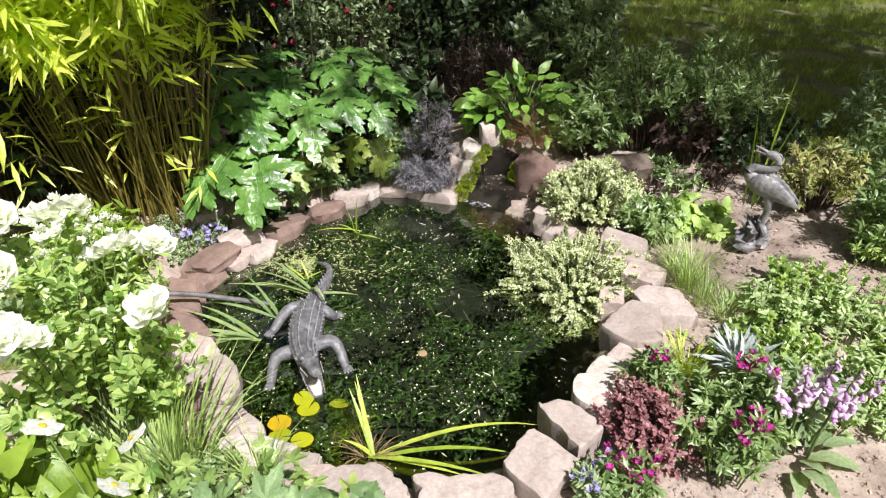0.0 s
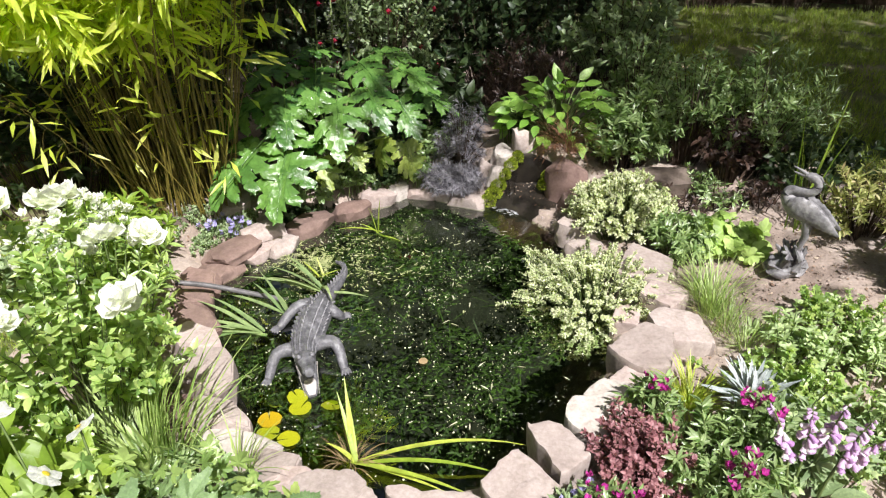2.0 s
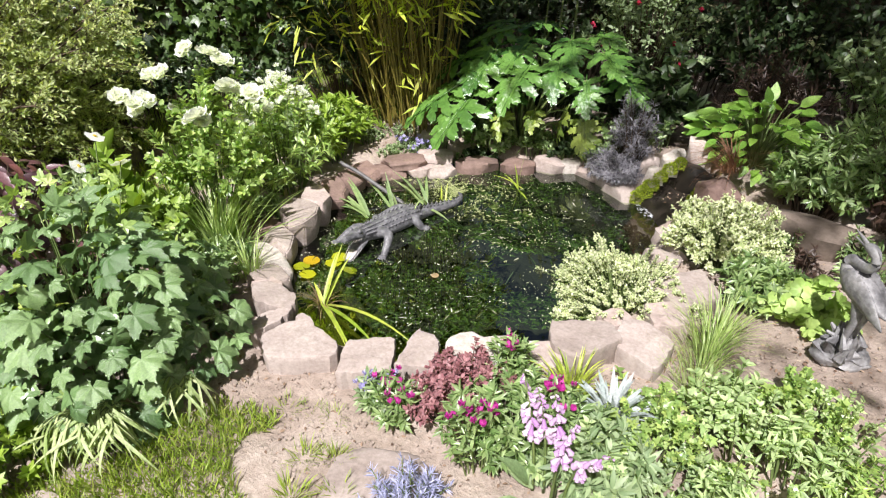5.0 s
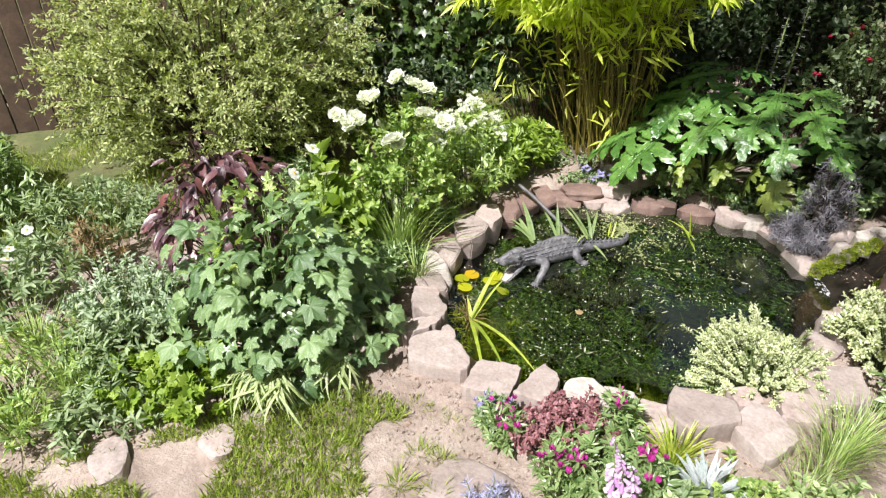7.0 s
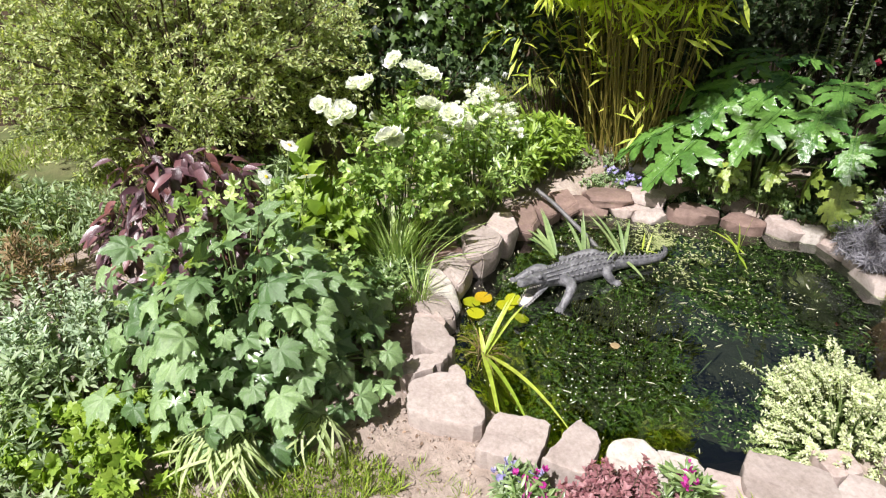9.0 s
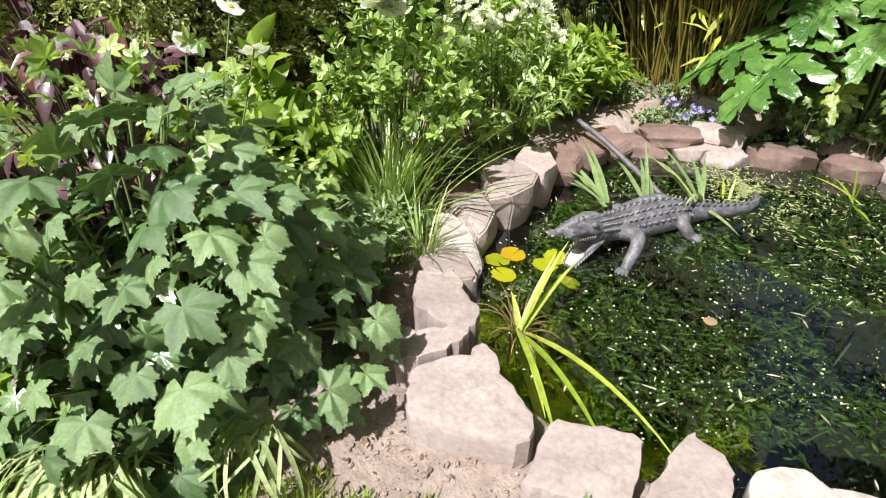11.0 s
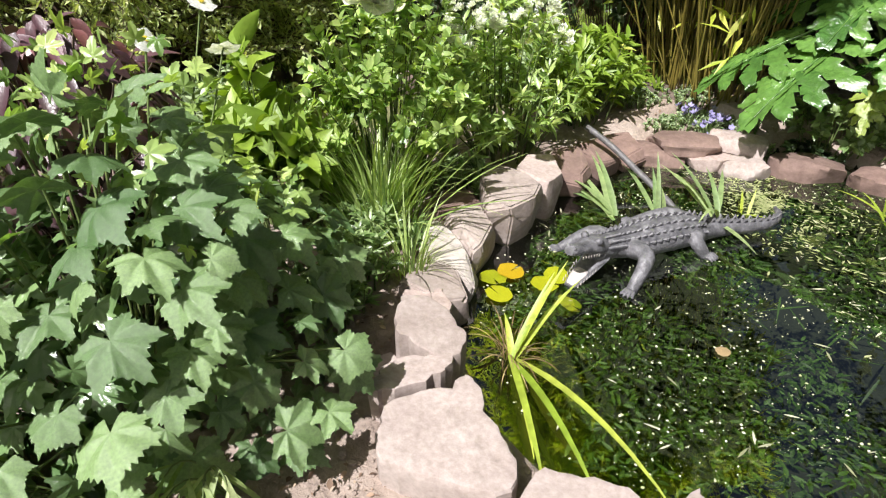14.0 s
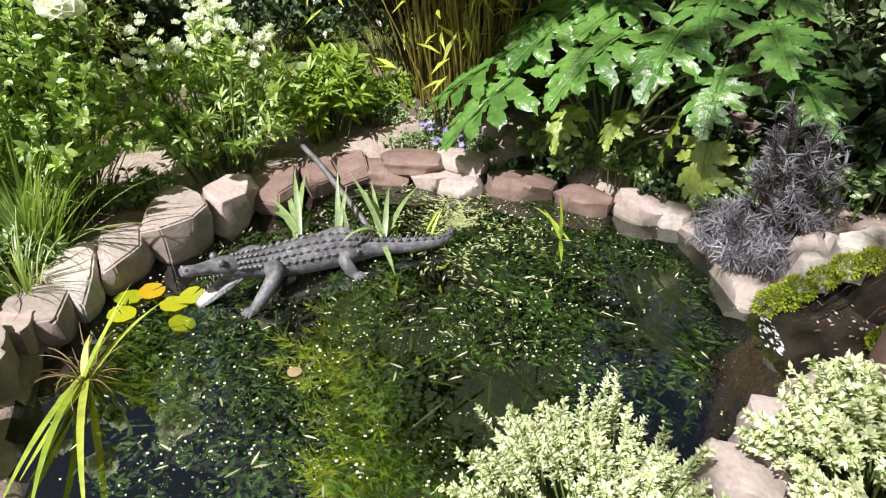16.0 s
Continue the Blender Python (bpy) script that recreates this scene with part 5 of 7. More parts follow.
def acanthus():
    r = rng(51)
    foot = np.array(ground_at(-0.90, 3.88, 0.05))
    root = thing("acanthus", foot, "acanthus with large glossy deeply lobed green leaves", "plant")
    good = [to_mesh("leaf", *acanthus_leaf(k, 4, d), L_ACANTHUS) for k, d in ((1, 0.16), (2, 0.26), (3, 0.34))]
    old = [to_mesh("leaf", *acanthus_leaf(9, 4, 0.30), L_ACANTHUS_OLD)]
    # where each leaf springs from its stalk and where its tip hangs
    for base, tip, worn in [((-1.00, 3.52, 0.53), (-0.99, 3.16, 0.22), 0), ((-1.15, 3.48, 0.53), (-1.34, 3.20, 0.25), 0), ((-1.08, 3.78, 0.74), (-0.97, 3.44, 0.52), 0), ((-0.77, 3.78, 0.69), (-0.69, 3.45, 0.51), 0),
                            ((-0.45, 4.00, 0.62), (-0.31, 3.84, 0.44), 0), ((-1.20, 3.72, 0.70), (-1.42, 3.52, 0.52), 0), ((-0.62, 3.92, 0.72), (-0.46, 3.68, 0.58), 0), ((-0.95, 4.00, 0.80), (-0.86, 3.66, 0.64), 0),
                            ((-1.12, 4.05, 0.84), (-1.28, 3.74, 0.72), 0), ((-0.72, 4.15, 0.81), (-0.52, 3.92, 0.69), 0), ((-0.48, 4.20, 0.76), (-0.22, 4.06, 0.64), 0), ((-0.98, 4.28, 0.86), (-1.00, 3.98, 0.85), 0),
                            ((-0.66, 4.34, 0.82), (-0.40, 4.30, 0.80), 0), ((-1.25, 4.15, 0.84), (-1.52, 4.05, 0.76), 0), ((-0.40, 4.30, 0.60), (-0.12, 4.20, 0.48), 0), ((-0.84, 3.84, 0.50), (-0.92, 3.56, 0.40), 0),
                            ((-0.53, 3.92, 0.42), (-0.60, 3.86, 0.17), 1), ((-0.42, 3.98, 0.36), (-0.34, 3.90, 0.12), 1), ((-0.86, 3.66, 0.38), (-0.78, 3.52, 0.24), 1), ((-0.70, 3.80, 0.40), (-0.62, 3.66, 0.30), 1)]:
        base, tip = np.array(base), np.array(tip)
        p, way = base - foot, tip - base
        ln = float(np.linalg.norm(way)) * (1.0 if not worn else 0.92)
        put("leaf_stalk", to_mesh("leaf_stalk", *tube(curve3(p * np.array([0.12, 0.12, 0]), p * np.array([0.40, 0.40, 0.90]), p + np.array([0, 0, 0.005]), 7), np.linspace(0.009, 0.006, 7), 6), M_STEM), root)
        leaf_parts("leaf", old if worn else good, root, [p], [unit(way) + np.array([0, 0, 0.22])], [np.array([0.0, -0.15, 1.0]) + r.normal(0, 0.10, 3)], ln, r)
    for k in range(3):
        x, y, h = -0.10 + k * 0.09, 0.30 + k * 0.05, 0.98 + 0.13 * k
        stalk = put("flower_stalk", to_mesh("flower_stalk", *tube([(x, y, 0.1), (x + 0.01, y, h * 0.6), (x + 0.03, y, h)], [0.009, 0.008, 0.004], 6), M_STEM), root)
        n = 60
        s = r.uniform(0.55, 1.0, n)
        ang = r.uniform(0, 2 * np.pi, n)
        yd = np.stack([np.cos(ang), np.sin(ang), np.full(n, 0.35)], 1)
        spike = put("flower_spike", to_mesh("flower_spike", *scatter(T_OVAL, np.stack([x + 0.03 * s, np.full(n, y), h * s], 1), yd, np.tile([0, 0, 1.0], (n, 1)), 0.045 * (1.3 - 0.6 * s)), L_SPIKE), stalk, label="grey-mauve bracted flower spike")
        tagged(spike, kind="stuff")


acanthus()

# lacy black plants over the rocks
shrub("black_grass", "low mound of fine black-grey strap leaves over the rocks", "plant", ground_at(-0.11, 3.95, 0.04), (0.21, 0.15, 0.20), leaf_shape(0.08, 0.3, 0.35, 3), 0.046, L_BLACK, None, 230, 34, 61, 0.3, start=0.25, wild=0.6, group="black-leaved plants")
shrub("black_grass", "taller mound of fine black-grey strap leaves", "plant", ground_at(-0.07, 4.04, 0.06), (0.15, 0.12, 0.45), leaf_shape(0.08, 0.3, 0.35, 3), 0.044, L_BLACK, M_WOOD, 130, 26, 62, 0.2, low=-0.2, rough_edge=0.8, start=0.55, wild=0.6, group="black-leaved plants")


def hosta():
    r = rng(71)
    root = thing("hydrangea", ground_at(0.54, 4.44), "mound of bright green pointed oval leaves", "plant")
    me = [to_mesh("leaf", *leaf_shape(0.52, 0.22, d, 6, 0.72), L_HOSTA) for d in (0.05, 0.12, 0.22)]
    d = dome(r, 150, -0.1, 0.5)
    pos = d * np.array([0.40, 0.32, 0.36]) + np.array([0, 0, 0.10])
    out = unit(d * np.array([1, 1, 0.25]))
    leaf_parts("leaf", me, root, pos, out * 0.8 + np.array([0, -0.35, -0.15]) + r.normal(0, 0.22, d.shape), np.array([0.1, -0.7, 1.0]) + out * 0.15 + r.normal(0, 0.18, d.shape), r.uniform(0.085, 0.135, 150), r)
    lots = [tube(curve3((q[0] * 0.15, q[1] * 0.15, 0), (q[0] * 0.5, q[1] * 0.5, q[2] * 0.8), q, 5), 0.0035, 4, False) for q in pos]
    put("branching", to_mesh("branching", *merge(*lots), M_STEM), root)


hosta()

BACK = "shrubs behind the pond"
shrub("shrub", "dark narrow-leaved evergreen shrub in half shade", "shrub", ground_at(0.98, 4.30), (0.30, 0.28, 0.50), T_LANCE, 0.065, L_MID, M_WOOD, 100, 26, 81, group=BACK)
shrub("shrub", "dark twiggy shrub with narrow leaves and bare stems", "shrub", ground_at(1.38, 4.35), (0.34, 0.28, 0.80), T_LANCE, 0.055, L_MID, M_WOOD, 90, 24, 82, 0.25, start=0.5, group=BACK)
shrub("shrub", "dark twiggy shrub with bronze and green leaves", "shrub", ground_at(1.72, 4.20), (0.34, 0.28, 0.78), T_LANCE, 0.055, L_MID, M_WOOD, 90, 24, 83, 0.25, start=0.5, group=BACK)
shrub("shrub", "bronze-leaved shrub among green ones", "shrub", ground_at(1.58, 4.05), (0.25, 0.2, 0.42), T_OVAL, 0.05, L_BRONZE, M_WOOD, 40, 14, 84, group=BACK)
shrub("shrub", "dark mound of fine bronze-black leaves", "shrub", ground_at(0.32, 5.05), (0.42, 0.3, 0.72), T_NEEDLE, 0.07, L_BRONZE, M_WOOD, 110, 26, 85, group=BACK)
shrub("shrub", "airy shrub with soft green pale-edged leaves", "shrub", ground_at(1.00, 5.35), (0.45, 0.40, 1.25), T_OVAL, 0.06, L_SOFT, M_WOOD, 120, 24, 86, 0.2, start=0.45, group=BACK)
shrub("shrub", "shrub with deep shade put into its dark green leaves", "shrub", ground_at(0.10, 5.6), (0.6, 0.4, 1.3), T_OVAL, 0.065, L_DARK, M_WOOD, 130, 24, 87, group=BACK)
shrub("shrub", "shrub with deep shade put into its dark green leaves", "shrub", ground_at(-1.6, 5.3), (0.7, 0.5, 1.7), T_OVAL, 0.065, L_DARK, M_WOOD, 150, 26, 88, group=BACK)
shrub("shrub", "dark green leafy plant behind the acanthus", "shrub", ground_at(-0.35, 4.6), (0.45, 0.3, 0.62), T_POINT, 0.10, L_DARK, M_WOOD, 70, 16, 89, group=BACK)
shrub("shrub", "dark feathery shrub at the edge of the lawn", "shrub", ground_at(1.15, 4.9), (0.35, 0.3, 0.85), T_LANCE, 0.06, L_MID, M_WOOD, 80, 20, 90, 0.2, start=0.4, group=BACK)
fuchsia, tips = shrub("fuchsia", "tall fuchsia with small leaves and hanging red flowers", "shrub", ground_at(-0.75, 5.05), (0.55, 0.4, 1.45), T_OVAL, 0.045, L_SOFT, M_WOOD, 130, 28, 91, 0.2, start=0.4)
bell = to_mesh("flower", *merge(flower_head(4, 0.03, -0.9), tube([(0, 0, 0), (0, 0, -0.035)], [0.008, 0.011], 6)), F_RED)
for k, q in enumerate(tips[rng(92).permutation(130)[:22]]):
    put("flower", bell, fuchsia, pose(q[0], q[1] - 0.03, q[2] - 0.03), "hanging red flower" if k == 0 else "")


# moss, rust-brown sedge and the trickle of the waterfall
def moss(x, y, z, rx, ry, n, seed):
    r = rng(seed)
    root = thing("moss", (x, y, z), "bright yellow-green moss on wet rock", "moss", "moss on the waterfall")
    d = dome(r, n, -0.5, 0.7) * np.array([rx, ry, 0.040])
    v, f = scatter(T_TINY, d, unit(d * np.array([1, 1, 3]) + r.normal(0, 0.02, d.shape)), unit(r.normal(0, 1, d.shape)), r.uniform(0.006, 0.014, n))
    put("cushion", to_mesh("cushion", v, f, L_MOSS), root)


for k, (x, y, z, q) in enumerate(((0.115, 3.885, 0.030, 0.050), (0.150, 3.900, 0.075, 0.050), (0.175, 3.925, 0.125, 0.046), (0.205, 3.965, 0.180, 0.042), (0.245, 3.995, 0.235, 0.040), (0.285, 4.030, 0.270, 0.036), (0.465, 3.945, 0.130, 0.045), (0.480, 3.970, 0.175, 0.040))):
    moss(x, y, z, q, q, 1300, 1 + k)
tussock("sedge", "rust-brown sedge hanging over the waterfall", "grass", ground_at(0.60, 4.02, 0.24), 0.26, 220, L_RUST, 93, 0.010, (1.3, 2.4), 0.55, 0.07, way=(-0.35, -0.45, 0))
m, nodes, links, p = material("running_water")
p.inputs["Transmission Weight"].default_value, p.inputs["IOR"].default_value, p.inputs["Roughness"].default_value = 1.0, 1.33, 0.05
M_RUN = m
m, nodes, links, p = material("foam")
p.inputs["Base Color"].default_value, p.inputs["Roughness"].default_value = (0.5, 0.52, 0.54, 1), 0.35
M_FOAM = m
fall = thing("waterfall", (0.28, 4.02, 0.0), "thin trickle of water falling into the pond with a little foam", "waterfall")
r = rng(94)
for tr in [tube(resample([(x, 0.14, 0.20), (x + r.normal(0, 0.01), -0.02, 0.15), (x + r.normal(0, 0.015), -0.14, 0.05), (x + r.normal(0, 0.02), -0.2, 0.0)], 8), r.uniform(0.0012, 0.0028), 5) for x in r.uniform(-0.05, 0.03, 4)]:
    put("trickle", to_mesh("trickle", *tr, M_RUN), fall)
n = 260
foam = put("foam", to_mesh("foam", *scatter(leaf_shape(0.35, 0.1, 0.0, 3), np.stack([r.normal(-0.02, 0.045, n), r.normal(-0.18, 0.028, n), r.uniform(0.003, 0.010, n)], 1), np.stack([r.normal(1, 0.4, n), r.normal(-0.2, 0.4, n), np.zeros(n)], 1), np.tile([0, 0, 1.0], (n, 1)), r.uniform(0.008, 0.030, n)), M_FOAM), fall)
tagged(foam, kind="stuff")
viola = to_mesh("flower", *flower_head(5, 0.018, 0.3), F_BLUE)
for k in range(3):
    clump = tussock("viola", "small clump of violas with blue flowers on the bank", "flower", ground_at(-1.32 + 0.09 * k, 3.27 + 0.05 * k, 0.03), 0.08, 60, L_SOFT, 95 + k, 0.12, (0.8, 1.8), 0.8, 0.05, group="violas on the bank")
    for i in range(10):
        put("flower", viola, clump, pose(r.normal(0, 0.05), r.normal(0, 0.04), r.uniform(0.04, 0.09), r.uniform(-40, 40), r.uniform(-40, 40), 0))


# ---- the left bank ----
def petal_cluster(parent, places, size, mesh_list, name, r, centre=None):
    for q in places:
        ob = put(name, mesh_list[int(r.integers(len(mesh_list)))], parent, pose(*q, r.uniform(-35, 35), r.uniform(-35, 35), r.uniform(0, 360)) @ Matrix.Scale(size * r.uniform(0.85, 1.15), 4))
        if centre is not None:
            put("centre", centre, ob, pose(0, 0, 0.10) @ Matrix.Scale(0.22, 4), "yellow flower centre")


rose, tips = shrub("rose_bush", "rose bush with glossy leaves and large white blooms", "rose", ground_at(-1.14, 1.70), (0.36, 0.38, 0.92), T_OVAL, 0.042, L_ROSE, M_STEM, 100, 30, 101, 0.25, start=0.40, stem_r=0.003)
r = rng(102)
blooms = [to_mesh("bloom", *flower_head(6, 1.0, 0.05, leaf_shape(1.25, -0.30, -0.40, 6, 1.4, 0.42), 4, s), F_WHITE) for s in (1, 2, 3)]
spots = np.array([(-1.05, 1.78, 1.08), (-0.79, 1.57, 0.88), (-0.83, 1.60, 0.85), (-1.15, 1.43, 0.86), (-1.12, 1.46, 0.90), (-1.16, 1.58, 1.00), (-1.20, 1.55, 0.98), (-1.23, 1.74, 1.07), (-0.90, 1.90, 0.89), (-0.93, 1.93, 0.87), (-1.07, 1.90, 0.86),
                  (-1.22, 1.91, 0.98), (-0.97, 1.81, 0.93), (-1.00, 1.38, 0.93), (-1.05, 1.34, 0.96), (-1.30, 1.66, 0.76), (-1.02, 1.84, 0.90)])
petal_cluster(rose, spots - np.array(rose.location), 0.058, blooms, "bloom", r)
single = [to_mesh("bloom", *flower_head(6, 1.0, 0.12, leaf_shape(0.85, -0.3, 0.1, 4, 1.3, 0.5)), F_WHITE)]
heart = to_mesh("centre", *disc_shape(9, cup=-0.5), F_YELLOW)
small = [to_mesh("bloom", *flower_head(6, 1.0, 0.3, None, 2, 5), F_WHITE)]
phlox, tips = shrub("phlox", "leafy perennial with fresh green leaves and small white flower heads", "flower", ground_at(-1.42, 2.28), (0.30, 0.38, 0.70), T_LANCE, 0.062, L_ROSE, M_STEM, 90, 26, 103, 0.35, start=0.25, low=-0.3)
tips = np.repeat(tips[np.argsort(-tips[:, 2])[:30]], 5, 0)
petal_cluster(phlox, tips + r.normal(0, 0.024, tips.shape) + np.array([0, 0, 0.03]), 0.024, small, "bloom", r)
shrub("perennial", "fresh lime green leafy perennial beside the bamboo", "plant", ground_at(-1.62, 2.78), (0.26, 0.24, 0.44), T_LANCE, 0.08, L_LIME, M_STEM, 60, 20, 104, 0.4)
shrub("perennial", "lime green young foliage below the roses", "plant", ground_at(-1.12, 1.28), (0.22, 0.20, 0.60), T_POINT, 0.12, L_LIME, M_STEM, 34, 12, 105, 0.4)
tussock("day_lily", "tuft of long arching green strap leaves", "plant", ground_at(-0.92, 1.60), 0.50, 272, L_GRASS, 106, 0.020, (0.5, 1.7), 0.38, 0.12, as_parts=True, way=(-0.28, 0.05, 0))
tussock("grass_tuft", "small tuft of thin grass by the stones", "grass", ground_at(-0.62, 1.62), 0.26, 60, L_GRASS, 107, 0.025, (0.4, 1.6), 0.4, 0.05)


def anemone():
    """The large plant: hundreds of vine-like leaves that hang over one another like tiles."""
    r = rng(111)
    foot = np.array(ground_at(-0.42, 0.83))
    root = thing("anemone", foot, "large mound of lobed dark green anemone leaves", "plant")
    me = [to_mesh("leaf", *vine_leaf(k, fl, c, fo), L_ANEMONE) for k, fl, c, fo in ((1, 0.74, 0.34, 0.22), (2, 0.68, 0.48, 0.26), (3, 0.78, 0.40, 0.18), (4, 0.66, 0.26, 0.28), (5, 0.72, 0.58, 0.24), (12, 0.70, 0.30, 0.20), (14, 0.64, 0.42, 0.24))]

    def lay(n, inner, low, apart=0.0):
        d = dome(r, n if not apart else 1600, low, inner)
        if apart:
            kept = []
            for q in d:
                if len(kept) < n and all(np.linalg.norm(q - o) > apart for o in kept):
                    kept.append(q)
            d = np.array(kept)
        lump = 1 + 0.35 * np.array([noise.noise(Vector(unit(q)) * 2.0 + Vector((3, 8, 1))) for q in d])[:, None]
        pos = d * lump * np.array([0.52, 0.51, 0.53]) + np.array([0.02, 0.01, 0.20])
        pos[:, 2] = np.maximum(pos[:, 2], 0.05)
        out = unit(d * np.array([1, 1, 0.5]))
        y = out * 0.85 + np.array([0, 0, -0.60]) + r.normal(0, 0.38, d.shape)
        y[d[:, 2] > 0.75] += np.array([0.3, 0.0, 0.5])
        return pos, y, out * 0.45 + np.array([0.15, -0.35, 1.0]) + r.normal(0, 0.36, d.shape)
    pos, y, z = lay(255, 0.92, -0.50, 0.135)
    leaf_parts("leaf", me, root, pos, y, z, r.uniform(0.052, 0.104, len(pos)), r)
    p2, y2, z2 = lay(280, 0.4, -0.42)
    n3 = 130
    d = dome(r, n3, 0.35, 0.9)
    put("young_foliage", to_mesh("young_foliage", *scatter(vine_leaf(8, 0.50, 0.25, 0.2), d * np.array([0.42, 0.44, 0.58]) + np.array([-0.05, 0.05, 0.28]) + r.normal(0, 0.03, d.shape), unit(d + r.normal(0, 0.6, d.shape)), unit(r.normal(0, 0.5, d.shape) + np.array([0, 0, 1])), r.uniform(0.028, 0.052, n3)), L_ROSE), root, label="small fresh green top leaves")
    rest = put("foliage", to_mesh("foliage", *scatter(vine_leaf(6), p2 * 0.76, y2, z2, r.uniform(0.055, 0.100, 280)), L_ANEMONE), root)
    tagged(rest, kind="stuff")
    pos = pos[::3]
    lots = [tube(curve3((q[0] * 0.3, q[1] * 0.3, -0.03), (q[0] * 0.55, q[1] * 0.55, q[2] * 0.8), q, 5), 0.0032, 4, False) for q in pos]
    for k in range(3):
        q = np.array([-0.35 + r.uniform(-0.15, 0.15), 0.30 + r.uniform(-0.2, 0.1), 0.80 + r.uniform(-0.1, 0.12)]) if k else np.array([-0.71, 1.19, 0.80]) - foot
        lots.append(tube(curve3((q[0] * 0.5, q[1] * 0.5, 0.3), (q[0] * 0.8, q[1] * 0.8, q[2] * 0.7), q, 6), 0.0028, 4, False))
        petal_cluster(root, [q], 0.038, single, "bloom", r, heart)
    tagged(put("branching", to_mesh("branching", *merge(*lots), M_STEM), root), kind="stuff")


anemone()


def ribbon_grass(at, count, per, reach, seed, way, label):
    """Arching stems whose ribbon leaves hang down on both sides."""
    r = rng(seed)
    root = thing("ribbon_grass", at, label, "grass", "ribbon grass at the lawn's edge")
    me = [to_mesh("blade", *blade_shape(0.065, b, 6), L_VARIEG_GRASS) for b in (1.0, 1.5, 2.0)]
    lots = []
    for k in range(count):
        a = way + r.normal(0, 0.45)
        o = np.array([math.cos(a), math.sin(a), 0])
        ln = reach * r.uniform(0.6, 1.1)
        pts = curve3((r.normal(0, 0.03), r.normal(0, 0.03), 0), o * ln * 0.5 + np.array([0, 0, 0.24 * r.uniform(0.8, 1.1)]), o * ln + np.array([0, 0, 0.13]), 8)
        lots.append(tube(pts, 0.0022, 4, False))
        s = np.linspace(0.35, 1.0, per)
        p = np.stack([np.interp(s, np.linspace(0, 1, 8), pts[:, j]) for j in range(3)], 1)
        side = np.array([-o[1], o[0], 0])
        yd = o * 0.55 + side * np.where(np.arange(per) % 2, 0.45, -0.45)[:, None] + np.array([0, 0, -0.35]) + r.normal(0, 0.18, (per, 3))
        leaf_parts("blade", me, root, p, yd, np.array([0, 0, 1.0]) + o * 0.5 + r.normal(0, 0.15, (per, 3)), r.uniform(0.12, 0.21, per), r)
    put("stems", to_mesh("stems", *merge(*lots), M_STEM), root)


ribbon_grass(ground_at(0.02, 0.80, 0.06), 16, 9, 0.25, 112, -1.0, "arching ribbon grass with hanging light green leaves")
ribbon_grass(ground_at(0.00, 1.04, 0.02), 4, 5, 0.16, 113, -0.6, "small arching tuft of light green ribbon grass")
lawn("bed_edge_grass", 0.05, 0.75, 0.2, 1.35, 15000, 0.10, 7, "tufts of longer lawn grass at the bed's edge", True)
shrub("perennial", "lime green leafy ground cover at the lawn's edge", "plant", ground_at(-0.12, 0.40), (0.26, 0.24, 0.22), T_IVY, 0.045, L_LIME, M_STEM, 70, 12, 133, 0.8, group="plants of the left bed")
shrub("perennial", "grey-green leafy herb in the bed", "plant", ground_at(-0.60, 0.05), (0.28, 0.28, 0.30), T_LANCE, 0.05, L_SOFT, M_STEM, 80, 16, 134, 0.7, group="plants of the left bed")
shrub("perennial", "loose green herb with narrow leaves", "plant", ground_at(-0.15, -0.02), (0.26, 0.26, 0.20), T_LANCE, 0.05, L_SOFT, M_STEM, 60, 14, 135, 0.8, group="plants of the left bed")
for x, y, q in ((-1.55, 1.40, 0.20), (-1.30, 1.55, 0.16)):
    shrub("perennial", "low bright green herbs between the roses and the lawn", "plant", ground_at(x, y), (q, q, 0.26), T_LANCE, 0.05, L_ROSE, M_STEM, 46, 14, int(-x * 100), 0.7, group="plants of the left bed")



def knotweed():
    r = rng(121)
    root = thing("persicaria", ground_at(-1.12, 0.68), "sprawling plant with dark purple pointed leaves", "plant")
    shapes = [leaf_shape(0.40, 0.42, dr, 6, 0.70) for dr in (0.25, 0.5, 0.35)]
    me = [to_mesh("leaf", *q, L_PURPLE) for q in shapes]

    def lay(n, inner):
        d = dome(r, n, -0.35, inner)
        lump = 1 + 0.4 * np.array([noise.noise(Vector(unit(q)) * 2.2 + Vector((1, 5, 2))) for q in d])[:, None]
        pos = d * lump * np.array([0.38, 0.36, 0.44]) + np.array([0, -0.03, 0.36])
        pos[:, 2] = np.maximum(pos[:, 2], 0.04)
        out = unit(d * np.array([1, 1, 0.4]))
        return pos, out * 0.75 + np.array([0, 0, -0.75]) + r.normal(0, 0.38, d.shape), np.array([0.25, -0.3, 1.0]) + out * 0.6 + r.normal(0, 0.22, d.shape)
    pos, y, z = lay(290, 0.82)
    leaf_parts("leaf", me, root, pos, y, z, r.uniform(0.065, 0.120, 290), r)
    p2, y2, z2 = lay(260, 0.5)
    tagged(put("foliage", to_mesh("foliage", *scatter(shapes[0], p2, y2, z2, r.uniform(0.08, 0.13, 260)), L_PURPLE), root), kind="stuff")
    lots = [tube(curve3((q[0] * 0.2, q[1] * 0.2, -0.03), (q[0] * 0.5, q[1] * 0.5, q[2] * 0.8), q, 5), 0.0030, 4, False) for q in pos[::3]]
    tagged(put("branching", to_mesh("branching", *merge(*lots), M_WOOD), root), kind="stuff")


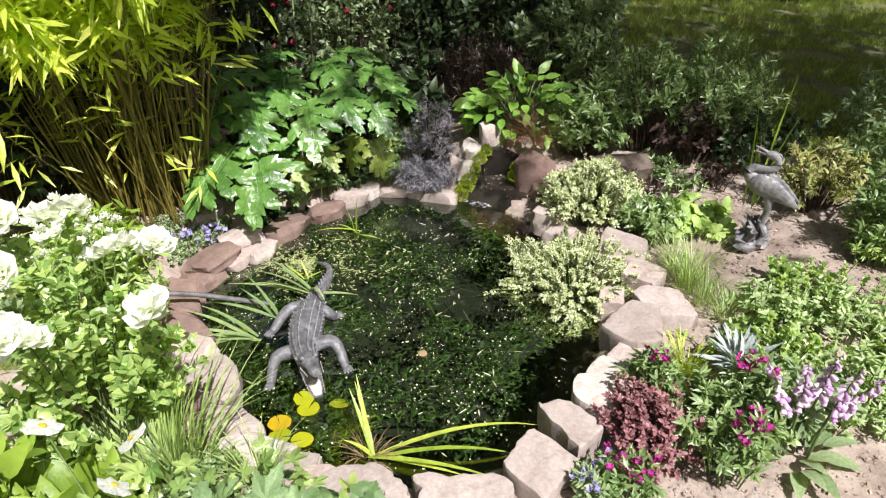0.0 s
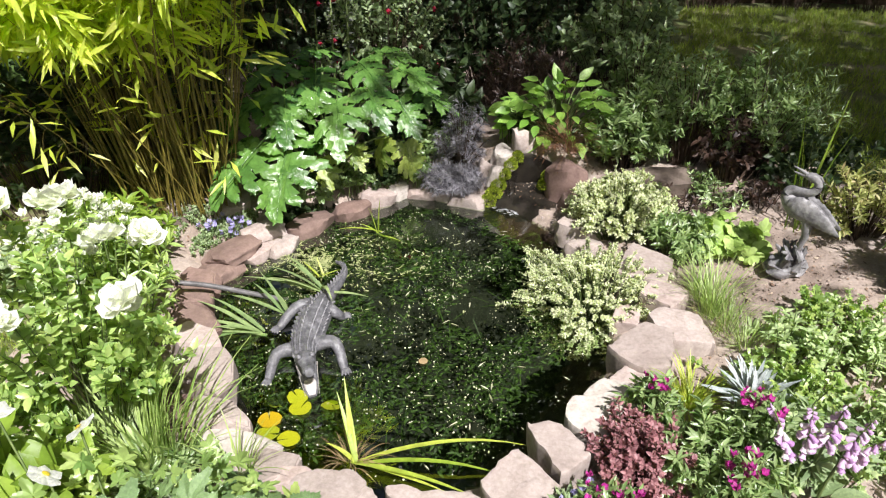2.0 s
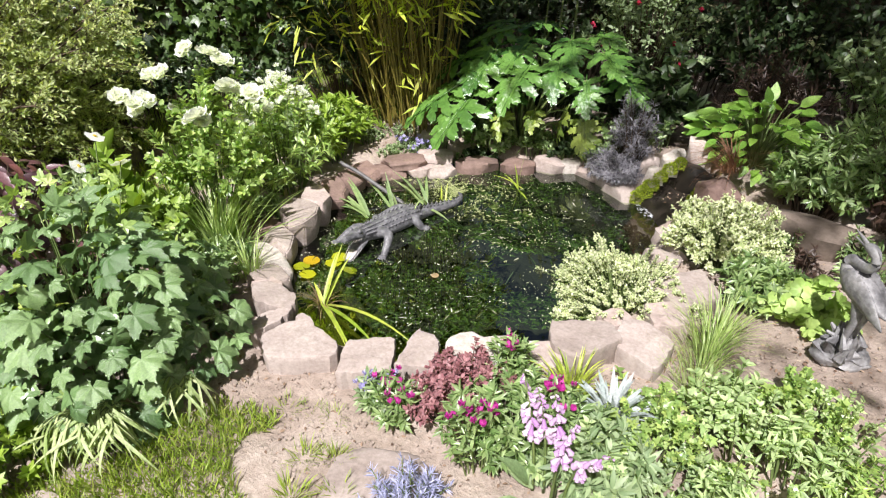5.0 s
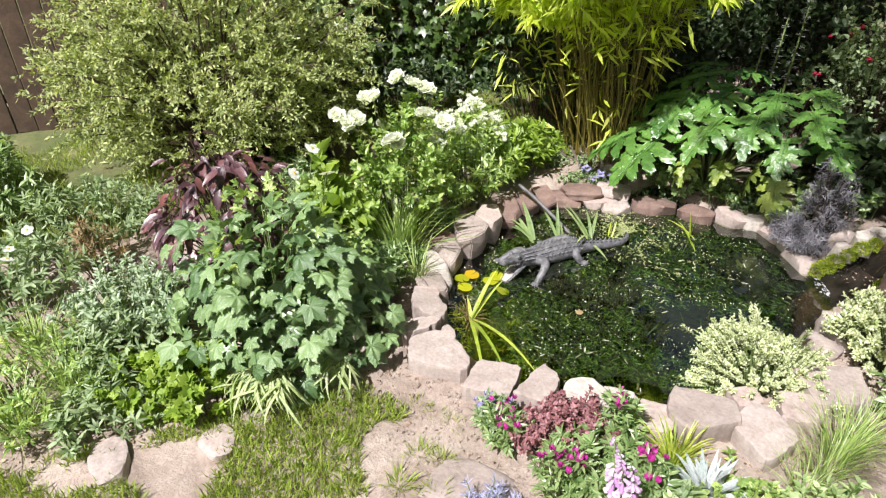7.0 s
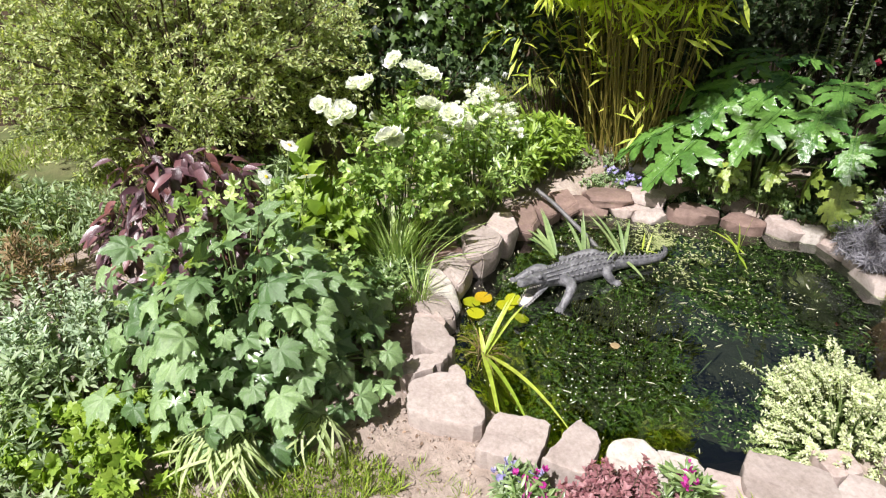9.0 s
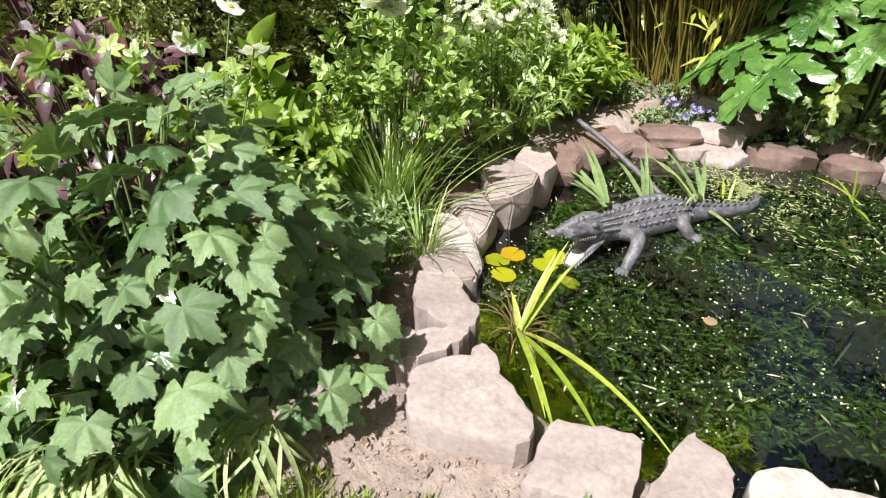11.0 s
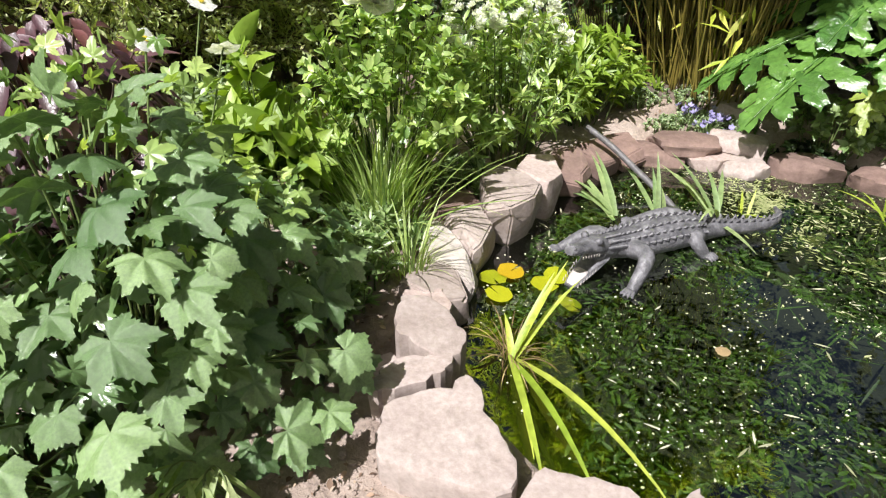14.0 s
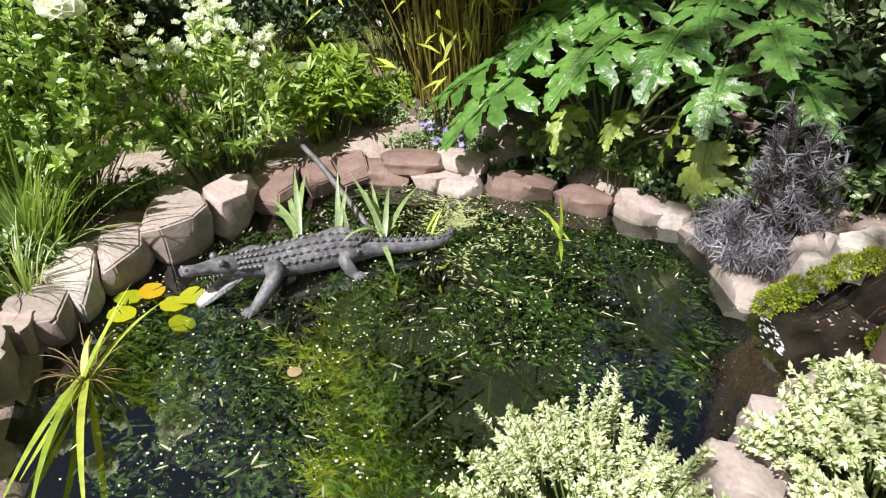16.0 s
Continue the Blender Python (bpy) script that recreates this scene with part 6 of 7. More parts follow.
knotweed()
LEFT = "plants of the left bed"
spray_shrub("abelia", "large airy shrub with small olive green leaves", "shrub", ground_at(-2.72, 0.74), (0.92, 1.16, 1.62), leaf_shape(0.36, 0.2, 0.15, 2), 0.037, L_OLIVE, M_WOOD, 230, 18, 24, 0.25, 122)
shrub("sedum", "low mound of blue-green fleshy leaves", "plant", ground_at(-0.85, 0.10), (0.34, 0.36, 0.36), leaf_shape(0.34, 0.3, 0.2, 3), 0.034, L_SEDUM, M_STEM, 170, 26, 123, 0.7, up=1.1, wild=0.5, group=LEFT)
shrub("astilbe", "feathery pinkish brown flower plumes", "plant", ground_at(-1.40, -0.08), (0.16, 0.18, 0.40), T_NEEDLE, 0.05, L_STRAW, M_STEM, 40, 30, 124, 0.5, group=LEFT)
shrub("perennial", "low lime green leafy ground cover", "plant", ground_at(-0.28, 0.16), (0.30, 0.28, 0.16), T_ROUND, 0.035, L_LIME, M_STEM, 70, 12, 125, 0.8, group=LEFT)
shrub("perennial", "loose green herb with narrow leaves", "plant", ground_at(-0.45, -0.30), (0.42, 0.35, 0.22), T_LANCE, 0.042, L_ROSE, M_STEM, 90, 18, 126, 0.8, up=1.1, group=LEFT)
for k, (x, y) in enumerate(((-0.42, -0.18), (-0.75, -0.34), (-0.20, -0.36))):
    tussock("grass_tuft", "loose tuft of fresh green grass in the bed", "grass", ground_at(x, y), 0.28, 140, L_GRASS, 140 + k, 0.020, (0.6, 1.8), 0.5, 0.09)
daisy, tips = shrub("daisy", "loose green plant with small white daisies", "flower", ground_at(-1.25, -0.55), (0.45, 0.40, 0.40), T_LANCE, 0.06, L_SOFT, M_STEM, 100, 18, 127, 0.6, group=LEFT)
petal_cluster(daisy, tips[np.argsort(-tips[:, 2])[:14]] + np.array([0, 0, 0.02]), 0.03, single, "bloom", r, heart)
shrub("perennial", "soft green mixed herbs at the back of the bed", "plant", ground_at(-1.85, -0.15), (0.40, 0.55, 0.42), T_LANCE, 0.055, L_SOFT, M_STEM, 120, 20, 128, 0.7, group=LEFT)
shrub("perennial", "leafy green herb at the back of the bed", "plant", ground_at(-2.30, -0.85), (0.5, 0.45, 0.60), T_LANCE, 0.08, L_MID, M_STEM, 90, 18, 129, 0.5, group=LEFT)
shrub("perennial", "soft green mixed herbs at the back of the bed", "plant", ground_at(-1.60, 1.0), (0.30, 0.35, 0.45), T_LANCE, 0.055, L_SOFT, M_STEM, 80, 18, 130, 0.6, group=LEFT)
lilyfl, tips = shrub("lily", "leafy stems with a few red and white flowers", "flower", ground_at(-2.75, -0.85), (0.25, 0.25, 0.62), T_LANCE, 0.09, L_MID, M_STEM, 30, 16, 131, 0.5, group=LEFT)
petal_cluster(lilyfl, tips[np.argsort(-tips[:, 2])[:5]], 0.06, [to_mesh("bloom", *flower_head(6, 1.0, 0.5), F_RED)], "bloom", r)


# ---- the right bank ----
RIGHT = "plants of the right bed"
shrub("euonymus", "cream and green variegated shrub leaning over the water", "shrub", ground_at(0.70, 2.93, -0.02), (0.39, 0.36, 0.36), leaf_shape(0.44, 0.3, 0.15, 2), 0.0165, L_VARIEG, M_STEM, 760, 52, 141, 0.35, low=-0.15, inner=0.72, rough_edge=0.30, up=1.1, wild=0.45, start=0.55, group="variegated shrubs")
shrub("euonymus", "cream and green variegated shrub beside the waterfall", "shrub", ground_at(0.86, 3.52), (0.30, 0.26, 0.36), leaf_shape(0.42, 0.3, 0.15, 2), 0.021, L_VARIEG, M_STEM, 420, 46, 142, 0.4, inner=0.65, up=1.1, wild=0.45, start=0.5, group="variegated shrubs")
shrub("shrub", "low fresh green shrub on the bank", "shrub", ground_at(1.17, 3.30), (0.20, 0.20, 0.24), T_LANCE, 0.05, L_MID, M_STEM, 80, 18, 143, 0.5, group=RIGHT)
shrub("geranium", "golden green plant with rounded lobed leaves", "plant", ground_at(1.40, 3.30), (0.20, 0.18, 0.15), T_ROUND, 0.062, L_GOLDEN, M_STEM, 50, 5, 144, 0.5, up=1.5, wild=0.25, group=RIGHT)
tussock("grass_tuft", "tuft of fine green grass on bare soil", "grass", ground_at(1.22, 2.78), 0.30, 180, L_GRASS, 145, 0.014, (0.4, 1.5), 0.45, 0.06)
for x, y, h in ((1.26, 2.66, 0.20), (1.30, 2.52, 0.18), (1.20, 2.92, 0.24)):
    tussock("grass_tuft", "tuft of fine green grass on bare soil", "grass", ground_at(x, y), h, 110, L_GRASS, int(x * 1000), 0.016, (0.4, 1.5), 0.5, 0.07)
tussock("dry_grass", "dry straw-coloured grass stems on the soil", "grass", ground_at(1.14, 2.62), 0.16, 50, L_STRAW, 146, 0.02, (0.8, 1.8), 1.0, 0.07)
shrub("nandina", "shrub with pale gold-green leaflets", "shrub", ground_at(2.12, 3.42), (0.28, 0.24, 0.42), T_LANCE, 0.042, L_NANDINA, M_WOOD, 90, 26, 147, 0.3, start=0.4, group=RIGHT)
reed = tussock("reed", "tall yellow-green stalks with a few broad leaves behind the heron", "plant", ground_at(1.80, 3.48), 0.72, 10, L_LIME, 148, 0.018, (0.1, 0.5), 0.14, 0.06)
shrub("foliage_plant", "shaded dark plants behind the heron", "plant", ground_at(2.05, 3.95), (0.35, 0.25, 0.40), T_OVAL, 0.05, L_DARK, M_STEM, 70, 16, 149, 0.5, group=RIGHT)
shrub("foliage_plant", "tall airy green plant at the lawn's edge", "plant", ground_at(2.0, 4.55), (0.5, 0.3, 0.75), T_NEEDLE, 0.07, L_MID, M_STEM, 60, 16, 150, 0.5, group=RIGHT)
r = rng(150)
T_OV2, T_LA2 = leaf_shape(0.55, 0.3, 0.25, 3), leaf_shape(0.28, 0.3, 0.35, 3)
KINDS = [(L_BED, T_OV2, 0.034), (L_BED, T_OV2, 0.040), (L_ROSE, T_IVY, 0.034), (L_BED, T_LA2, 0.050), (L_ROSE, T_LA2, 0.046), (L_BED, T_IVY, 0.040), (L_ROSE, T_OV2, 0.044), (L_SOFT, T_OV2, 0.026)]
spots = [(x, y) for x in np.arange(1.28, 2.36, 0.165) for y in np.arange(1.84, 2.86, 0.165)]
for k, (x, y) in enumerate(spots):
    x, y = x + r.uniform(-0.06, 0.06), y + r.uniform(-0.06, 0.06)
    if math.hypot(x - 1.62, y - 3.03) < 0.32 or (x < 1.62 and y > 2.62) or (x > 1.92 and 2.5 < y < 2.8) or (x < 1.40 and y > 2.45):
        continue
    mat, shp, sz = KINDS[int(r.integers(8))]
    q = r.uniform(0.12, 0.19)
    shrub("perennial", "spreading green leafy perennial on bare soil", "plant", ground_at(x, y), (q, q * r.uniform(0.8, 1.2), r.uniform(0.08, 0.26)), shp, sz * r.uniform(0.55, 0.95), mat, M_STEM, 28, 15, 400 + k, 0.6, group=RIGHT, rough_edge=0.7, wild=0.42, up=1.2)
for x, y in ((2.20, 2.95), (2.36, 2.72), (2.45, 3.05)):
    shrub("perennial", "taller leafy green perennial with pointed leaves", "plant", ground_at(x, y), (0.19, 0.19, 0.42), T_LANCE, 0.062, L_MID, M_STEM, 60, 18, int(x * 100), 0.5, group=RIGHT)


def litter(name, x0, x1, y0, y1, n, seed, label):
    r = rng(seed)
    x, y = r.uniform(x0, x1, n), r.uniform(y0, y1, n)
    keep = (pond_gap(x, y) > 0.12) & ~lawn_mask(x, y)
    x, y = x[keep], y[keep]
    n = len(x)
    v, f = scatter(T_OVAL, np.stack([x, y, ground_z(x, y) + 0.006], 1), unit(r.normal(0, 1, (n, 3)) * np.array([1, 1, 0.25])), unit(r.normal(0, 0.5, (n, 3)) + np.array([0, 0, 1])), r.uniform(0.006, 0.030, n) * r.uniform(0.4, 1.0, n))
    tagged(put(name, to_mesh(name, v, f, L_LITTER)), label, "litter", kind="stuff")


def soil_crumbs(name, x0, x1, y0, y1, n, seed, label):
    """Clods and small stones strewn over bare soil."""
    r = rng(seed)
    x, y = r.uniform(x0, x1, n), r.uniform(y0, y1, n)
    keep = (pond_gap(x, y) > 0.16) & ~lawn_mask(x, y)
    x, y = x[keep], y[keep]
    lots = []
    shapes = []
    for k in range(6):
        v, f = blob((0, 0, 0.25), (1.0, 0.8, 0.55), 6)
        shapes.append((v * (1 + r.uniform(-0.25, 0.25, (len(v), 1))), f))
    for k in range(6):
        px, py = x[k::6], y[k::6]
        m = len(px)
        lots.append(scatter(shapes[k], np.stack([px, py, ground_z(px, py)], 1), np.stack([r.normal(0, 1, m), r.normal(0, 1, m), r.normal(0, 0.15, m)], 1), np.tile([0, 0, 1.0], (m, 1)), 0.003 + 0.012 * r.uniform(0, 1, m) ** 4))
    tagged(put(name, to_mesh(name, *merge(*lots), M_SOIL, False)), label, "soil", kind="stuff")


for k, (x, y, h, n) in enumerate(((0.62, 1.30, 0.07, 60), (0.45, 1.42, 0.06, 40), (0.78, 1.22, 0.08, 70), (0.30, 1.30, 0.06, 50), (0.92, 1.12, 0.08, 70), (0.68, 1.10, 0.08, 80), (0.55, 1.22, 0.07, 60), (1.02, 1.30, 0.08, 60), (0.38, 1.36, 0.05, 30))):
    tussock("grass_tuft", "small tuft of lawn grass on bare soil", "grass", ground_at(x, y), h, n, L_LAWN, 700 + k, 0.05, (0.4, 1.4), 0.6, 0.06, group="grass tufts on the soil")
soil_crumbs("soil_crumbs", -0.1, 2.4, 0.9, 3.6, 9000, 195, "crumbs of dry pinkish soil and small stones")
soil_crumbs("bed_crumbs", -1.6, 0.5, -0.6, 1.5, 2600, 196, "crumbs of dry pinkish soil in the left bed")
litter("leaf_litter", 0.0, 2.6, 1.1, 4.4, 5200, 190, "dry leaf litter and bits of bark on the soil")
litter("left_leaf_litter", -2.0, 0.1, -0.5, 1.6, 2500, 191, "dry leaf litter on the soil of the left bed")
shrub("perennial", "green feathery plant below the magenta flowers", "plant", ground_at(0.98, 1.82), (0.22, 0.22, 0.26), T_LANCE, 0.05, L_MID, M_STEM, 90, 18, 161, 0.6, group=RIGHT)
shrub("perennial", "green leafy plant round the foxgloves", "plant", ground_at(1.28, 1.92), (0.22, 0.20, 0.24), T_LANCE, 0.06, L_SOFT, M_STEM, 70, 16, 162, 0.6, group=RIGHT)
tussock("day_lily", "yellow-green tuft of short strap leaves", "plant", ground_at(0.99, 2.16), 0.20, 110, L_IRIS, 163, 0.045, (0.5, 1.8), 0.6, 0.05, as_parts=True)
tussock("rose_campion", "rosette of felty silver leaves", "plant", ground_at(1.20, 2.13, 0.08), 0.16, 80, L_SILVER, 164, 0.16, (0.2, 0.9), 1.0, 0.04, as_parts=True)
shrub("berberis", "low cushion of dark red-purple small leaves", "shrub", ground_at(0.74, 1.80), (0.19, 0.21, 0.24), T_OVAL, 0.022, L_BERBERIS, M_WOOD, 150, 34, 165, 0.5)


def blossom_plant(name, label, at, count, spread, h, size, mat, seed, leaf_mat, group):
    r = rng(seed)
    root, tips = shrub(name, label, "flower", at, (spread, spread, h), T_LANCE, 0.045, leaf_mat, M_STEM, 40, 12, seed, 0.5, group=group)
    me = [to_mesh("bloom", *merge(flower_head(5, 1.0, 0.5), tube([(0, 0, -0.5), (0, 0, 0.1)], [0.12, 0.3], 6, False)), mat)]
    q = tips[np.argsort(-tips[:, 2])[:count]]
    petal_cluster(root, np.concatenate([q, q + r.normal(0, 0.02, q.shape)]), size, me, "bloom", r)


MAG = "magenta flowers"
blossom_plant("penstemon", "small plant with bright magenta flowers", ground_at(0.62, 1.60), 9, 0.13, 0.20, 0.016, F_MAGENTA, 171, L_MID, MAG)
blossom_plant("penstemon", "small plant with bright magenta flowers", ground_at(0.98, 1.66), 8, 0.14, 0.32, 0.018, F_MAGENTA, 172, L_MID, MAG)
blossom_plant("penstemon", "small plant with bright magenta flowers", ground_at(1.13, 1.92), 6, 0.10, 0.36, 0.018, F_MAGENTA, 173, L_MID, MAG)
blossom_plant("penstemon", "small plant with bright magenta flowers", ground_at(0.80, 2.02), 5, 0.10, 0.30, 0.016, F_MAGENTA, 174, L_MID, MAG)
blossom_plant("lobelia", "low plant with blue-violet flowers", ground_at(0.52, 1.58), 10, 0.08, 0.16, 0.016, F_BLUE, 175, L_SOFT, "blue flowers")
shrub("lavender", "grey-blue lavender at the bed's edge", "plant", ground_at(0.98, 1.36), (0.17, 0.14, 0.15), T_NEEDLE, 0.035, F_LAVENDER, M_STEM, 90, 22, 176, 0.6)


def foxglove():
    r = rng(181)
    root = thing("foxglove", ground_at(1.24, 1.72), "foxglove spikes with lilac and pink bells and broad leaves", "flower")
    bellm = to_mesh("bell", *merge(tube([(0, 0, 0), (0, 0.3, -0.12), (0, 0.75, -0.42), (0, 1.0, -0.70)], [0.10, 0.26, 0.34, 0.48], 9, False), scatter(leaf_shape(0.9, 0, 0.2, 3), [(0, 1.0, -0.70)] * 4, [(0.6, 0.5, -0.5), (-0.6, 0.5, -0.5), (0, 0.9, -0.1), (0, 0.1, -0.9)], [(0, 0, 1)] * 4, 0.35)), F_LILAC)
    for x, y, tx, ty, h in [(-0.05, 0.0, -0.17, 0.05, 0.42), (-0.02, 0.02, -0.07, 0.0, 0.46), (0.02, 0.03, 0.01, -0.02, 0.50), (0.04, -0.02, 0.10, -0.02, 0.45), (0.06, 0.02, 0.22, -0.01, 0.40)]:
        pts = curve3((x, y, 0), (x, y, h * 0.6), (tx, ty, h), 10)
        stalk = put("flower_stalk", to_mesh("flower_stalk", *tube(pts, np.linspace(0.006, 0.002, 10), 6), M_STEM), root)
        for i in range(24):
            s = 0.52 + 0.48 * i / 24
            p = np.array([np.interp(s, np.linspace(0, 1, 10), pts[:, j]) for j in range(3)])
            put("bell", bellm, stalk, pose(*p, 0, 0, r.uniform(0, 360)) @ Matrix.Scale(0.023 * (1.2 - 0.85 * s ** 4), 4))
    me = [to_mesh("leaf", *leaf_shape(0.42, 0.3, 0.35, 6), L_SOFT)]
    a = r.uniform(0, 2 * np.pi, 24)
    o = np.stack([np.cos(a), np.sin(a), r.uniform(0.2, 1.3, 24)], 1)
    leaf_parts("leaf", me, root, o * r.uniform(0.02, 0.10, (24, 1)), o + r.normal(0, 0.2, o.shape), np.tile([0, 0, 1.0], (24, 1)), r.uniform(0.09, 0.17, 24), r)


foxglove()

# ---- fill of the beds ----
FILL = "low plants between the larger ones"
shrub("perennial", "plants with shade put into their dark leaves behind the bamboo", "plant", ground_at(-2.55, 3.55), (0.55, 0.6, 0.9), T_OVAL, 0.06, L_DARK, M_WOOD, 120, 22, 301, 0.5, group=FILL)
shrub("perennial", "plants with shade put into their dark leaves behind the bamboo", "plant", ground_at(-2.6, 4.6), (0.6, 0.6, 1.2), T_OVAL, 0.065, L_DARK, M_WOOD, 130, 22, 302, 0.4, group=FILL)
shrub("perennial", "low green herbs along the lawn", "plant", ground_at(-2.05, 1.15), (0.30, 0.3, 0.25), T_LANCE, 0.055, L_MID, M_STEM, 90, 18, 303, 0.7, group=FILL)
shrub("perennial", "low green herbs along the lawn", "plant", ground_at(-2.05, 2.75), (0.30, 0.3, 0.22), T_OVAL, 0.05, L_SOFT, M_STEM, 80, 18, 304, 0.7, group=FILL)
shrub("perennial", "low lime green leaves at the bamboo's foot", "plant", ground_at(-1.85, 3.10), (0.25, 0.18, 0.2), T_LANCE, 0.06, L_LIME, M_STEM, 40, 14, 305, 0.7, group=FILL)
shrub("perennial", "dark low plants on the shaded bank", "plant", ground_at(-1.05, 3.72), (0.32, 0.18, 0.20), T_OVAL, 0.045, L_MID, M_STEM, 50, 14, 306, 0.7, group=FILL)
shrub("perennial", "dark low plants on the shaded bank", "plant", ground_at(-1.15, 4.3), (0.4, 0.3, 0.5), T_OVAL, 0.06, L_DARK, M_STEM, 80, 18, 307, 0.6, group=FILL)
shrub("perennial", "plants with shade put into their dark leaves behind the bamboo", "plant", ground_at(-1.95, 4.25), (0.45, 0.4, 0.7), T_OVAL, 0.06, L_DARK, M_WOOD, 90, 20, 308, 0.5, group=FILL)
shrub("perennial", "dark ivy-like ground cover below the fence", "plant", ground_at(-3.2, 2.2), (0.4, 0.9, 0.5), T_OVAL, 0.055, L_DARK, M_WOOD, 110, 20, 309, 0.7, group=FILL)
shrub("perennial", "plants with the trees' shade put into their dark leaves", "plant", ground_at(-0.9, 5.9), (0.9, 0.5, 1.0), T_OVAL, 0.07, L_DARK, M_WOOD, 130, 22, 310, 0.6, group=FILL)
shrub("perennial", "plants with the trees' shade put into their dark leaves", "plant", ground_at(0.7, 6.3), (0.7, 0.5, 1.3), T_OVAL, 0.07, L_DARK, M_WOOD, 120, 22, 311, 0.5, group=FILL)
shrub("perennial", "loose grey-green plant by the lawn with pale flower tips", "plant", ground_at(3.0, 4.35), (0.35, 0.3, 0.6), T_LANCE, 0.06, L_SOFT, M_STEM, 60, 16, 312, 0.5, group=FILL)
shrub("perennial", "green leafy plant at the lawn's edge", "plant", ground_at(2.65, 3.75), (0.3, 0.3, 0.35), T_LANCE, 0.06, L_MID, M_STEM, 60, 16, 313, 0.5, group=FILL)

# dark plants added over lit bare ground, in place of the fence's shade
shrub("perennial", "dark plants added to stand in for shade at the back fence", "plant", ground_at(-2.8, 5.9), (0.6, 0.5, 0.9), T_OVAL, 0.065, L_DARK, M_WOOD, 110, 22, 314, 0.6, group=FILL)
shrub("perennial", "dark plants added to stand in for shade at the back fence", "plant", ground_at(-3.3, 5.3), (0.5, 0.5, 0.8), T_OVAL, 0.065, L_DARK, M_WOOD, 100, 22, 315, 0.6, group=FILL)
for k, (x, y, q) in enumerate(((-0.66, 1.46, 0.13), (-0.82, 1.58, 0.14), (-0.52, 1.36, 0.12), (-0.95, 1.50, 0.15), (-1.14, 1.95, 0.13))):
    shrub("perennial", "low shaded herbs between the leaves and the stones", "plant", ground_at(x, y), (q, q, 0.15), T_LANCE, 0.045, L_MID, M_STEM, 40, 14, 320 + k, 0.8, group=FILL)
BANK = "low plants on the back bank"
for k, (x, y, q, h) in enumerate(((-1.42, 3.12, 0.10, 0.05), (-1.52, 3.30, 0.12, 0.06), (-1.30, 3.42, 0.10, 0.07), (-1.18, 3.44, 0.09, 0.06), (-1.60, 3.08, 0.10, 0.08), (-1.42, 3.28, 0.10, 0.04), (-1.72, 3.00, 0.12, 0.10))):
    shrub("ground_cover", "thin creeping ground cover on the stony bank", "plant", ground_at(x, y), (q, q, h), T_OV2, 0.016, L_SOFT, M_STEM, 60, 12, 330 + k, 0.9, group=BANK, rough_edge=0.7)
# every other plant takes the dark leaf, as shade put into its colour
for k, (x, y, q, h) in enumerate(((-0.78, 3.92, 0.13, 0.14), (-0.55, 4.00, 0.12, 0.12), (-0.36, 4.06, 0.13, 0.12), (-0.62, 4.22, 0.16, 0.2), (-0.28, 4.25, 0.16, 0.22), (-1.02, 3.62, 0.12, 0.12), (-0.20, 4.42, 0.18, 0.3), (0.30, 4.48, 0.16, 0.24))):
    shrub("ground_cover", "low plants, every other one darkened for the shade of larger leaves", "plant", ground_at(x, y), (q, q, h), T_OV2, 0.035, L_DARK if k % 2 else L_MID, M_STEM, 50, 14, 340 + k, 0.8, group=BANK, rough_edge=0.6)
for k in range(4):
    clump = tussock("viola", "small clump of violas with blue flowers on the bank", "flower", ground_at(-1.40 + 0.08 * k, 3.20 + 0.06 * k, 0.02), 0.07, 40, L_SOFT, 98 + k, 0.12, (0.8, 1.8), 0.8, 0.05, group="violas on the bank")
    for i in range(9):
        put("flower", viola, clump, pose(r.normal(0, 0.05), r.normal(0, 0.04), r.uniform(0.03, 0.08), r.uniform(-40, 40), r.uniform(-40, 40), 0))
litter("back_leaf_litter", -2.0, 1.0, 3.0, 4.8, 3600, 192, "dark leaf litter on the soil of the back bank")
# added shrubs whose dark leaves stand in for shade on the sunlit fence
for k in range(7):
    shrub("shrub", "dark shrub added to give the far fence its shade", "shrub", ground_at(0.6 + 1.05 * k, 9.35 + 0.1 * (k % 2)), (0.75, 0.45, 1.35 + 0.25 * (k % 3)), T_OVAL, 0.085, L_DARK, M_WOOD, 90, 20, 350 + k, 0.5, group="shrubs along the far fence")
for k, (x, y, q) in enumerate(((1.22, 3.62, 0.12), (1.48, 3.72, 0.14), (1.72, 3.78, 0.13), (1.36, 3.88, 0.12), (1.95, 3.62, 0.12), (1.02, 3.78, 0.12))):
    shrub("ground_cover", "low thin herbs on the soil below the shrubs", "plant", ground_at(x, y), (q, q, 0.16), T_LA2, 0.04, L_MID if k % 2 else L_BRONZE, M_WOOD, 30, 10, 360 + k, 0.6, group="low plants between the larger ones", rough_edge=0.7)



# ---- in and on the pond ----
def pond_points(r, n, inside=0.05):
    a, q = r.uniform(-np.pi, np.pi, n), np.sqrt(r.uniform(0, 1, n))
    rad = (pond_radius(a) - inside) * q
    return POND[0] + rad * np.cos(a), POND[1] + rad * np.sin(a)


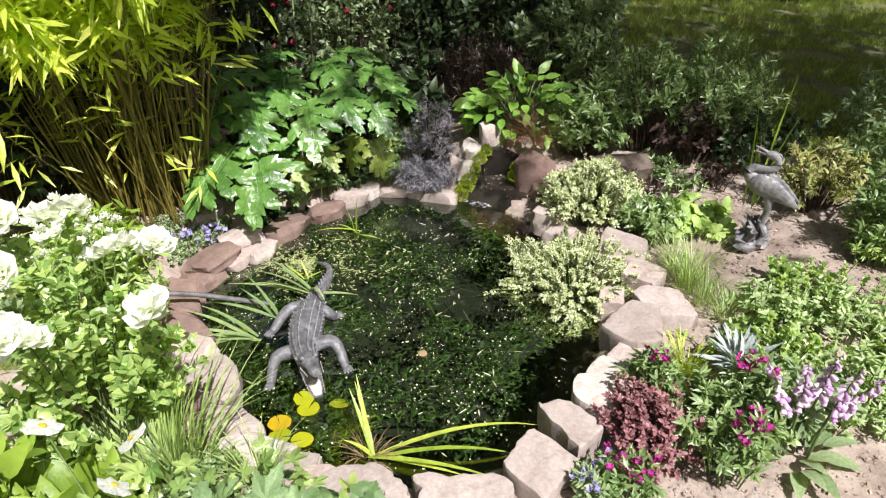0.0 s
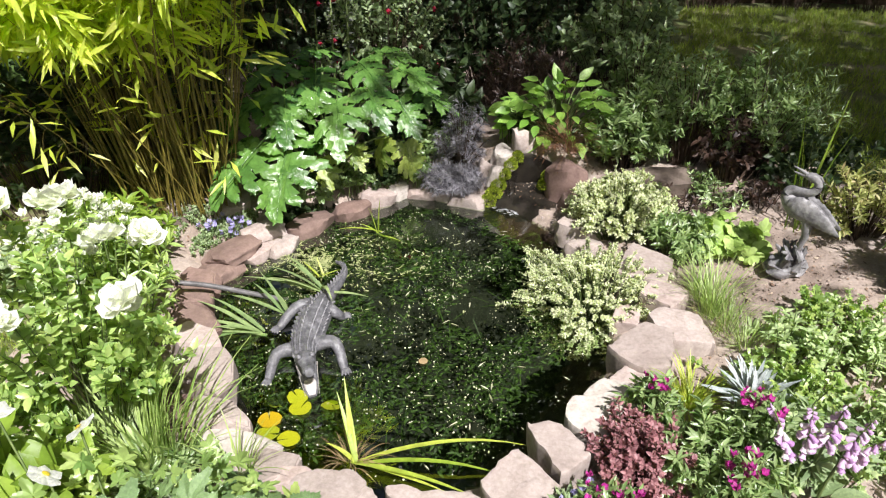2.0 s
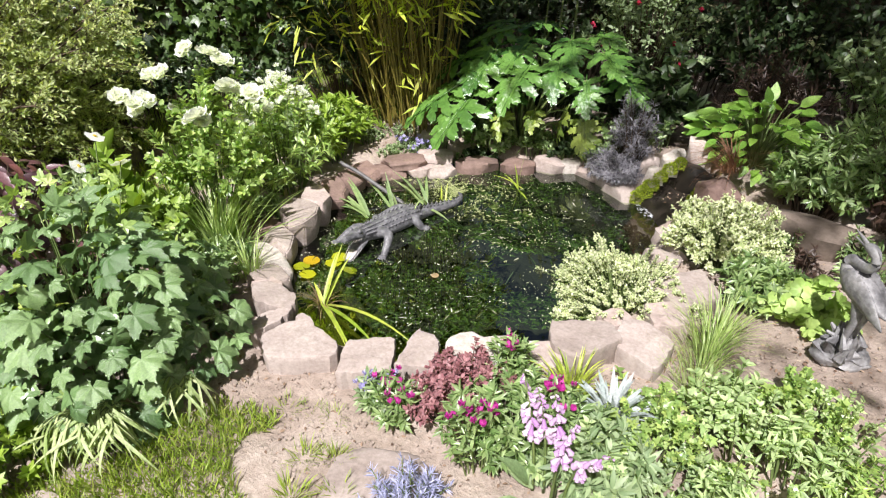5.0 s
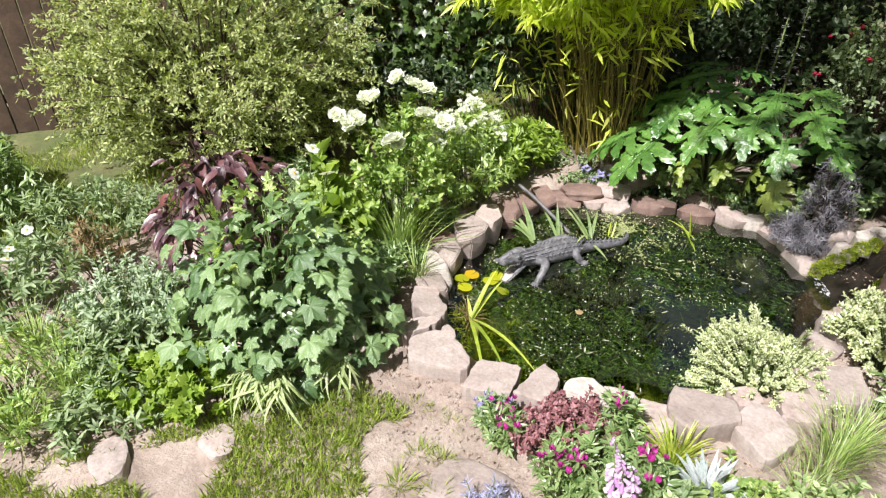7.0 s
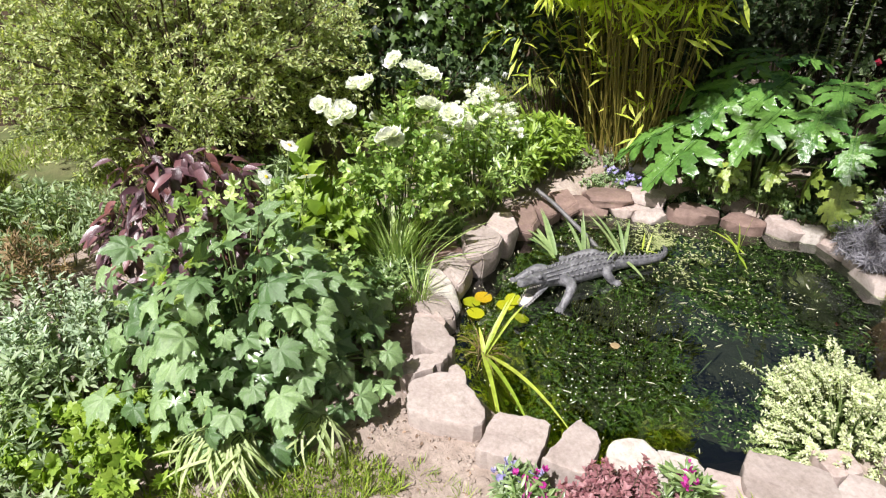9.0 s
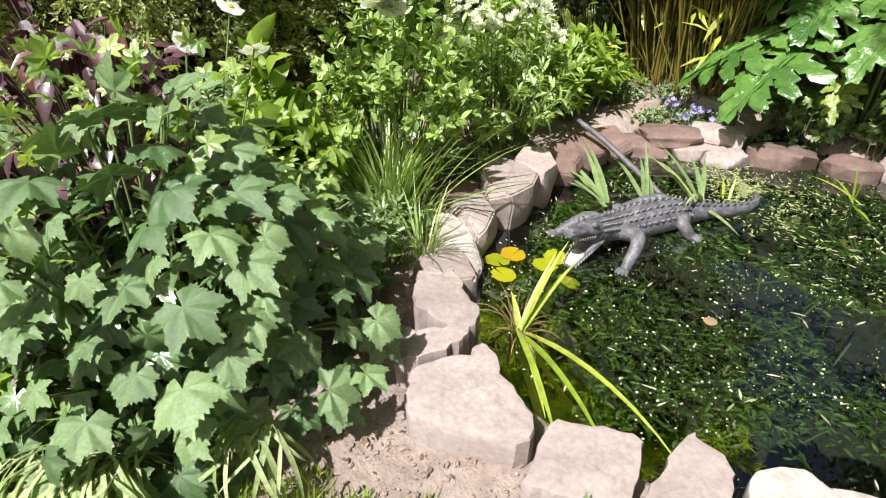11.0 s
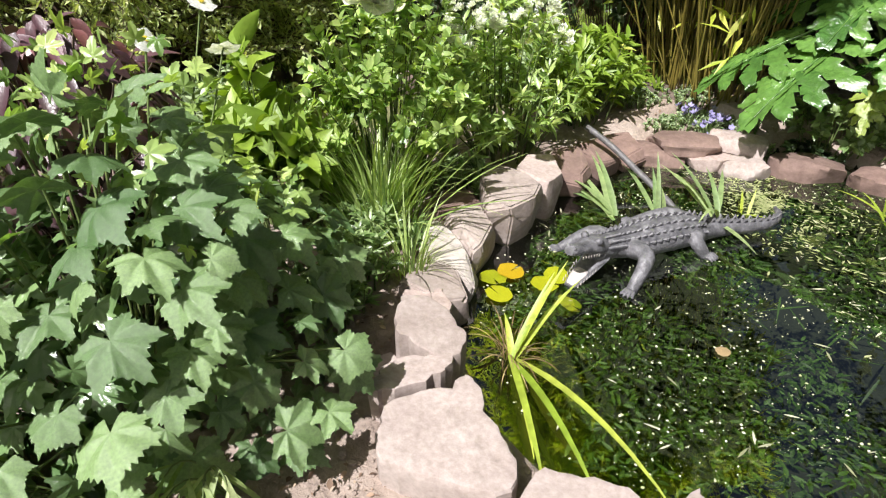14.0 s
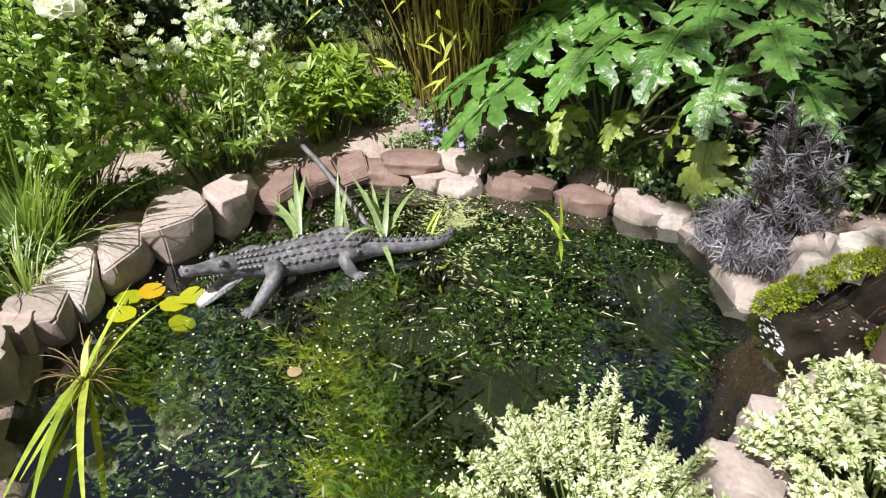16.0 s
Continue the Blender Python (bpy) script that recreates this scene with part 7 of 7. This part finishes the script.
def pond_weed():
    r = rng(201)
    n = 15000
    x, y = pond_points(r, n, 0.08)
    lump = np.array([noise.noise(Vector((a * 3, b * 3, 2))) + 0.6 * noise.noise(Vector((a * 9, b * 9, 5))) for a, b in zip(x, y)])
    keep = (lump > -0.08) & ~((x > 0.2) & (pond_gap(x, y) > -0.15))
    x, y, lump = x[keep], y[keep], lump[keep]
    n = len(x)
    z = -0.015 - 0.17 * r.uniform(0, 1, n) ** 1.4 - 0.16 * np.maximum(0, 0.3 - lump) - 0.12 * np.clip(0.25 + pond_gap(x, y), 0, 1)
    yd = unit(np.stack([r.normal(0, 1, n), r.normal(0, 1, n), r.uniform(-0.2, 0.5, n)], 1))
    near = scatter(leaf_shape(0.34, 0.3, 0.15, 3), np.stack([x, y, z], 1), yd, unit(r.normal(0, 0.4, (n, 3)) + np.array([0, 0, 1])), r.uniform(0.014, 0.042, n))
    m = 160
    sx, sy = pond_points(r, m, 0.15)
    yd = np.stack([r.normal(0, 1, m), r.normal(0, 1, m), r.normal(0, 0.08, m)], 1)
    strands = scatter(blade_shape(0.05, 0.25, 5), np.stack([sx, sy, r.uniform(-0.20, -0.08, m)], 1), yd, np.tile([0, 0, 1.0], (m, 1)), r.uniform(0.05, 0.17, m))
    v, f = merge(near, strands)
    tagged(put("pond_weed", to_mesh("pond_weed", v, f, L_WEED)), "green oxygenating weed just under the water", "water plant", kind="stuff")
    n = 7200
    x, y = pond_points(r, n, 0.02)
    w = np.array([noise.noise(Vector((a * 4, b * 4, 7))) + 0.7 * noise.noise(Vector((a * 13, b * 13, 3))) for a, b in zip(x, y)])
    keep = w + r.uniform(-0.25, 0.25, n) > 0.05
    x, y = x[keep], y[keep]
    n = len(x)
    v, f = scatter(leaf_shape(0.75, 0.0, 0.0, 3, 0.8), np.stack([x, y, np.full(n, 0.0025)], 1), r.normal(0, 1, (n, 3)) * np.array([1, 1, 0]), np.tile([0, 0, 1.0], (n, 1)), 0.0024 + 0.009 * r.uniform(0, 1, n) ** 4)
    tagged(put("duckweed", to_mesh("duckweed", v, f, L_SPECK)), "pale specks of duckweed and petals afloat", "water plant", kind="stuff")
    n = 1500
    a, q = r.uniform(0, 2 * np.pi, n), np.abs(r.normal(0, 0.6, n))
    x, y = -0.75 + np.cos(a) * q * 0.55, 3.12 + np.sin(a) * q * 0.36
    w = np.array([noise.noise(Vector((c * 7, d * 7, 1))) for c, d in zip(x, y)])
    keep = (pond_gap(x, y) < -0.02) & (w > -0.12)
    x, y = x[keep], y[keep]
    n = len(x)
    yd = np.stack([r.normal(0, 1, n), r.normal(0, 1, n), np.zeros(n)], 1)
    v, f = scatter(leaf_shape(0.26, 0.1, 0.0, 3), np.stack([x, y, np.full(n, 0.0035) + r.uniform(0, 0.003, n)], 1), yd, np.tile([0, 0, 1.0], (n, 1)), r.uniform(0.008, 0.034, n))
    tagged(put("floating_weed", to_mesh("floating_weed", v, f, L_MAT)), "pale green weed and leaf litter afloat by the back edge", "water plant", kind="stuff")
    me = to_mesh("fallen_leaf", *leaf_shape(0.16, 0.2, 0.0, 3), L_DEBRIS)
    x, y = pond_points(r, 130, 0.06)
    for i in range(130):
        s = r.uniform(0.012, 0.050)
        tagged(put("fallen_leaf", me, None, pose(x[i], y[i], 0.004, 0, 0, r.uniform(0, 360)) @ Matrix.Scale(s, 4)), "narrow pale fallen leaf afloat", "leaf", "fallen leaves on the pond")


pond_weed()
BROWN = tagged(put("fallen_leaf", to_mesh("fallen_leaf", *disc_shape(9, cup=-0.2, seed=3), L_STRAW), None, pose(-0.09, 2.384, 0.006) @ Matrix.Scale(0.022, 4)), "round brown fallen leaf afloat", "leaf", "fallen leaves on the pond")


def lily():
    r = rng(211)
    root = thing("water_lily", (-0.57, 2.00, 0.0), "water lily with yellowing floating pads beside the crocodile", "water plant")
    me = [to_mesh("pad", *disc_shape(22, True, 0.04, s), L_LILY) for s in (1, 2)]
    for x, y, s, tx, ty in [(-0.575, 2.108, 0.042, 4, -6), (-0.546, 2.050, 0.046, -3, 5), (-0.648, 1.975, 0.046, 3, 3), (-0.632, 1.905, 0.046, -4, -3), (-0.543, 1.888, 0.044, 6, -5), (-0.425, 2.076, 0.042, -14, 18)]:
        put("pad", me[int(r.integers(2))], root, pose(x + 0.57, y - 2.0, 0.008, tx, ty, r.uniform(0, 360)) @ Matrix.Scale(s, 4))


lily()


def iris(at, ups, flats, seed, mat, label, width=0.05):
    """Blades from one foot: ups and flats hold the way x, y, z, the length and the bend of each."""
    r = rng(seed)
    root = thing("iris", at, label, "water plant", "irises in the pond")
    for x, y, z, ln, bend in ups + flats:
        yd = unit(np.array([x, y, z], float))
        side = unit(np.array([x, y, 0.0]) + 1e-6)
        zh = np.array([0, 0, 1.0]) if abs(z) < 0.4 else np.array([0, 0, 0.7]) - side
        fr = frames(yd[None], zh[None], np.array([ln]))[0]
        o = r.normal(0, 0.012, 3) * np.array([1, 1, 0.3])
        put("blade", to_mesh("blade", *blade_shape(width / ln * 0.75, bend, 8), mat), root, Matrix([[*fr[j], o[j]] for j in range(3)] + [[0, 0, 0, 1]]))
    return root


iris((-0.265, 1.805, 0.0), [(-0.30, 0.50, 0.75, 0.28, 0.3), (-0.15, 0.45, 0.8, 0.31, 0.25), (-0.22, 0.60, 0.6, 0.30, 0.5), (-0.50, 0.10, 0.6, 0.14, 0.9)],
     [(1.0, 0.14, 0.42, 0.66, 0.80), (1.0, -0.06, 0.36, 0.56, 0.72), (1.0, -0.26, 0.22, 0.50, 0.45), (1, -0.32, 0.12, 0.36, 0.2)], 221, L_IRIS, "yellow-green iris with some blades fallen over the water", 0.028)
tussock("iris_roots", "dry brown iris stalks and roots at the water's edge", "water plant", (-0.28, 1.81, 0.0), 0.15, 46, L_STRAW, 230, 0.03, (0.8, 2.2), 1.0, 0.05)
iris((-0.86, 2.50, 0.0), [(-0.8, 0.10, 0.75, 0.30, 0.5), (-0.9, 0.25, 0.45, 0.36, 0.5), (-0.7, -0.3, 0.5, 0.24, 0.7), (-0.9, 0.0, 0.3, 0.34, 0.4)],
     [(-1, 0.1, 0.15, 0.30, 0.3), (-0.9, -0.5, 0.15, 0.26, 0.3), (-1, -0.2, 0.2, 0.3, 0.4)], 222, L_IRIS_GREY, "green iris clump beside the crocodile", 0.036)
iris((-0.80, 2.66, 0.0), [(-0.45, 0.15, 1.0, 0.27, 0.3), (-0.7, 0.3, 0.7, 0.22, 0.4), (-0.2, 0.0, 0.8, 0.12, 0.4)], [(-1.0, 0.2, 0.3, 0.40, 0.5)], 225, L_IRIS_GREY, "green iris clump beside the crocodile", 0.030)
iris((-0.66, 2.80, 0.05), [(-0.9, 0.0, 0.45, 0.30, 0.7), (-0.6, 0.5, 0.35, 0.30, 0.6), (0.35, -0.6, 0.8, 0.24, 1.5), (-0.6, -0.2, 0.7, 0.30, 0.5), (-0.8, 0.3, 0.8, 0.26, 0.8)], [(-1.0, 0.15, 0.15, 0.42, 0.3), (1.0, -0.05, 0.15, 0.24, 0.4)], 223, L_IRIS_GREY, "iris blades lying across the crocodile's back", 0.030)
iris((-0.72, 2.98, 0.0), [(-0.4, 0.5, 0.8, 0.12, 0.3), (0.5, -0.2, 0.5, 0.10, 0.3)], [(-0.6, 0.5, 0.2, 0.16, 0.3), (0.7, 0.5, 0.2, 0.12, 0.3)], 226, L_IRIS, "small iris seedling by the crocodile's tail", 0.016)
iris((-0.50, 3.46, 0.0), [(0.05, 0.05, 1.0, 0.24, 0.1), (-0.15, 0.0, 1.0, 0.17, 0.2), (-0.6, -0.1, 0.6, 0.14, 0.6)], [(-1.0, -0.1, 0.25, 0.26, 0.5), (0.8, -0.4, 0.2, 0.16, 0.4)], 224, L_IRIS, "small upright iris at the back of the pond", 0.022)
pipe = put("hose", to_mesh("hose", *tube(resample([(-1.30, 2.60, 0.19), (-1.18, 2.655, 0.145), (-1.05, 2.705, 0.085), (-0.90, 2.765, 0.01), (-0.84, 2.79, -0.03)], 14), 0.0125, 12), M_HOSE))
tagged(pipe, "dark grey pipe running from the stones into the water", "pipe")
